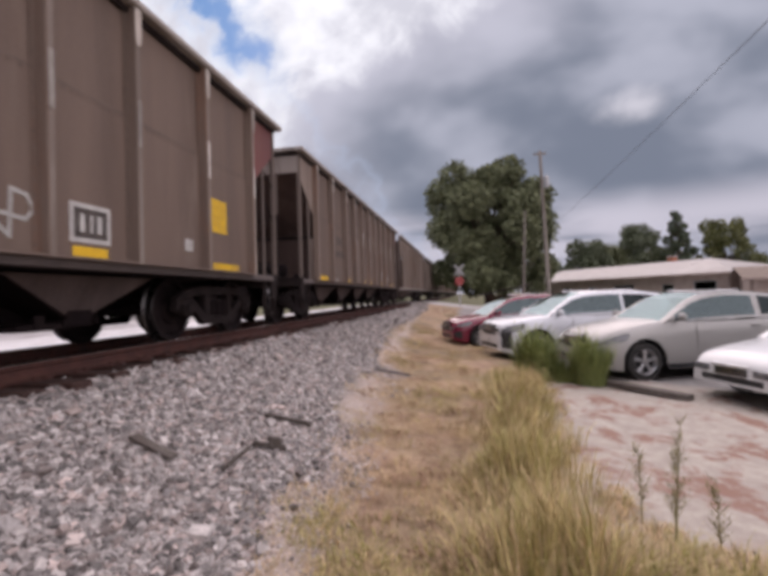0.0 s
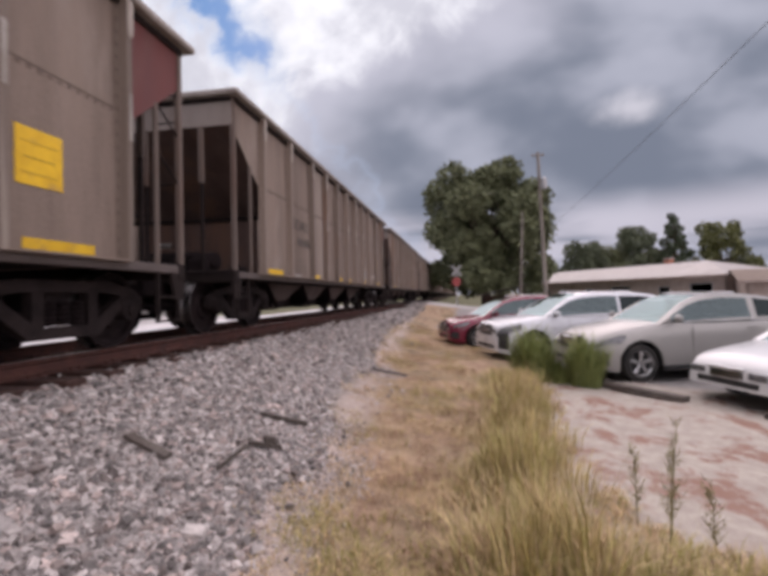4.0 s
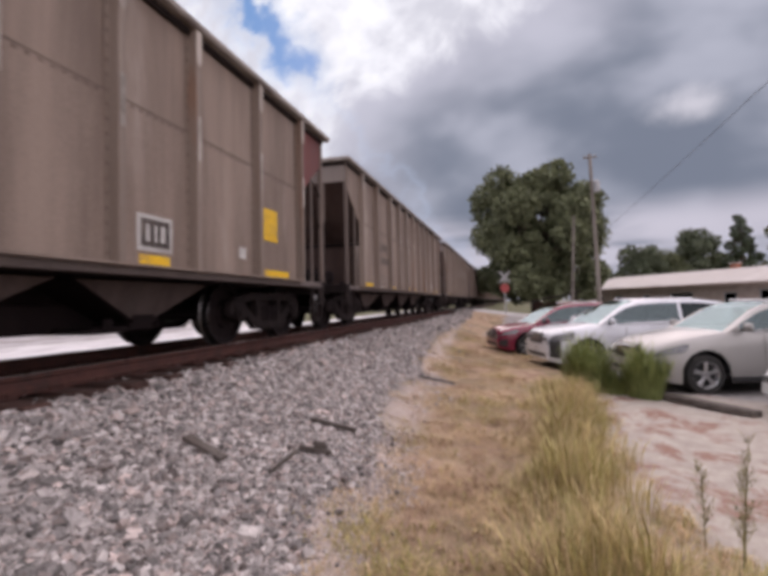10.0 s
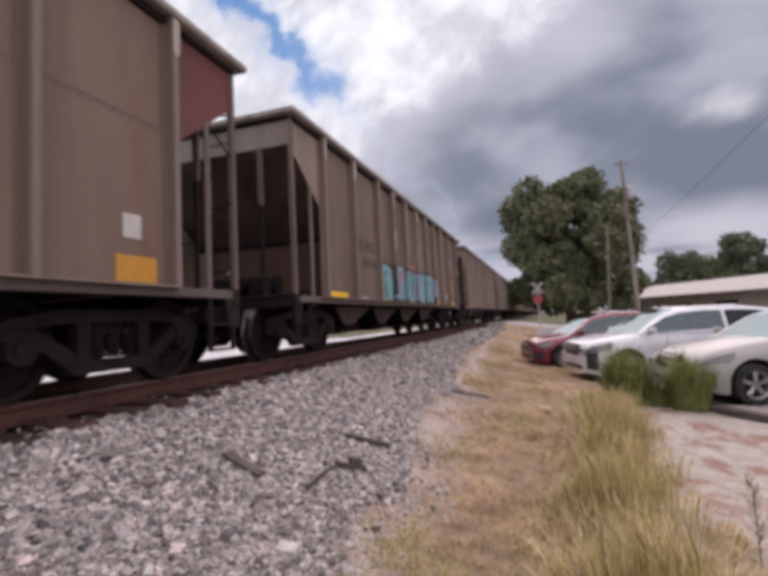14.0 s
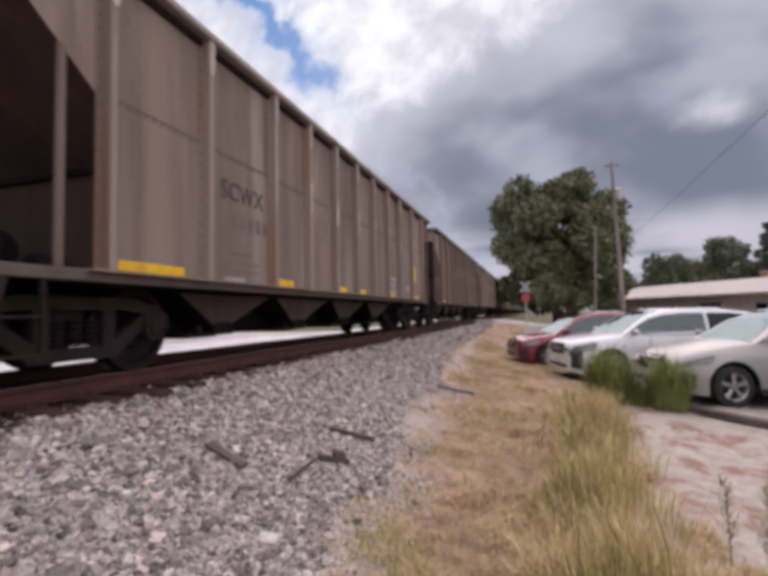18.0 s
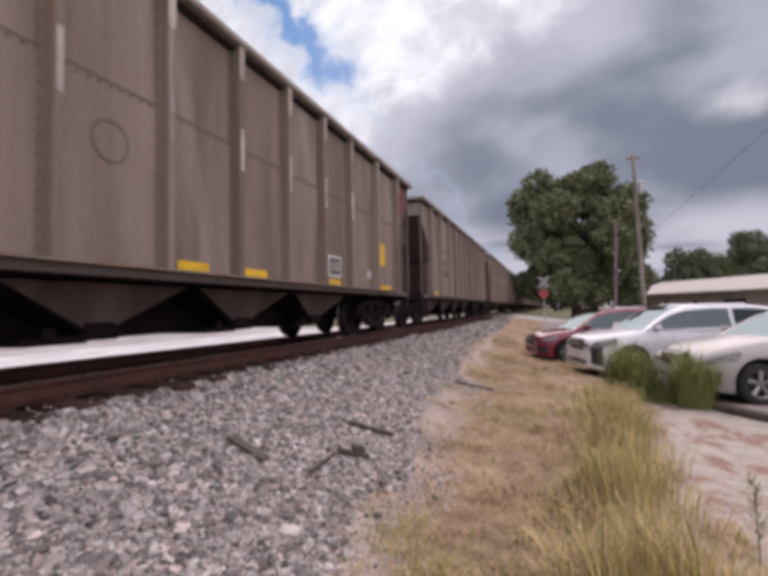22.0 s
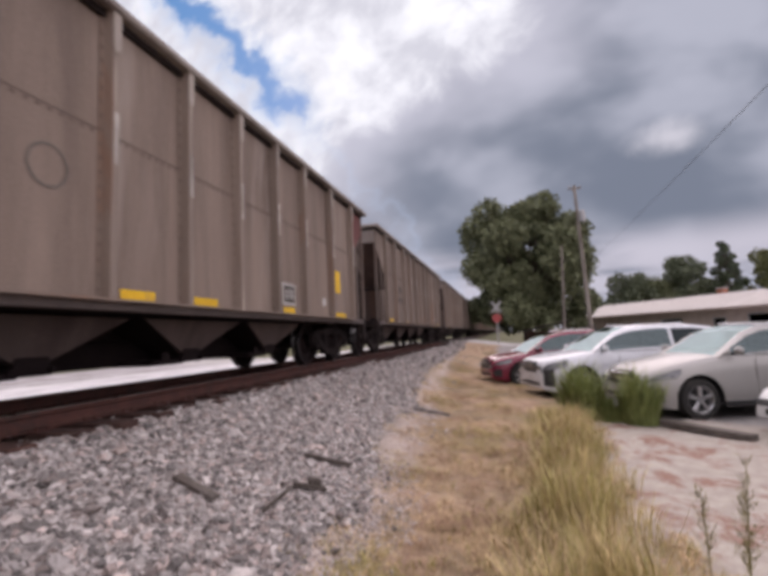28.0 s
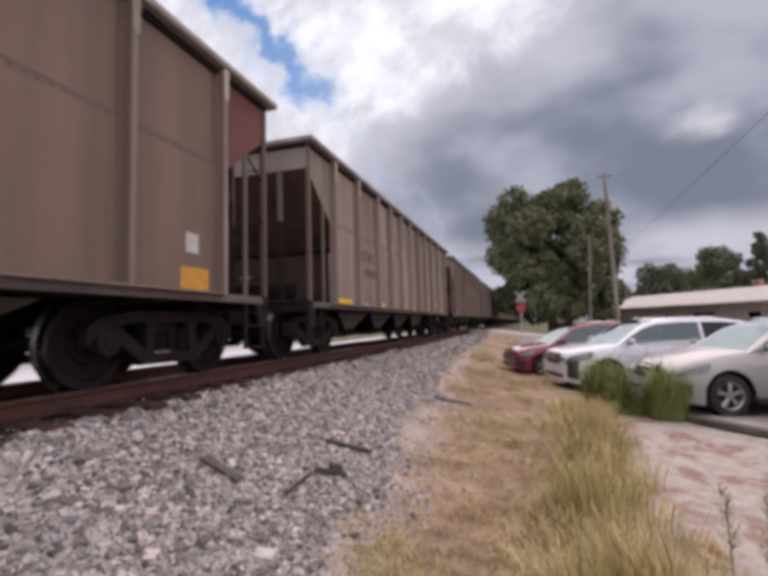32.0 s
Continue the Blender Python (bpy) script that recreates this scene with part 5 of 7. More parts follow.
M["roofing"] = surface("pale_metal_roofing", (0.33, 0.30, 0.285), (0.42, 0.385, 0.365), 0.9, 0.55, 0.0, 0.05, 30.0, (0.28, 0.24, 0.22), 0.4, False, 0.06)
M["brown_roof"] = surface("brown_shingle_roofing", (0.14, 0.105, 0.085), (0.22, 0.17, 0.14), 2.0, 0.9, 0.0, 0.3, 30.0, vary=0.1)
M["wall"] = surface("buff_brick_wall", (0.30, 0.23, 0.20), (0.42, 0.34, 0.30), 2.5, 0.9, 0.0, 0.2, 40.0, (0.25, 0.19, 0.165), 0.8, False, 0.08)
M["pale_wall"] = surface("pale_block_wall", (0.38, 0.365, 0.355), (0.50, 0.48, 0.47), 1.5, 0.9, 0.0, 0.15, 40.0, (0.30, 0.285, 0.275), 0.7, False, 0.08)
M["brick_red"] = surface("red_chimney_brick", (0.30, 0.11, 0.07), (0.40, 0.17, 0.11), 5.0, 0.9, 0.0, 0.3, 40.0, vary=0.1)
M["pane"] = tinted_glass("window_pane", (0.10, 0.11, 0.12), 0.6)
M["bark"] = surface("rough_bark", (0.055, 0.04, 0.03), (0.13, 0.10, 0.08), 4.0, 0.95, 0.0, 0.6, 30.0, vary=0.1)
M["leaf"] = leafy("broad_leaf_green", (0.072, 0.088, 0.047), (0.215, 0.235, 0.13))
# far foliage: distance haze lightens this green in the colour itself
M["leaf_dark"] = leafy("dark_leaf_green", (0.07, 0.09, 0.055), (0.165, 0.19, 0.12))
M["leaf_light"] = leafy("yellow_leaf_green", (0.094, 0.106, 0.040), (0.200, 0.206, 0.088))
M["needle"] = leafy("pine_needle_green", (0.056, 0.077, 0.050), (0.112, 0.140, 0.084))
M["weed"] = leafy("weed_green", (0.095, 0.13, 0.04), (0.28, 0.315, 0.115))
M["straw"] = leafy("dry_straw", (0.38, 0.255, 0.145), (0.68, 0.505, 0.315))
M["thatch"] = leafy("brown_thatch", (0.27, 0.165, 0.105), (0.52, 0.355, 0.235))
M["olive"] = leafy("olive_grass", (0.16, 0.155, 0.048), (0.46, 0.40, 0.14))
M["gold"] = leafy("pale_gold_grass", (0.34, 0.26, 0.10), (0.66, 0.54, 0.26))
M["stalk"] = leafy("dull_weed_stalk", (0.15, 0.14, 0.06), (0.33, 0.28, 0.15))


def utility_pole(name, label, base, top, r0, r1, arm=0.0):
    pole = thing(name, label, "utility pole", pose(*base))
    t = Vector(top) - Vector(base)
    part("shaft", rod(bmesh.new(), (0, 0, -0.3), t, r0, r1, 14), M["pole"], pole)
    if arm:
        a = part("crossarm", one_box((t.x, t.y, t.z - 0.25), (arm, 0.1, 0.12), 0.01), M["pole"], pole)
        for x in (-arm / 2 + 0.1, arm / 2 - 0.1):
            bm = lathe(bmesh.new(), [(0, 0.03), (0.04, 0.05), (0.09, 0.045), (0.12, 0.03), (0.16, 0.025)], 10, "z")
            ins = part("insulator", bm, M["grey_metal"], a)
            ins.location = (t.x + x, t.y, t.z - 0.19)
        bm = lathe(bmesh.new(), [(0, 0.2), (0.05, 0.24), (0.8, 0.24), (0.86, 0.18), (0.95, 0.05)], 16, "z")
        can = part("transformer", bm, M["grey_metal"], pole, "grey pole-top transformer can")
        can.location = (t.x * 0.85 + 0.33, t.y - 0.05, t.z - 2.9)
        part("bracket", one_box((t.x * 0.85 + 0.12, t.y - 0.05, t.z - 2.4), (0.3, 0.08, 0.3), 0.01), M["grey_metal"], pole)
    return pole


utility_pole("utility_pole", "leaning weathered timber power pole with transformer", (6.30, 38.0, 0.0), (5.90, 38.0, 12.62), 0.16, 0.11, 0.95)
utility_pole("service_pole", "thin bare timber service pole beside the tree", (3.36, 30.0, 0.0), (3.66, 30.0, 6.73), 0.08, 0.06)


def hung_cable(name, label, a, b, sag, r=0.012, n=28):
    cu = bpy.data.curves.new(name, "CURVE")
    cu.dimensions, cu.bevel_depth, cu.bevel_resolution = "3D", r, 1
    sp = cu.splines.new("POLY")
    sp.points.add(n)
    a, b = Vector(a), Vector(b)
    for i, p in enumerate(sp.points):
        u = i / n
        q = a.lerp(b, u)
        p.co = (q.x, q.y, q.z - 4 * sag * u * (1 - u), 1)
    cu.materials.append(M["cable"])
    return tagged(new(name, cu), label, "cable")


hung_cable("power_line", "black overhead line from the power pole over the lot", (6.14, 37.9, 6.35), (4.05, -12.0, 6.3), 0.3, 0.007, 60)


def crossing_sign():
    s = thing("crossing_sign", "white railway crossbuck with red sign below on a post", "road sign", pose(-0.48, 35.0, height(-0.48, 35.0)))
    z = -height(-0.48, 35.0)
    part("post", one_box((0, 0, 1.6 + z / 2), (0.1, 0.1, 3.2 - z * 0), 0.01), M["grey_metal"], s)
    for a in (48, -48):
        part("crossbuck_blade", one_box((0, 0, 0), (1.0, 0.02, 0.17), 0, pose(0, -0.08 - 0.012 * (a > 0), 3.50 + z, 0, a, 0)), M["sign_white"], s, "white crossbuck blade")
    bm = bmesh.new()
    lathe(bm, [(-0.01, 0.34), (0.01, 0.34)], 8, "y")
    red = part("red_sign", bm, M["sign_red"], s, "red octagonal sign")
    red.matrix_basis = pose(0, -0.10, 2.70 + z, 0, 22.5, 0)


crossing_sign()


def house(name, label, corner, turn, length, depth, eave, ridge, roof_mat, wall_mat, windows, overhang=0.5, chimney=False, hip=0.0):
    """A low gabled building; corner: the near left foot of the long front, which runs along local x."""
    h = thing(name, label, "building", pose(*corner, 0, 0, turn))
    t = 0.2
    spans, x = [], 0.0
    for (w0, w1, zb, zt, kindw) in windows:
        spans.append((x, w0, 0, eave))
        spans.append((w0, w1, 0, zb))
        spans.append((w0, w1, zt, eave))
        x = w1
    spans.append((x, length, 0, eave))
    for a, b, z0, z1 in spans:
        if b - a > 0.01 and z1 - z0 > 0.01:
            part("front_wall", one_box(((a + b) / 2, t / 2, (z0 + z1) / 2), (b - a, t, z1 - z0)), wall_mat, h)
    part("back_wall", one_box((length / 2, depth - t / 2, eave / 2), (length, t, eave)), wall_mat, h)
    for x in (0.0, length):
        pts = [(x, 0, 0), (x, depth, 0), (x, depth, eave), (x, depth / 2, ridge - 0.05), (x, 0, eave)]
        if hip and x:
            pts = pts[:3] + pts[4:]
        part("gable_wall", plate(bmesh.new(), pts, t, (1 if x == 0 else -1, 0, 0)), wall_mat, h)
    for k, (w0, w1, zb, zt, kindw) in enumerate(windows):
        f = part("window" if kindw == "w" else "door", one_box(((w0 + w1) / 2, t / 2, (zb + zt) / 2), (w1 - w0, 0.03, zt - zb)), M["pane"], h, "dark window" if kindw == "w" else "dark doorway")
        bm = bmesh.new()
        for a in (w0 + 0.04, w1 - 0.04):
            box(bm, (a, t / 2 - 0.03, (zb + zt) / 2), (0.08, 0.08, zt - zb))
        box(bm, ((w0 + w1) / 2, t / 2 - 0.03, zt - 0.04), (w1 - w0 - 0.16, 0.08, 0.08))
        part("frame", bm, M["sign_white"], f)
    ov = overhang
    slope = (ridge - eave) / (depth / 2)
    for sgn in (0, 1):
        y0 = -ov if sgn == 0 else depth + ov
        z0 = eave - slope * ov
        pts = [(-ov, y0, z0), (length + ov, y0, z0), (length + ov - hip, depth / 2, ridge), (-ov, depth / 2, ridge)]
        r = part("roof", plate(bmesh.new(), pts, 0.08, (0, 0, 1)), roof_mat, h, "")
        n = int(length / 0.9)
        if roof_mat is M["roofing"] and sgn == 0:
            bm = bmesh.new()
            for k in range(n + 1):
                xx = -ov + 0.02 + k * (length + 2 * ov - 0.04) / n
                if xx < length + ov - hip:
                    rod(bm, (xx, y0, z0 + 0.09), (xx, depth / 2, ridge + 0.09), 0.025, n=4)
            seam = part("roof_seams", bm, roof_mat, r)
            seam["kind"] = "stuff"
        part("fascia", one_box((length / 2, y0 + (-0.015 if sgn == 0 else 0.015), z0 + 0.0), (length + 2 * ov, 0.03, 0.2)), M["wall"], h)
    if hip:
        z0 = eave - slope * ov
        part("roof", plate(bmesh.new(), [(length + ov, -ov, z0), (length + ov, depth + ov, z0), (length + ov - hip, depth / 2, ridge)], 0.08, (0, 0, 1)), roof_mat, h)
    if chimney:
        c = part("chimney", one_box((length * 0.62, depth * 0.55, ridge + 0.1), (0.6, 0.6, 0.9)), M["brick_red"], h, "red brick chimney")
        part("chimney_cap", one_box((length * 0.62, depth * 0.55, ridge + 0.58), (0.72, 0.72, 0.08)), M["pale_wall"], c)
    return h


house("long_building", "long low buff building with a pale metal roof", (8.6, 61.5, 0), -62.0, 24.1, 9.0, 2.95, 4.25, M["roofing"], M["wall"],
      [(2, 3.2, 0.9, 2.1, "w"), (5, 6.2, 0.9, 2.1, "w"), (9, 10, 0, 2.1, "d"), (12.5, 15, 0.8, 2.2, "w"), (18, 19.2, 0.9, 2.1, "w"), (21.0, 23, 0.7, 2.3, "w")], chimney=True, hip=5.4)
house("low_shop", "low shop with a dull brown roof and dark openings", (19.0, 36.0, 0), -20.0, 16.0, 7.0, 2.35, 3.1, M["brown_roof"], M["wall"],
      [(1.5, 3.5, 0.8, 2.0, "w"), (6.5, 8.0, 0, 2.0, "d"), (10, 12.5, 0.8, 2.0, "w")])
house("brown_house", "house with a brown hipped-looking shingle roof", (27.0, 44.0, 0), -25.0, 12.0, 9.0, 3.0, 5.6, M["brown_roof"], M["wall"], [(2, 3.5, 0.9, 2.2, "w"), (6, 7, 0, 2.1, "d"), (9, 10.5, 0.9, 2.2, "w")])


def carport():
    c = thing("carport", "dark metal carport with a sloping roof by the tree", "carport", pose(1.3, 32.0, 0))
    for x in (0.0, 2.6):
        for y in (0.0, 3.0):
            part("leg", one_box((x, y, 0.85 + 0.10 * x), (0.09, 0.09, 1.7 + 0.2 * x), 0.01), M["dark_steel"], c)
    part("roof_sheet", plate(bmesh.new(), [(-0.3, -0.3, 1.62), (2.9, -0.3, 2.25), (2.9, 3.3, 2.25), (-0.3, 3.3, 1.62)], 0.06, (0, 0, 1)), M["dark_steel"], c)
    for k in range(6):
        part("side_board", one_box((1.3, 3.05, 0.2 + 0.26 * k), (2.6, 0.03, 0.24)), M["tie"], c)


carport()


# ---- trees ----
def tree(name, label, at, height_, trunk_r, lumps, leaves, leaf, mat, seed, trunk_top=0.45):
    """A tapered trunk with limbs reaching into a crown of separate leaves; lumps: (x, y, z, radius) of the crown's masses."""
    rng = np.random.default_rng(seed)
    t = thing(name, label, "tree", pose(*at))
    bm = bmesh.new()
    top = Vector((0.1, 0.0, height_ * trunk_top))
    rod(bm, (0, 0, -0.3), top * 0.5, trunk_r, trunk_r * 0.75, 10)
    rod(bm, top * 0.5, top, trunk_r * 0.75, trunk_r * 0.5, 10)
    for x, y, z, r in lumps:
        rod(bm, top * float(rng.uniform(0.6, 1.0)), (x, y, z), trunk_r * 0.32, trunk_r * 0.06, 6)
    part("trunk", bm, M["bark"], t)
    tot = sum(r ** 2 for *_, r in lumps)
    verts, faces = [], []
    for x, y, z, r in lumps:
        n = int(leaves * r ** 2 / tot)
        d = rng.normal(size=(n, 3))
        d /= np.linalg.norm(d, axis=1)[:, None]
        rad = r * (0.55 + 0.5 * rng.random(n) ** 0.6) * (1 + 0.22 * np.sin(5 * d[:, 0] + seed) * np.cos(4 * d[:, 2] + d[:, 1] * 6))
        c = d * rad[:, None] * (1, 1, 0.9) + (x, y, z)
        u = rng.normal(size=(n, 3))
        u /= np.linalg.norm(u, axis=1)[:, None]
        v = np.cross(u, rng.normal(size=(n, 3)))
        v /= np.linalg.norm(v, axis=1)[:, None]
        s = (leaf * (0.6 + 0.8 * rng.random(n)))[:, None]
        k = len(verts)
        quad = np.stack([c - u * s, c + v * s * 0.55, c + u * s, c - v * s * 0.55], 1).reshape(-1, 3)
        verts += quad.tolist()
        faces += [(k + 4 * i, k + 4 * i + 1, k + 4 * i + 2, k + 4 * i + 3) for i in range(n)]
    me = bpy.data.meshes.new("crown")
    me.from_pydata(verts, [], faces)
    me.materials.append(mat)
    crown = new("crown", me)
    crown.parent = t
    crown["kind"] = "stuff"
    return t


def masses(rng, w, h, z0, n, r):
    """Crown masses filling an egg of width w from height z0 to h."""
    out = []
    for i in range(n):
        u = (i + 0.5) / n
        z = z0 + (h - z0) * u
        half = w / 2 * math.sin(math.pi * min(max(0.16 + 0.74 * u, 0), 1)) ** 0.5
        z += rng.uniform(-0.05, 0.05) * (h - z0)
        a = i * 2.4 + rng.uniform(-0.4, 0.4)
        q = rng.uniform(0.3, 1.0)
        out.append((half * q * math.cos(a), half * q * math.sin(a), z, r * rng.uniform(0.6, 1.35)))
    return out


rng0 = random.Random(11)
tree("shade_tree", "broad dark-green shade tree by the crossing", (2.4, 50.0, 0), 15.0, 0.45, [m_ for m_ in masses(rng0, 13.2, 13.8, 2.4, 105, 1.3) if -5.2 < m_[0] < 5.9], 72000, 0.2, M["leaf"], 3, 0.4)
for i, (x, y, h, w, mt) in enumerate(((19.8, 82, 10.2, 5.5, "leaf_dark"), (24.0, 84, 9.6, 4.5, "leaf"), (27.8, 84, 12.4, 6.5, "leaf_dark"), (33.0, 88, 8.8, 6.5, "leaf_light"), (41.2, 84, 13.2, 8.0, "leaf_light"),
                                      (16.5, 88, 6.6, 5.0, "leaf_dark"), (48.5, 92, 7.5, 6, "leaf_dark"), (56, 90, 12.0, 9, "leaf"), (65, 92, 10.0, 9, "leaf_dark"))):
    tree("distant_tree", "leafy tree standing behind the low building", (x, y, 0), h, 0.28, masses(rng0, w * 1.1, h - 0.9, 1.6, 44, 1.05), 13000, 0.2, M[mt], 20 + i)


def pine(at, h, seed):
    rng = np.random.default_rng(seed)
    lumps = []
    for i in range(18):
        z = h * (0.35 + 0.63 * i / 17)
        r = (h - z) * 0.26 + 0.3
        a = i * 2.4
        lumps.append((r * math.cos(a) * 0.9, r * math.sin(a) * 0.9, z, 0.55 + (h - z) * 0.06))
    return tree("pine_tree", "tall dark pine rising above the other trees", at, h, 0.25, lumps, 8000, 0.17, M["needle"], seed, 0.95)


pine((34.0, 84, 0), 14.0, 41)
for i, (x, y, h, w) in enumerate(((-37, 21, 10.0, 9), (-39, 29, 11.2, 9), (-38, 36, 12.0, 9), (-41, 44, 11.0, 10), (-38, 13, 9.5, 9), (-36, 5, 9.0, 8), (-43, 55, 11, 11), (-44, 70, 10, 11), (-46, 90, 11, 12))):
    tree("trackside_tree", "green tree beyond the far side of the track", (x, y, 0.2), h, 0.22, masses(rng0, w * 1.1, h - 0.8, 0.8, 26, 1.6), 9000, 0.26, M["leaf_dark" if i % 2 else "leaf"], 60 + i)


def far_woods():
    """A low line of woodland along the horizon."""
    rng = np.random.default_rng(5)
    verts, faces = [], []
    for i in range(5200):
        a = rng.uniform(-1.45, 1.45)
        d = rng.uniform(150, 190)
        x, y = d * math.sin(a), d * math.cos(a)
        if abs(x + 5) < 14:
            continue
        top = 7.0 + 3.0 * math.sin(a * 23) + 2.0 * math.sin(a * 57 + 1)
        z = rng.uniform(0.2, 1.0) ** 0.8 * top
        c = np.array((x, y, z))
        for _ in range(5):
            o = c + rng.normal(size=3) * 0.9
            u, v = rng.normal(size=3), rng.normal(size=3)
            k = len(verts)
            verts += [tuple(o + u * 0.55), tuple(o + v * 0.55), tuple(o - u * 0.55), tuple(o - v * 0.55)]
            faces.append((k, k + 1, k + 2, k + 3))
    bulk("far_woods", verts, faces, M["leaf_dark"], "dark line of woods along the horizon", "woods")


far_woods()


# ---- lot clutter ----
def plank(name, label, a, b, w, h, mat, seed, category="timber", lift=0.0):
    """A weathered board lying from a to b on the ground."""
    a, b = Vector((*a, height(*a) + lift)), Vector((*b, height(*b) + lift))
    n = 7
    rng = random.Random(seed)
    bm = bmesh.new()
    d = (b - a)
    side = Vector((-d.y, d.x, 0)).normalized() * w / 2
    rings = []
    for i in range(n):
        c = a + d * (i / (n - 1))
        j = lambda: rng.uniform(-0.08, 0.08) * w
        rings.append([bm.verts.new(c + side * (1 + j()) + Vector((0, 0, 0.0))), bm.verts.new(c + side * (0.93 + j()) + Vector((0, 0, h))),
                      bm.verts.new(c - side * (0.93 + j()) + Vector((0, 0, h + j() * 0.3))), bm.verts.new(c - side * (1 + j()))])
    for p, q in zip(rings, rings[1:]):
        for k in range(4):
            bm.faces.new((p[k], p[(k + 1) % 4], q[(k + 1) % 4], q[k]))
    bm.faces.new(rings[0])
    bm.faces.new(rings[-1])
    ob = obj(name, bm, mat)
    return tagged(ob, label, category)


plank("wheel_stop_timber", "old grey railway timber laid as a wheel stop", (2.45, 9.55), (3.42, 8.22), 0.2, 0.085, M["wood"], 1)
plank("wheel_stop_timber", "grey timber wheel stop under the white sedan", (4.05, 7.3), (4.9, 6.2), 0.2, 0.085, M["plank"], 2)
plank("board", "dark weathered board lying on the ballast", (-2.14, 4.75), (-1.70, 4.94), 0.09, 0.035, M["plank"], 3, lift=0.045)
plank("board", "grey weathered board half sunk in the ballast", (-2.62, 3.37), (-2.24, 3.32), 0.09, 0.025, M["wood"], 4, lift=0.045)
plank("board", "short dark splinter of sleeper on the ballast", (-1.94, 4.04), (-1.68, 4.18), 0.08, 0.03, M["plank"], 5, lift=0.045)
plank("board", "rusty strip half buried at the ballast edge", (-1.75, 8.85), (-1.15, 9.2), 0.12, 0.05, M["wood"], 6, lift=-0.01)
plank("sleeper_chunk", "dark lump of broken sleeper", (-1.82, 4.12), (-1.74, 4.18), 0.09, 0.085, M["plank"], 7, lift=0.045)
plank("stick", "thin dark stick on the ballast", (-1.90, 3.43), (-1.92, 3.95), 0.018, 0.03, M["plank"], 8, lift=0.045)

# pale buildings across the track
house("far_shed", "long pale shed across the track", (-34.0, 22.0, 0.2), 78.0, 26.0, 6.0, 1.15, 1.5, M["roofing"], M["pale_wall"], [(3, 4.5, 0.3, 0.9, "w"), (9, 10, 0.0, 0.95, "d"), (15, 17, 0.3, 0.9, "w")], 0.2)


# ---- loose ballast and grass ----
def ballast_stones():
    """Angular crushed stone strewn over the bank, thickest near the path."""
    rng = np.random.default_rng(8)
    cube = np.array([(-1, -1, -1), (1, -1, -1), (1, 1, -1), (-1, 1, -1), (-1, -1, 1), (1, -1, 1), (1, 1, 1), (-1, 1, 1)], float)
    quads = np.array([(0, 3, 2, 1), (4, 5, 6, 7), (0, 1, 5, 4), (1, 2, 6, 5), (2, 3, 7, 6), (3, 0, 4, 7)])
    pts = []
    for n, x0, x1, y0, y1, s in ((34000, -3.76, -1.0, 0.9, 4.5, 0.0185), (34000, -3.76, -1.0, 4.5, 8.5, 0.0205), (18000, -3.76, -1.3, 8.5, 17.0, 0.023), (7000, -3.68, -1.6, 17.0, 34.0, 0.038), (900, -5.6, -3.8, 1.0, 12.0, 0.013), (44000, -2.3, -0.6, 0.8, 9.5, 0.0078)):
        for _ in range(n):
            x, y = rng.uniform(x0, x1), rng.uniform(y0, y1)
            edge = bank_edge(x, y)
            if s < 0.01:
                edge += 0.5 * rng.random()
            else:
                edge -= 0.45 * rng.random() ** 2
            if x > edge and rng.random() > 0.004:
                continue
            pts.append((x, y, s * rng.lognormal(0, 0.28)))
    verts = np.empty((len(pts), 8, 3))
    for i, (x, y, s) in enumerate(pts):
        c = cube * rng.uniform(0.55, 1.1, (8, 3)) * (1.35, 0.9, 0.72)
        a, b = rng.uniform(0, 6.28), rng.uniform(-1.2, 1.2)
        ca, sa, cb, sb = math.cos(a), math.sin(a), math.cos(b), math.sin(b)
        c = c @ np.array([[ca, -sa, 0], [sa, ca, 0], [0, 0, 1]]) @ np.array([[cb, 0, sb], [0, 1, 0], [-sb, 0, cb]])
        verts[i] = c * s + (x, y, height(x, y) + s * rng.uniform(0.0, 0.75))
    small = np.array([p[2] < 0.0125 and p[0] > -2.4 for p in pts])
    for name, pick, mat, label in (("ballast_stones", ~small, "stone", "grey and pinkish crushed granite ballast"), ("gravel_fines", small, "fines", "pale pinkish fine gravel at the foot of the bank")):
        v = verts[pick]
        faces = (quads[None] + 8 * np.arange(len(v))[:, None, None]).reshape(-1, 4)
        bulk(name, v.reshape(-1, 3).tolist(), faces.tolist(), M[mat], label, "gravel")


ballast_stones()


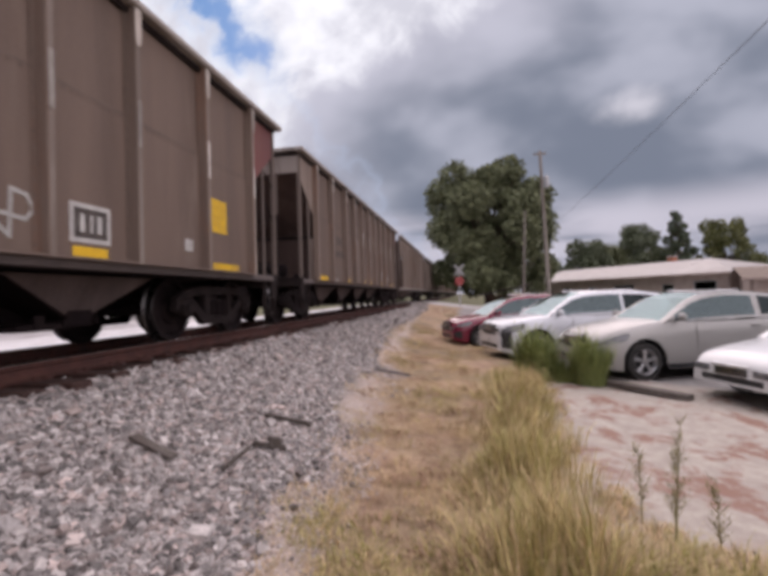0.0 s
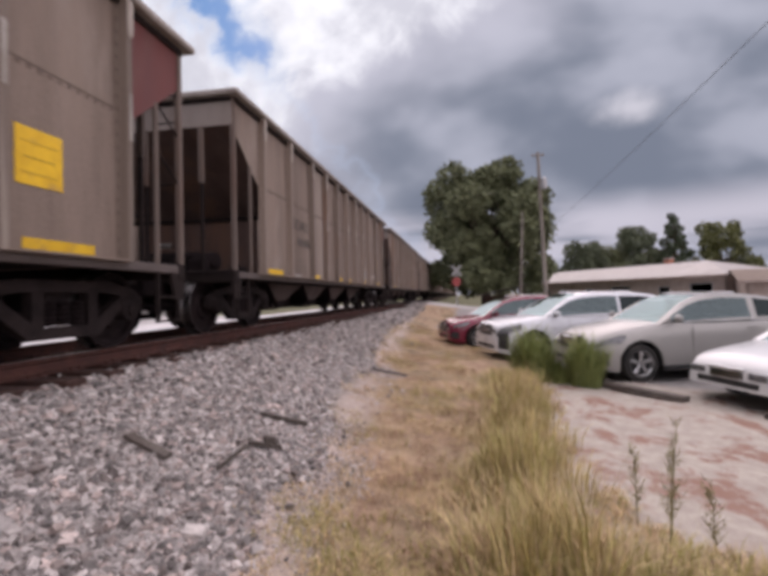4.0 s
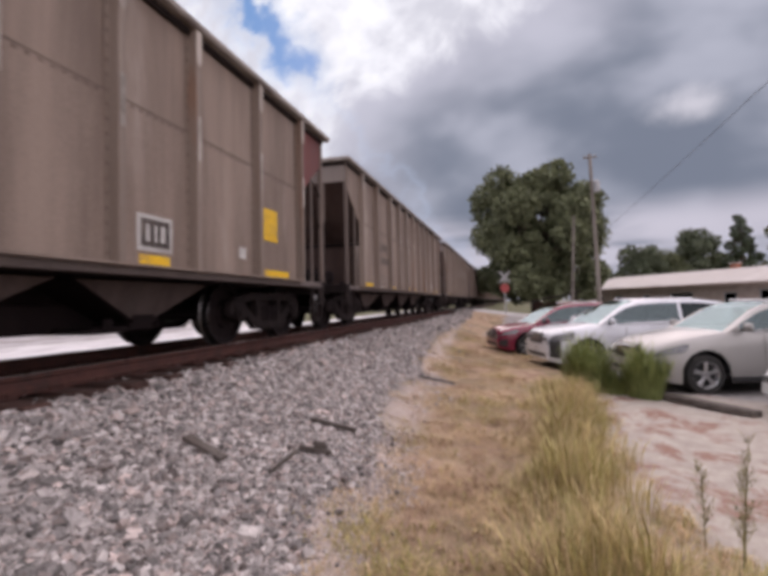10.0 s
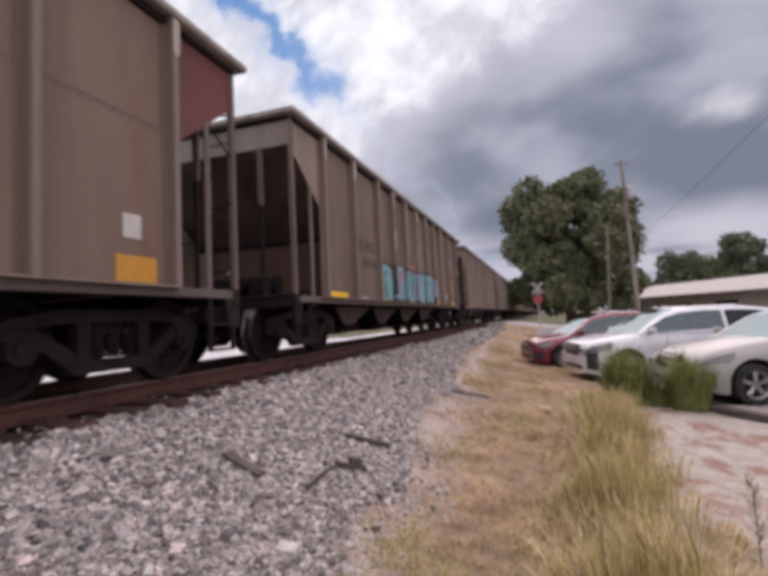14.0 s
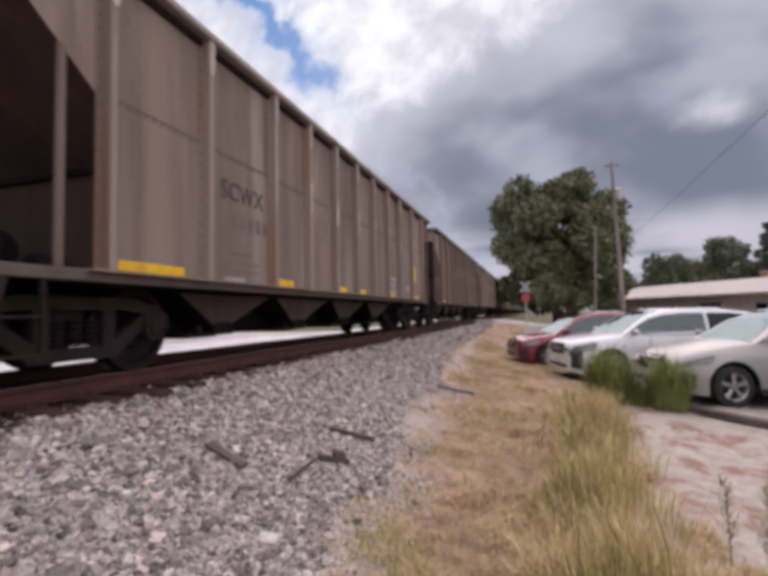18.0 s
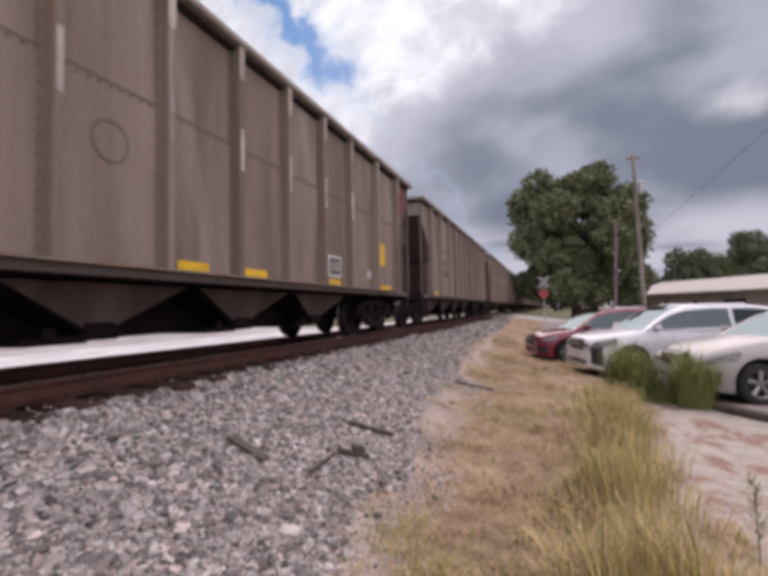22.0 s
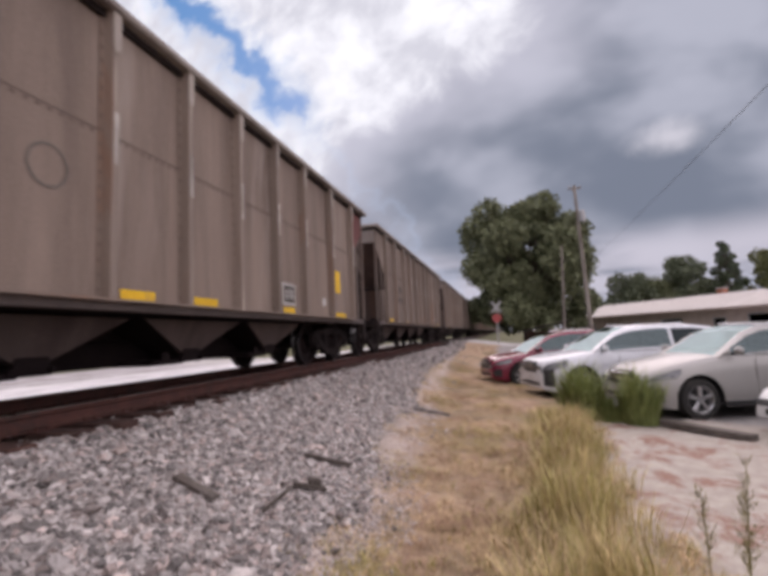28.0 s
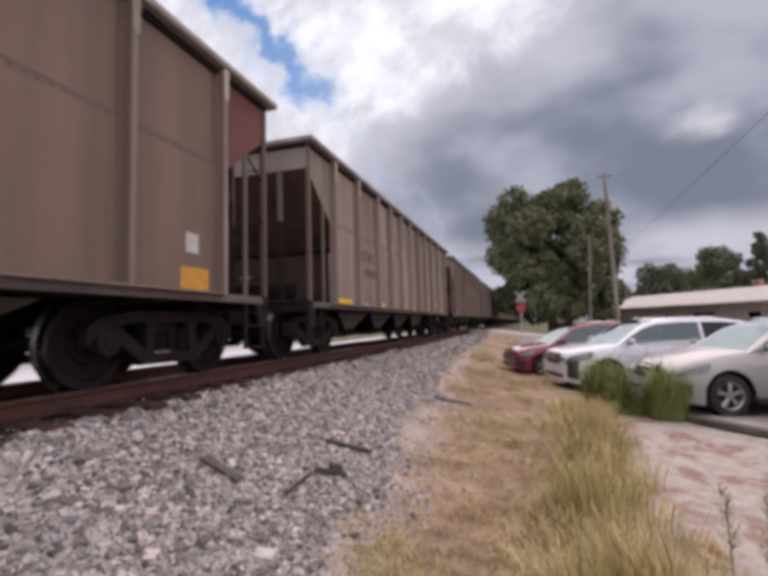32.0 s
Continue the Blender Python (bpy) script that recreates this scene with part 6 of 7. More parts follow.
def blades(name, label, mat, spots, seed):
    """Grass: each blade a bent strip; spots: (x, y, length, lean)."""
    rng = np.random.default_rng(seed)
    n = len(spots)
    sp = np.array(spots)
    base = np.column_stack([sp[:, 0], sp[:, 1], [height(x, y) - 0.01 for x, y in sp[:, :2]]])
    a = rng.uniform(0, 6.283, n)
    way = np.column_stack([np.cos(a), np.sin(a), np.zeros(n)])
    wide = np.column_stack([-np.sin(a), np.cos(a), np.zeros(n)])
    ln, lean = sp[:, 2:3], sp[:, 3:4]
    w = 0.0018 + 0.0026 * rng.random((n, 1))
    up = np.array((0, 0, 1.0))
    mid = base + up * ln * 0.55 * np.cos(lean * 0.6) + way * ln * 0.55 * np.sin(lean * 0.6)
    tip = mid + up * ln * 0.45 * np.cos(lean * 1.5) + way * ln * 0.45 * np.sin(lean * 1.5)
    verts = np.stack([base - wide * w, base + wide * w, mid + wide * w * 0.8, mid - wide * w * 0.8, tip], 1).reshape(-1, 3)
    faces = []
    for i in range(n):
        k = 5 * i
        faces += [(k, k + 1, k + 2, k + 3), (k + 3, k + 2, k + 4)]
    return bulk(name, verts.tolist(), faces, mat, label, "grass")


def make_grass():
    rng = np.random.default_rng(9)
    dry, dead, green, gold = [], [], [], []

    def right_edge(y):
        return float(np.interp(y, (0, 2.6, 3.4, 4.0, 5.7, 8.6, 12, 16, 30), (3.4, 2.7, 1.7, 0.85, 0.85, 1.35, 0.9, 0.1, -0.6)))

    for _ in range(420000):
        y = 0.7 + 20 * rng.random() ** 1.9
        x = rng.uniform(-3.0, 3.4)
        if not -1.9 - 0.085 * y < x < right_edge(y) + 0.5:
            continue
        lo = bank_edge(x, y) - 0.22 + 0.6 * rng.random() ** 2
        hi = right_edge(y) + 0.6 * noise.noise((x * 2, y * 1.6, 2.0)) + 0.35 * noise.noise((x * 6, y * 5, 4.0))
        if not lo < x < hi:
            continue
        tuft = noise.noise((x * 5.5, y * 4.5, 31.0))
        thick = noise.noise((x * 1.7, y * 1.3, 5.0))
        mid = 0.20 + 0.085 * y + 0.25 * noise.noise((1.0, y * 0.9, 14.0))
        patchy = 0.72 + 0.75 * noise.noise((x * 1.6, y * 1.3, 77.0))
        band = patchy * math.exp(-((x - mid) / 0.56) ** 2) * smooth01((y - 1.6) / 1.2) * smooth01((11.5 - y) / 3.0)
        near = smooth01((3.9 - y) / 1.0) * smooth01((x + 0.35) / 0.5)
        if rng.random() > 0.46 + 0.8 * thick + 0.6 * tuft + 0.6 * max(band, near):
            continue
        t = noise.noise((x * 0.8, y * 0.8, 21.0))
        grow = 0.65 + 0.8 * max(tuft + 0.25, 0)
        ln = grow * (rng.uniform(0.05, 0.12) + 0.06 * max(t, 0) + band * (0.08 + 0.60 * rng.random() ** 1.4) + near * rng.uniform(0.0, 0.24))
        lean = rng.uniform(0.5, 1.6) * (1.0 - 0.70 * max(band, 0.6 * near))
        if rng.random() < 0.07 + 0.52 * max(band * (0.75 + 0.6 * tuft), near * 0.9) + 0.7 * max(t, 0):
            (gold if rng.random() < 0.24 + 0.16 * band else green).append((x, y, ln * rng.uniform(0.95, 1.15), lean))
        else:
            (dead if noise.noise((x * 1.4, y * 1.0, 52.0)) + 0.35 * tuft > 0.12 else dry).append((x, y, ln * 0.95, lean + (0.3 if band < 0.3 else 0)))
    blades("dry_grass", "sun-bleached dry straw-coloured grass", M["straw"], dry, 1)
    blades("dead_grass", "matted brown dead grass", M["thatch"], dead, 3)
    blades("seeding_grass", "tall pale-gold seeding grass in tufts", M["gold"], gold, 4)
    blades("green_grass", "olive-green rough grass in tufts", M["olive"], green, 2)


make_grass()


def weed_clump(at, h, w, n, seed, label, mat="weed"):
    """A fountain of long arching leaves and thin stems from one crowded root."""
    rng = np.random.default_rng(seed)
    verts, faces = [], []
    for _ in range(n):
        a, q = rng.uniform(0, 6.283), 0.34 * w * math.sqrt(rng.random())
        o = Vector((q * math.cos(a), q * math.sin(a), -0.02))
        b = a + rng.normal() * 0.8
        out = Vector((math.cos(b), math.sin(b), 0))
        ln = h * rng.uniform(0.35, 1.08) * (1.0 - 0.45 * q / (0.34 * w) + 0.12 * math.sin(3 * a + seed))
        lean = rng.uniform(0.02, 0.30) + 0.30 * q / (0.34 * w)
        s = Vector((-out.y, out.x, 0)) * rng.uniform(0.002, 0.005) * (1.9 if mat == "weed" else 1.0)
        up = Vector((0, 0, 1))
        p1 = o + up * ln * 0.5 + out * ln * 0.5 * lean * 0.5
        p2 = p1 + up * ln * 0.32 + out * ln * 0.32 * lean * 1.4
        p3 = p2 + up * ln * rng.uniform(-0.06, 0.16) + out * ln * rng.uniform(0.04, 0.22)
        k = len(verts)
        verts += [tuple(v) for v in (o - s * 0.6, o + s * 0.6, p1 + s, p1 - s, p2 + s * 0.8, p2 - s * 0.8, p3)]
        faces += [(k, k + 1, k + 2, k + 3), (k + 3, k + 2, k + 4, k + 5), (k + 5, k + 4, k + 6)]
    c = thing("weed_clump", label, "weed", pose(*at, height(*at)))
    me = bpy.data.meshes.new("leaves")
    me.from_pydata(verts, [], faces)
    me.materials.append(M[mat])
    ob = new("leaves", me)
    ob.parent = c
    ob["kind"] = "stuff"
    return c


weed_clump((1.30, 9.85), 1.34, 0.95, 1500, 1, "dense green weed clump growing before the white car")
weed_clump((2.22, 9.45), 1.22, 0.80, 1300, 2, "dense green weed clump at the end of the wheel stop")
weed_clump((1.80, 9.75), 0.62, 0.8, 700, 3, "low green weeds between the clumps")
for k, (x, y, h, w, n, mat) in enumerate(((0.75, 8.9, 0.55, 1.6, 380, "olive"), (0.95, 8.5, 0.6, 1.5, 260, "gold"), (0.55, 7.6, 0.62, 1.5, 360, "gold"), (0.75, 7.0, 0.6, 1.4, 320, "olive"), (0.62, 6.0, 0.66, 1.2, 300, "olive"),
                                          (0.8, 5.6, 0.5, 1.3, 260, "gold"), (0.5, 4.8, 0.6, 1.1, 300, "olive"), (0.75, 4.4, 0.5, 1.2, 240, "gold"))):
    weed_clump((x, y), h, w, n, 10 + k, "thin olive grass tuft in the verge" if mat == "olive" else "thin pale-gold seeding grass tuft in the verge", mat)


def tall_weed(at, h, seed, label):
    """One upright stalk with side twigs and narrow leaves."""
    rng = np.random.default_rng(seed)
    c = thing("tall_weed", label, "weed", pose(*at, height(*at), rng.uniform(-4, 4), rng.uniform(-4, 4), 0))
    part("stalk", rod(bmesh.new(), (0, 0, -0.03), (0.01, 0, h), 0.006, 0.002, 6), M["stalk"], c)
    verts, faces = [], []
    bm = bmesh.new()
    for i in range(44):
        z = h * rng.uniform(0.12, 1.0)
        a = rng.uniform(0, 6.283)
        ln = 0.11 * (1.15 - z / h) + 0.03
        d = Vector((math.cos(a) * 0.7, math.sin(a) * 0.7, 0.9)).normalized()
        if i % 2 == 0:
            rod(bm, (0, 0, z), Vector((0, 0, z)) + d * ln, 0.0022, 0.001, 4)
        for u in (0.3, 0.6, 1.0):
            o = Vector((0, 0, z)) + d * ln * u
            s = Vector((-d.y, d.x, 0)).normalized() * 0.005
            e = o + (d + Vector((rng.normal() * 0.5, rng.normal() * 0.5, 0.2))).normalized() * 0.04
            k = len(verts)
            verts += [tuple(o - s * 0.3), tuple((o + e) / 2 + s), tuple(e), tuple((o + e) / 2 - s)]
            faces.append((k, k + 1, k + 2, k + 3))
    tw = part("twig", bm, M["stalk"], c)
    tw["kind"] = "stuff"
    me = bpy.data.meshes.new("leaves")
    me.from_pydata(verts, [], faces)
    me.materials.append(M["stalk"])
    ob = new("leaves", me)
    ob.parent = c
    ob["kind"] = "stuff"


tall_weed((1.34, 3.55), 0.86, 1, "tall branching green weed at the lot edge")
tall_weed((1.22, 3.80), 0.55, 2, "shorter weed stalk at the lot edge")
tall_weed((1.58, 3.45), 0.50, 3, "leafy weed stalk by the sand")
tall_weed((1.38, 3.62), 0.60, 4, "thin weed stalk beside the tall one")

# ---- paint on the cars: reporting marks and graffiti ----
def spray(name, col, dirt=(0.2, 0.17, 0.15)):
    return surface(name, tuple(c * 0.8 for c in col), col, 2.5, 0.6, 0.0, 0.0, 60.0, dirt, 1.6, False, 0.06)


M["chalk"] = spray("dull_silver_spray", (0.36, 0.355, 0.345), (0.24, 0.21, 0.185))
M["pale_chalk"] = spray("pale_silver_spray", (0.42, 0.415, 0.40), (0.3, 0.28, 0.26))
M["outline"] = spray("black_spray", (0.045, 0.035, 0.036), (0.09, 0.075, 0.07))
M["teal"] = spray("turquoise_spray", (0.14, 0.37, 0.39))
M["sky_blue"] = spray("pale_blue_spray", (0.22, 0.32, 0.44))
M["pink"] = spray("pink_spray", (0.52, 0.27, 0.25))
M["hot_pink"] = spray("rose_spray", (0.60, 0.14, 0.20))
M["cream_y"] = spray("cream_yellow_spray", (0.60, 0.55, 0.34))
M["lime"] = spray("pale_lime_spray", (0.48, 0.52, 0.34))
M["dusky_pink"] = spray("dusky_pink_spray", (0.40, 0.26, 0.225))
M["maroon"] = spray("maroon_spray", (0.10, 0.025, 0.035))
M["olive_s"] = spray("olive_black_spray", (0.048, 0.046, 0.046), (0.085, 0.075, 0.07))


def painted(name, pts, mat, parent, lift=0.0, label="", posts=True):
    """Paint in the shape of a polygon (along from the front corner, height) on the side sheet, carried over the posts that it crosses."""
    x = SIDE_X + 0.005 + lift
    ob = part(name, plate(bmesh.new(), [(x, HALF + a, z) for a, z in pts], 0.003, (1, 0, 0)), mat, parent, label)
    if posts:
        for y in POSTS:
            a = y - HALF
            zs = []
            for (a0, z0), (a1, z1) in zip(pts, pts[1:] + pts[:1]):
                if (a0 - a) * (a1 - a) < 0:
                    zs.append(z0 + (z1 - z0) * (a - a0) / (a1 - a0))
            zs.sort()
            for z0, z1 in zip(zs[::2], zs[1::2]):
                if z1 - z0 > 0.05:
                    part("paint_on_post", one_box(((SIDE_X + 0.02 + POST_X + 0.004) / 2 + lift / 2, y, (z0 + z1) / 2), (POST_X - SIDE_X - 0.016 + lift, 0.124 + 2 * lift, z1 - z0), 0.02), mat, ob)
    return ob


def blob(parent, a0, a1, z0, z1, seed, mats=("outline", "chalk"), label="rounded silver throw-up with a black outline"):
    """A rounded throw-up: a black outline, a silver fill and a few inner strokes."""
    rng = random.Random(seed)
    ca, cz, ra, rz = (a0 + a1) / 2, (z0 + z1) / 2, abs(a1 - a0) / 2, (z1 - z0) / 2
    ring = []
    for k in range(18):
        t = 2 * math.pi * k / 18
        lean = 0.75 * math.sin(t)
        ring.append((math.cos(t) * (1 - lean * 0.5) * rng.uniform(0.8, 1.14) - 0.25 * math.sin(t), math.sin(t) * rng.uniform(0.86, 1.1)))
    g = painted("graffiti", [(ca + ra * u, cz + rz * v) for u, v in ring], M[mats[0]], parent, 0.0, label, False)
    f = painted("fill", [(ca + ra * (0.90 * u + 0.04), cz + rz * 0.93 * v) for u, v in ring], M[mats[1]], g, 0.004, "", False)
    for k in range(2):
        u, v = rng.uniform(-0.4, 0.3), rng.uniform(-0.5, 0.4)
        painted("stroke", [(ca + ra * u, cz + rz * v), (ca + ra * (u + 0.5), cz + rz * (v + 0.12)), (ca + ra * (u + 0.5), cz + rz * (v + 0.2)), (ca + ra * u, cz + rz * (v + 0.1))], M["pale_chalk"], g, 0.008, "", False)


def letters_row(parent, a0, a1, z0, z1, n, fills, edge, seed, label, skew=0.15):
    """A row of n blocky letter-like shapes that cannot be read, over one ground colour, with slits and slashes cut into them."""
    rng = random.Random(seed)
    w, tall = (a1 - a0) / n, z1 - z0
    top = [(a0 + (a1 - a0) * u, z1 - 0.09 * rng.random() * (1 + u)) for u in [k / (2 * n) for k in range(2 * n + 1)]]
    g = painted("graffiti", [(a0, z0)] + top + [(a1, z0)], M[edge], parent, 0.0, label)
    for k in range(n):
        b, e = a0 + w * (k + 0.03), a0 + w * (k + 0.97)
        s = skew * w * rng.uniform(-0.6, 1)
        j = lambda v=0.06: rng.uniform(-v, v) * w
        hi = z1 - 0.07 - 0.09 * rng.random() * (1 + k / n)
        lo = z0 + 0.03 + 0.04 * rng.random()
        shape = [(b + j(), lo), (b + 0.5 * w + j(), lo - 0.01), (e + j(), lo + 0.02 * rng.random()), (e + s * 0.5 + j(), lo + 0.5 * tall), (e + s * 0.8 + j(), hi - 0.04), (b + 0.6 * w + s + j(), hi + 0.03), (b + s + j(), hi), (b + s * 0.5 + j(0.1), lo + 0.45 * tall)]
        f = painted("letter_shape", shape, M[fills[k % len(fills)]], g, 0.004)
        # a second tone over the upper part, then a slit from below and a slash above
        painted("shine", [(b + 0.1 * w + s * 0.6, lo + 0.55 * tall), (b + 0.42 * w + s * 0.6, lo + 0.60 * tall), (b + 0.40 * w + s, hi - 0.03), (b + 0.08 * w + s, hi - 0.05)], M[fills[(k + 1) % len(fills)]], g, 0.007, "", False)
        c = b + w * rng.uniform(0.36, 0.6)
        painted("slit", [(c - 0.05 * w, lo), (c + 0.07 * w, lo), (c + 0.05 * w + s * 0.4, lo + tall * rng.uniform(0.3, 0.48)), (c - 0.04 * w + s * 0.4, lo + tall * 0.36)], M[edge], g, 0.009, "", False)
        c, z = b + w * rng.uniform(0.35, 0.6) + s * 0.7, lo + tall * rng.uniform(0.56, 0.66)
        painted("slash", [(c - 0.14 * w, z - 0.05), (c - 0.04 * w, z - 0.07), (c + 0.16 * w, z + 0.09), (c + 0.05 * w, z + 0.12)], M[edge], g, 0.009, "", False)
    return g


def scrawl(parent, pts, w=0.035):
    """A tag in one running pale line."""
    g = None
    for (a0, z0), (a1, z1) in zip(pts, pts[1:]):
        d = Vector((a1 - a0, z1 - z0)).normalized() * w / 2
        quad = [(a0 - d.x - d.y, z0 - d.y + d.x), (a0 - d.x + d.y, z0 - d.y - d.x), (a1 + d.x + d.y, z1 + d.y - d.x), (a1 + d.x - d.y, z1 + d.y + d.x)]
        ob = painted("graffiti" if g is None else "stroke", quad, M["pale_chalk"], parent if g is None else g, 0.001 * (len(pts) % 3), "pale sprayed tag in one line" if g is None else "", False)
        g = g or ob


def capsule(p, q, w):
    """The outline of one straight stroke with round ends."""
    d = Vector(q) - Vector(p)
    turn = math.atan2(d.y, d.x)
    out = []
    for end, base in ((Vector(q), -math.pi / 2), (Vector(p), math.pi / 2)):
        for k in range(6):
            t = turn + base + math.pi * k / 5
            out.append((end.x + w / 2 * math.cos(t), end.y + w / 2 * math.sin(t)))
    return out


def brush(parent, lines, w, mat, lift, name="stroke"):
    """Sprayed lines of one width: each a run of points (along from the front corner, height)."""
    n = 0
    for line in lines:
        for p, q in zip(line, line[1:]):
            painted(name, capsule(p, q, w), M[mat], parent, lift + 0.0003 * (n % 4))
            n += 1


def ring(a, z, ra, rz, n=9):
    return [(a + ra * math.cos(2 * math.pi * k / n), z + rz * math.sin(2 * math.pi * k / n)) for k in range(n + 1)]


def piece(parent, label, lines, w, fill, edge, halo=None, rim=0.09):
    """A graffiti piece in fat strokes: a halo, an edge, the fill."""
    first = lines[0]
    g = painted("graffiti", capsule(first[0], first[1], w + rim), M[edge], parent, 0.002, label)
    if halo:
        brush(g, lines, w + 2 * rim, halo, 0.0, "halo")
    brush(g, lines, w + rim, edge, 0.003, "edge")
    brush(g, lines, w, fill, 0.006, "fill")
    return g


def dot(parent, a, z, r, mat):
    painted("paint_dot", [(a + r * math.cos(2 * math.pi * k / 12), z + r * math.sin(2 * math.pi * k / 12)) for k in range(12)], mat, parent, 0.009, "", False)


def mark_cars():
    numbers = {-34: "09321", -15: "09581", -2: "09561", -12: "07708", -14: "09280", -8: "07948"}
    shifts = {-2: 0.2, -7: 0.3, -14: 0.3}
    for k, car in CARS.items():
        if k > 1:
            continue
        if k in OLD_CARS:
            for text, a, z in (("SC", -10.92, 2.29), ("WX", -10.16, 2.29), ("06", -10.94, 1.96)):
                lettering(text, 0.30, HALF + a, z, M["faint"], car, 0.95)
            for j in range(3):
                part("number_bar", one_box((SIDE_X + 0.006, HALF - 10.04 + 0.2 * j, 2.06), (0.003, 0.12, 0.18)), M["faint"], car)
            continue
        lettering("SCWX", 0.33, HALF - 11.85 + shifts.get(k, 0.22), 2.02, M["ink"], car, 0.92)
        if k in numbers:
            lettering(numbers[k], 0.31, HALF - 11.70 + shifts.get(k, 0.22), 1.66, M["ink"], car, 1.05)
        else:
            for j in range(5):
                part("number_bar", one_box((SIDE_X + 0.006, HALF - 11.55 + 0.17 * j + shifts.get(k, 0.22), 1.77), (0.003, 0.10, 0.18)), M["faint" if k % 3 == 0 else "ink"], car)
        if k in (-3, -7, -11, -13, -16, -21, -24, -26, -33):
            bm = bmesh.new()
            lathe(bm, [(SIDE_X + 0.004, 0.19), (SIDE_X + 0.008, 0.19), (SIDE_X + 0.008, 0.165), (SIDE_X + 0.004, 0.165)], 24)
            for v in bm.verts:
                v.co.y += HALF - 8.85
                v.co.z += 2.05
            bmesh.ops.delete(bm, geom=[f for f in bm.faces if len(f.verts) > 10], context="FACES")
            part("round_emblem", bm, M["faint"], car, "worn round emblem")
    letters_row(CARS[0], -10.25, -7.75, 0.99, 1.85, 4, ("chalk", "chalk"), "outline", 1, "dull silver block graffiti")
    scrawl(CARS[0], [(-5.75, 1.2), (-5.62, 1.5), (-5.5, 1.25), (-5.36, 1.22), (-5.24, 1.12), (-5.22, 1.5), (-5.08, 1.47), (-5.02, 1.36), (-5.1, 1.27), (-5.34, 1.3)])
    scrawl(CARS[-1], [(-5.84, 1.2), (-5.74, 1.55), (-5.66, 1.2), (-5.55, 1.5), (-5.48, 1.15), (-5.4, 1.45), (-5.3, 1.2), (-5.2, 1.42), (-5.1, 1.15), (-5.02, 1.38)])
    scrawl(CARS[-1], [(-5.7, 1.18), (-5.45, 1.1), (-5.2, 1.16)])
    scrawl(CARS[-27], [(-8.9, 1.35), (-8.82, 1.7), (-8.7, 1.4), (-8.62, 1.62), (-8.5, 1.82), (-8.3, 1.85), (-8.22, 1.74), (-8.45, 1.6), (-8.6, 1.5), (-8.4, 1.58), (-8.2, 1.5), (-8.24, 1.38), (-8.45, 1.34), (-8.6, 1.42)], 0.045)
    for a0, a1, z0, z1, s in ((-10.25, -9.45, 1.14, 1.82, 3), (-9.1, -8.4, 1.1, 1.72, 4), (-6.85, -6.1, 1.25, 1.86, 5),):
        blob(CARS[-1], a0, a1, z0, z1, s)
    for a0, a1, z0, z1, s in ((-10.25, -9.5, 1.18, 1.92, 7), (-9.1, -8.4, 1.12, 1.74, 8), (-6.9, -6.15, 1.32, 1.96, 9)):
        blob(CARS[-2], a0, a1, z0, z1, s)
    for a0, a1, z0, z1, s in ((-9.2, -8.5, 1.08, 1.68, 10), (-7.0, -6.24, 1.28, 1.94, 11), (-5.85, -5.05, 1.12, 1.8, 12)):
        blob(CARS[-3], a0, a1, z0, z1, s)
    for a0, a1, z0, z1, s in ((-10.4, -9.6, 1.12, 1.8, 13), (-9.26, -8.45, 1.05, 1.68, 14), (-6.95, -6.4, 1.33, 1.85, 15), (-5.9, -5.3, 1.37, 1.95, 16)):
        blob(CARS[-7], a0, a1, z0, z1, s)
    g = letters_row(CARS[-16], -10.35, -4.9, 0.99, 1.98, 6, ("teal", "sky_blue", "teal", "sky_blue"), "outline", 21, "large turquoise and pale blue graffiti with black shading", 0.3)
    for a, z, r, m in ((-8.73, 1.66, 0.13, "hot_pink"), (-7.55, 2.0, 0.09, "hot_pink"), (-5.35, 1.86, 0.08, "hot_pink"), (-6.5, 1.18, 0.08, "hot_pink")):
        dot(g, a, z, r, M[m])
    # the emblem of this car lies under the sprayed letters
    for o in list(CARS[-23].children):
        if o.name.startswith("logo_plate"):
            for c in list(o.children):
                bpy.data.objects.remove(c)
            bpy.data.objects.remove(o)
    part("pink_placard", one_box((SIDE_X + 0.028, -HALF + 0.52, SILL_Z + 0.06), (0.012, 0.34, 0.09)), M["hot_pink"], CARS[-15], "faded pink placard on the sill")
    cream = [[(-10.0, 1.82), (-9.82, 1.64), (-10.06, 1.12)], [(-9.82, 1.64), (-9.42, 1.64), (-9.4, 1.12)], [(-8.55, 1.82), (-9.0, 1.74), (-8.95, 1.5), (-8.5, 1.38), (-8.52, 1.14), (-9.02, 1.12)],
             [(-8.1, 1.78), (-8.0, 1.13), (-7.4, 1.13), (-7.3, 1.74)], [(-7.72, 1.72), (-7.7, 1.3)], [(-6.95, 1.13), (-6.95, 1.72), (-6.5, 1.66), (-6.55, 1.38), (-6.9, 1.36)], [(-6.5, 1.4), (-6.4, 1.14)], [(-5.86, 1.78), (-6.15, 1.42), (-5.62, 1.12)], [(-5.86, 1.78), (-5.7, 1.52), (-6.0, 1.3)]]
    g = piece(CARS[-17], "cream and pale green graffiti letters edged in maroon", cream, 0.36, "cream_y", "maroon", None, 0.08)
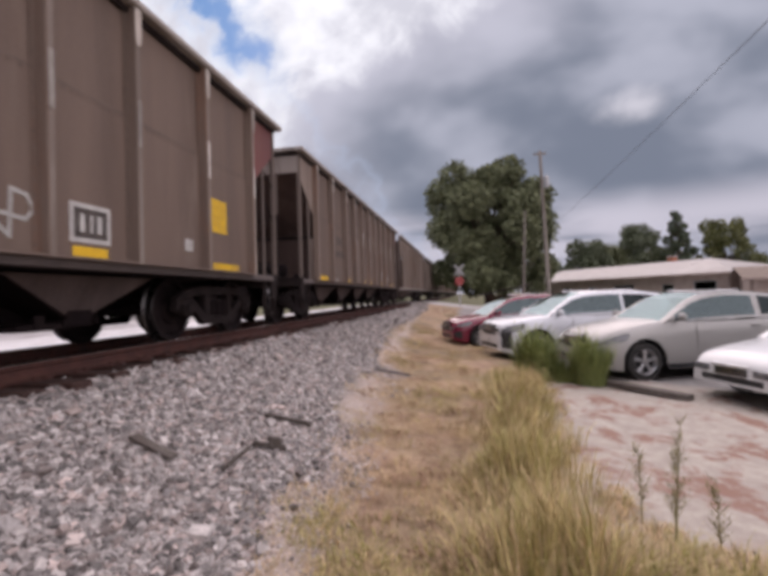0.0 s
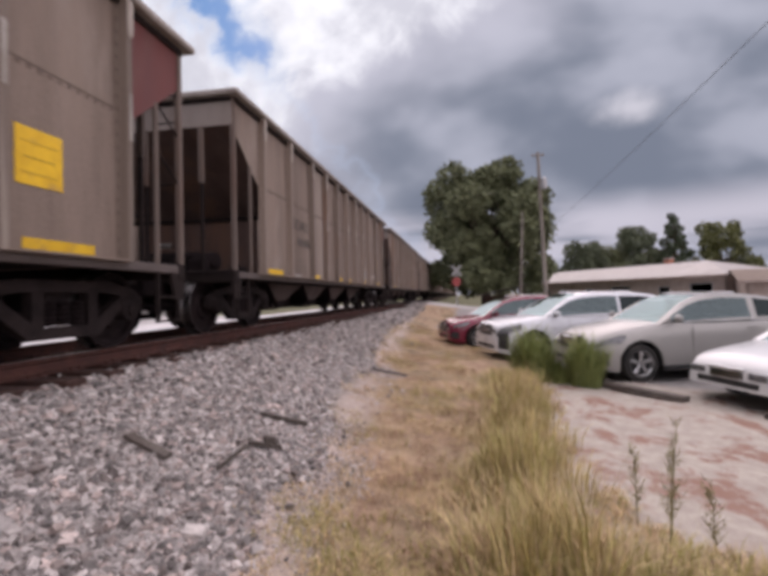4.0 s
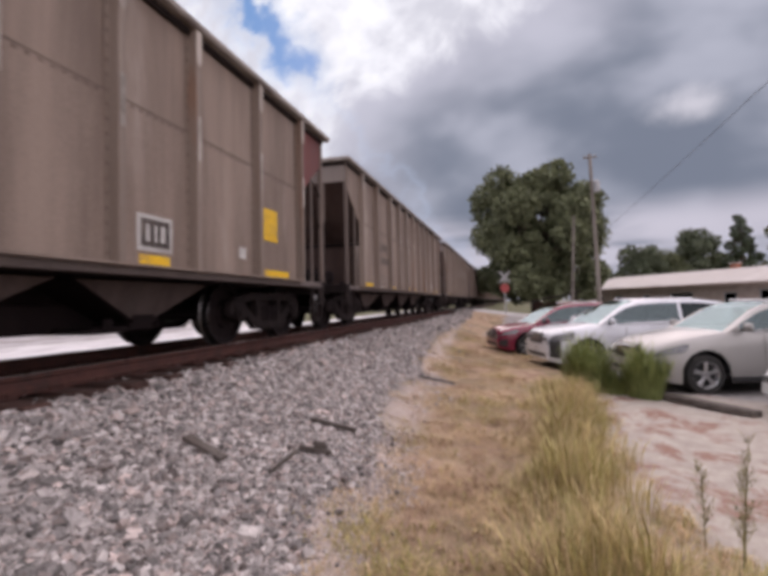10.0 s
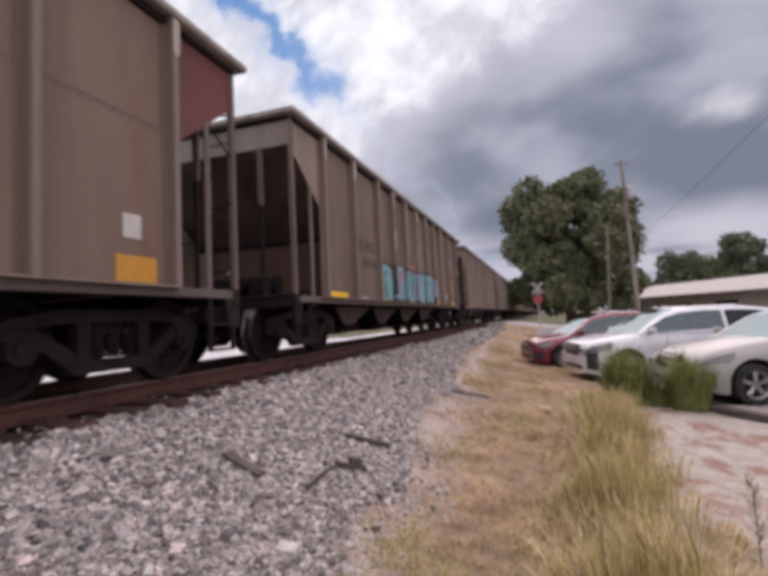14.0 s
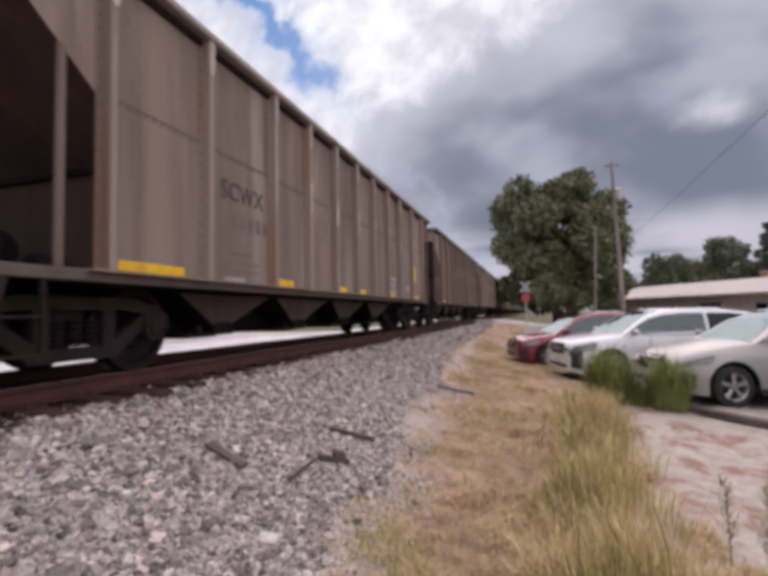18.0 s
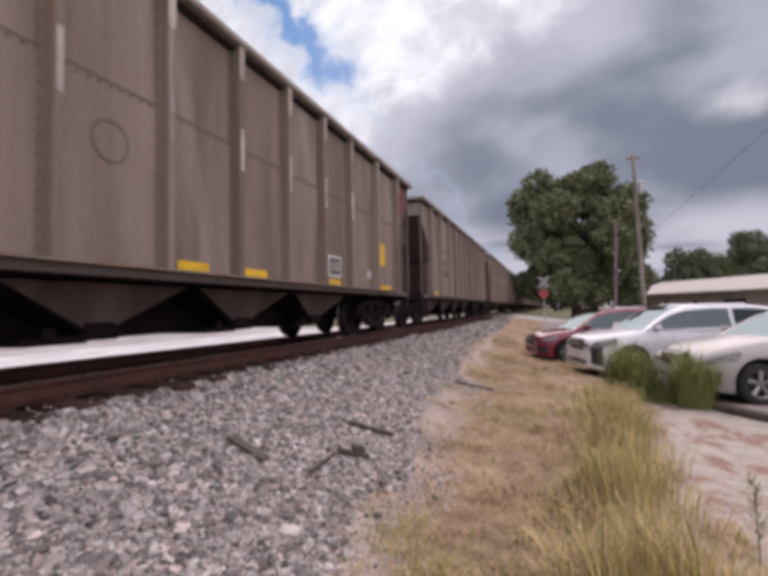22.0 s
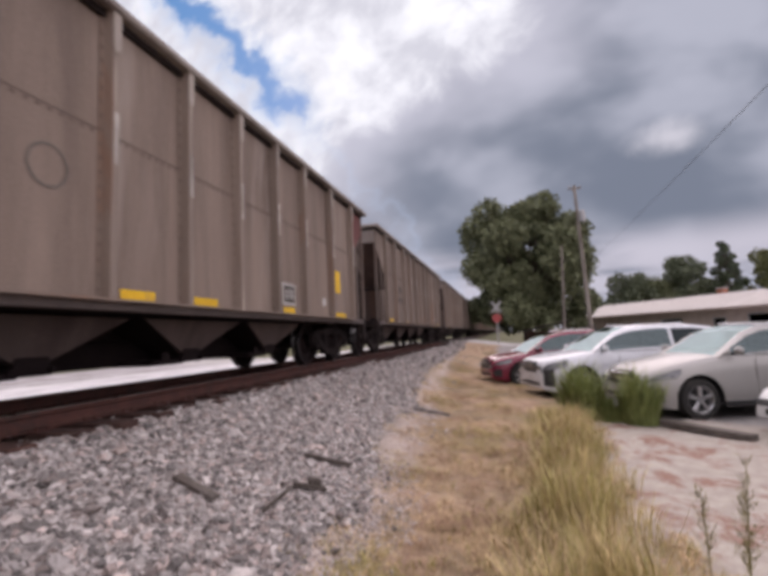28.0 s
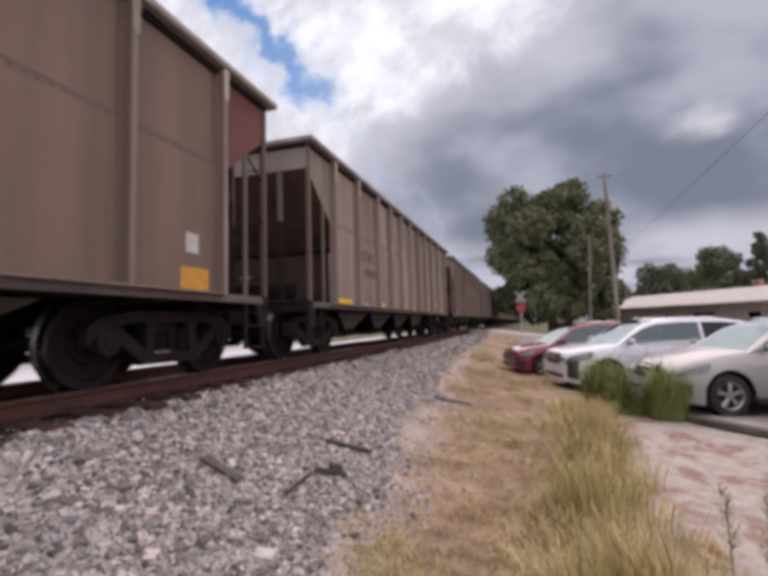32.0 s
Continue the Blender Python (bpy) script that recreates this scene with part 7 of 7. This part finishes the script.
    brush(g, [[(-9.78, 1.62), (-9.6, 1.3)], [(-9.6, 1.2), (-9.5, 1.0)], [(-8.82, 1.62), (-8.62, 1.58)], [(-8.85, 1.26), (-8.62, 1.22)], [(-7.7, 1.7), (-7.66, 1.3)], [(-6.72, 1.52), (-6.66, 1.5)], [(-5.98, 1.4), (-5.82, 1.36)]], 0.06, "maroon", 0.012, "slit")
    brush(g, [[(-8.9, 1.76), (-8.6, 1.8)], [(-8.05, 1.4), (-8.0, 1.13), (-7.7, 1.13)], [(-5.86, 1.74), (-5.74, 1.54)], [(-5.95, 1.24), (-5.66, 1.13)]], 0.22, "lime", 0.009, "shine")
    brush(CARS[-17], [[(-10.55, 1.05), (-10.48, 1.2), (-10.42, 1.06), (-10.33, 1.18), (-10.28, 1.05)]], 0.03, "pale_chalk", 0.0, "graffiti")
    bubbles = [ring(-9.93, 1.80, 0.13, 0.12), [(-10.04, 1.72), (-9.68, 1.40)], [(-9.05, 1.86), (-9.42, 1.84), (-9.46, 1.52), (-9.05, 1.56), (-9.4, 1.42), (-9.0, 1.40)], [(-8.74, 1.80), (-8.72, 1.42)], [(-8.52, 1.78), (-8.46, 1.42)], [(-8.28, 1.72), (-8.24, 1.44)]]
    g = piece(CARS[-23], "pink bubble graffiti with a dark outline and white halo", bubbles, 0.25, "pink", "outline", "pale_chalk", 0.07)
    brush(g, [ring(-9.93, 1.80, 0.08, 0.08), [(-9.38, 1.84), (-9.1, 1.86)], [(-8.74, 1.82), (-8.73, 1.62)], [(-8.5, 1.78), (-8.48, 1.62)]], 0.17, "dusky_pink", 0.009, "shine")
    brush(g, [[(-9.8, 1.62), (-9.68, 1.72), (-9.66, 1.9)], [(-9.28, 1.62), (-9.3, 1.84)], [(-9.36, 1.58), (-9.14, 1.6)], [(-8.86, 1.62), (-8.78, 1.5)], [(-8.62, 1.72), (-8.6, 1.42)], [(-8.38, 1.74), (-8.36, 1.42)]], 0.035, "outline", 0.011, "line")
    letters = [[(-7.2, 1.80), (-6.95, 1.12)], [(-6.85, 1.6), (-6.3, 1.10)], [(-6.6, 1.76), (-6.2, 1.2)], [(-6.17, 1.74), (-6.05, 1.36), (-5.82, 1.6)], [(-5.76, 1.12), (-5.66, 1.76), (-5.32, 1.12)], ring(-5.0, 1.46, 0.18, 0.22),
               [(-4.6, 1.12), (-4.54, 1.74), (-4.16, 1.14)], [(-3.85, 1.10), (-3.9, 1.70), (-3.44, 1.14)]]
    g = piece(CARS[-23], "black graffiti letters edged in dull silver", letters, 0.27, "olive_s", "chalk", None, 0.09)
    brush(g, [[(-6.5, 1.4), (-6.3, 1.12)], [(-5.72, 1.4), (-5.58, 1.4)], [(-4.5, 1.5), (-4.36, 1.2)], [(-5.95, 1.2), (-5.86, 1.1)], [(-7.05, 1.6), (-6.9, 1.3)]], 0.035, "pale_chalk", 0.011, "line")
    brush(CARS[-3], [[(-10.2, 1.72), (-10.1, 1.9), (-10.0, 1.74), (-9.92, 1.94), (-9.8, 1.76), (-9.64, 1.84)], [(-10.1, 1.5), (-9.8, 1.48)]], 0.06, "faint", 0.0, "graffiti")
    brush(CARS[-3], [[(-11.2, 1.50), (-10.75, 1.40)], [(-11.2, 1.12), (-10.8, 1.08)]], 0.09, "data_white", 0.0, "scuff")
    for pts in ([(-5.80, 1.9), (-5.55, 1.9), (-5.28, 1.32), (-5.42, 1.30)], [(-4.92, 1.22), (-4.85, 2.0), (-4.74, 2.02), (-4.80, 1.22)], [(-4.86, 2.0), (-4.72, 2.02), (-4.22, 1.22), (-4.40, 1.22)]):
        painted("graffiti", pts, M["chalk"], CARS[-28], 0.0, "white sprayed stroke", False)
    for c in (-26, -35, -36):
        for j in range(8):
            t0, t1 = 2 * math.pi * j / 8, 2 * math.pi * (j + 1) / 8
            painted("graffiti", [(-12.7 + 0.28 * math.cos(t0), 2.22 + 0.30 * math.sin(t0)), (-12.7 + 0.28 * math.cos(t1), 2.22 + 0.30 * math.sin(t1)), (-12.7 + 0.24 * math.cos(t1), 2.22 + 0.26 * math.sin(t1)), (-12.7 + 0.24 * math.cos(t0), 2.22 + 0.26 * math.sin(t0))],
                    M["chalk"], CARS[c], 0.0, "chalked white octagon outline", False)
    for c, a in ((-38, -10.0), (-36, -8.9), (-31, -6.6)):
        blob(CARS[c], a, a + 0.5, 1.1, 1.7, 70 + c, ("faint", "sky_blue" if c < -33 else "chalk"))


mark_cars()


# ---- what moves ----
def motions():
    for k, car in CARS.items():
        walk(car, [(t, car_place(k, t)) for t in (0, 4, 8, 12, 16, 20, 24, 28, 32)])
    # the wheels roll while they pass the lot
    for k, car in CARS.items():
        for truck in car.children:
            if not truck.name.startswith("truck"):
                continue
            for w in truck.children:
                if not w.name.startswith("wheelset"):
                    continue
                at = w.location.copy()
                rows = []
                times = [t / 30 for t in range(961)]
                ys = [train_at(t) + k * CAR_PITCH - HALF + at.y for t in times]
                turn = 0.0
                last = None
                for t, y in zip(times, ys):
                    if -3 < y < 16:
                        if last is not None:
                            turn -= (y - last) / WHEEL_R
                        rows.append((t, Matrix.Translation(at) @ Matrix.Rotation(turn, 4, "X")))
                        last = y
                if rows:
                    head = [(0.0, rows[0][1])] if rows[0][0] > 0 else []
                    tail = [(32.0, rows[-1][1])] if rows[-1][0] < 32 else []
                    walk(w, head + rows + tail)


motions()
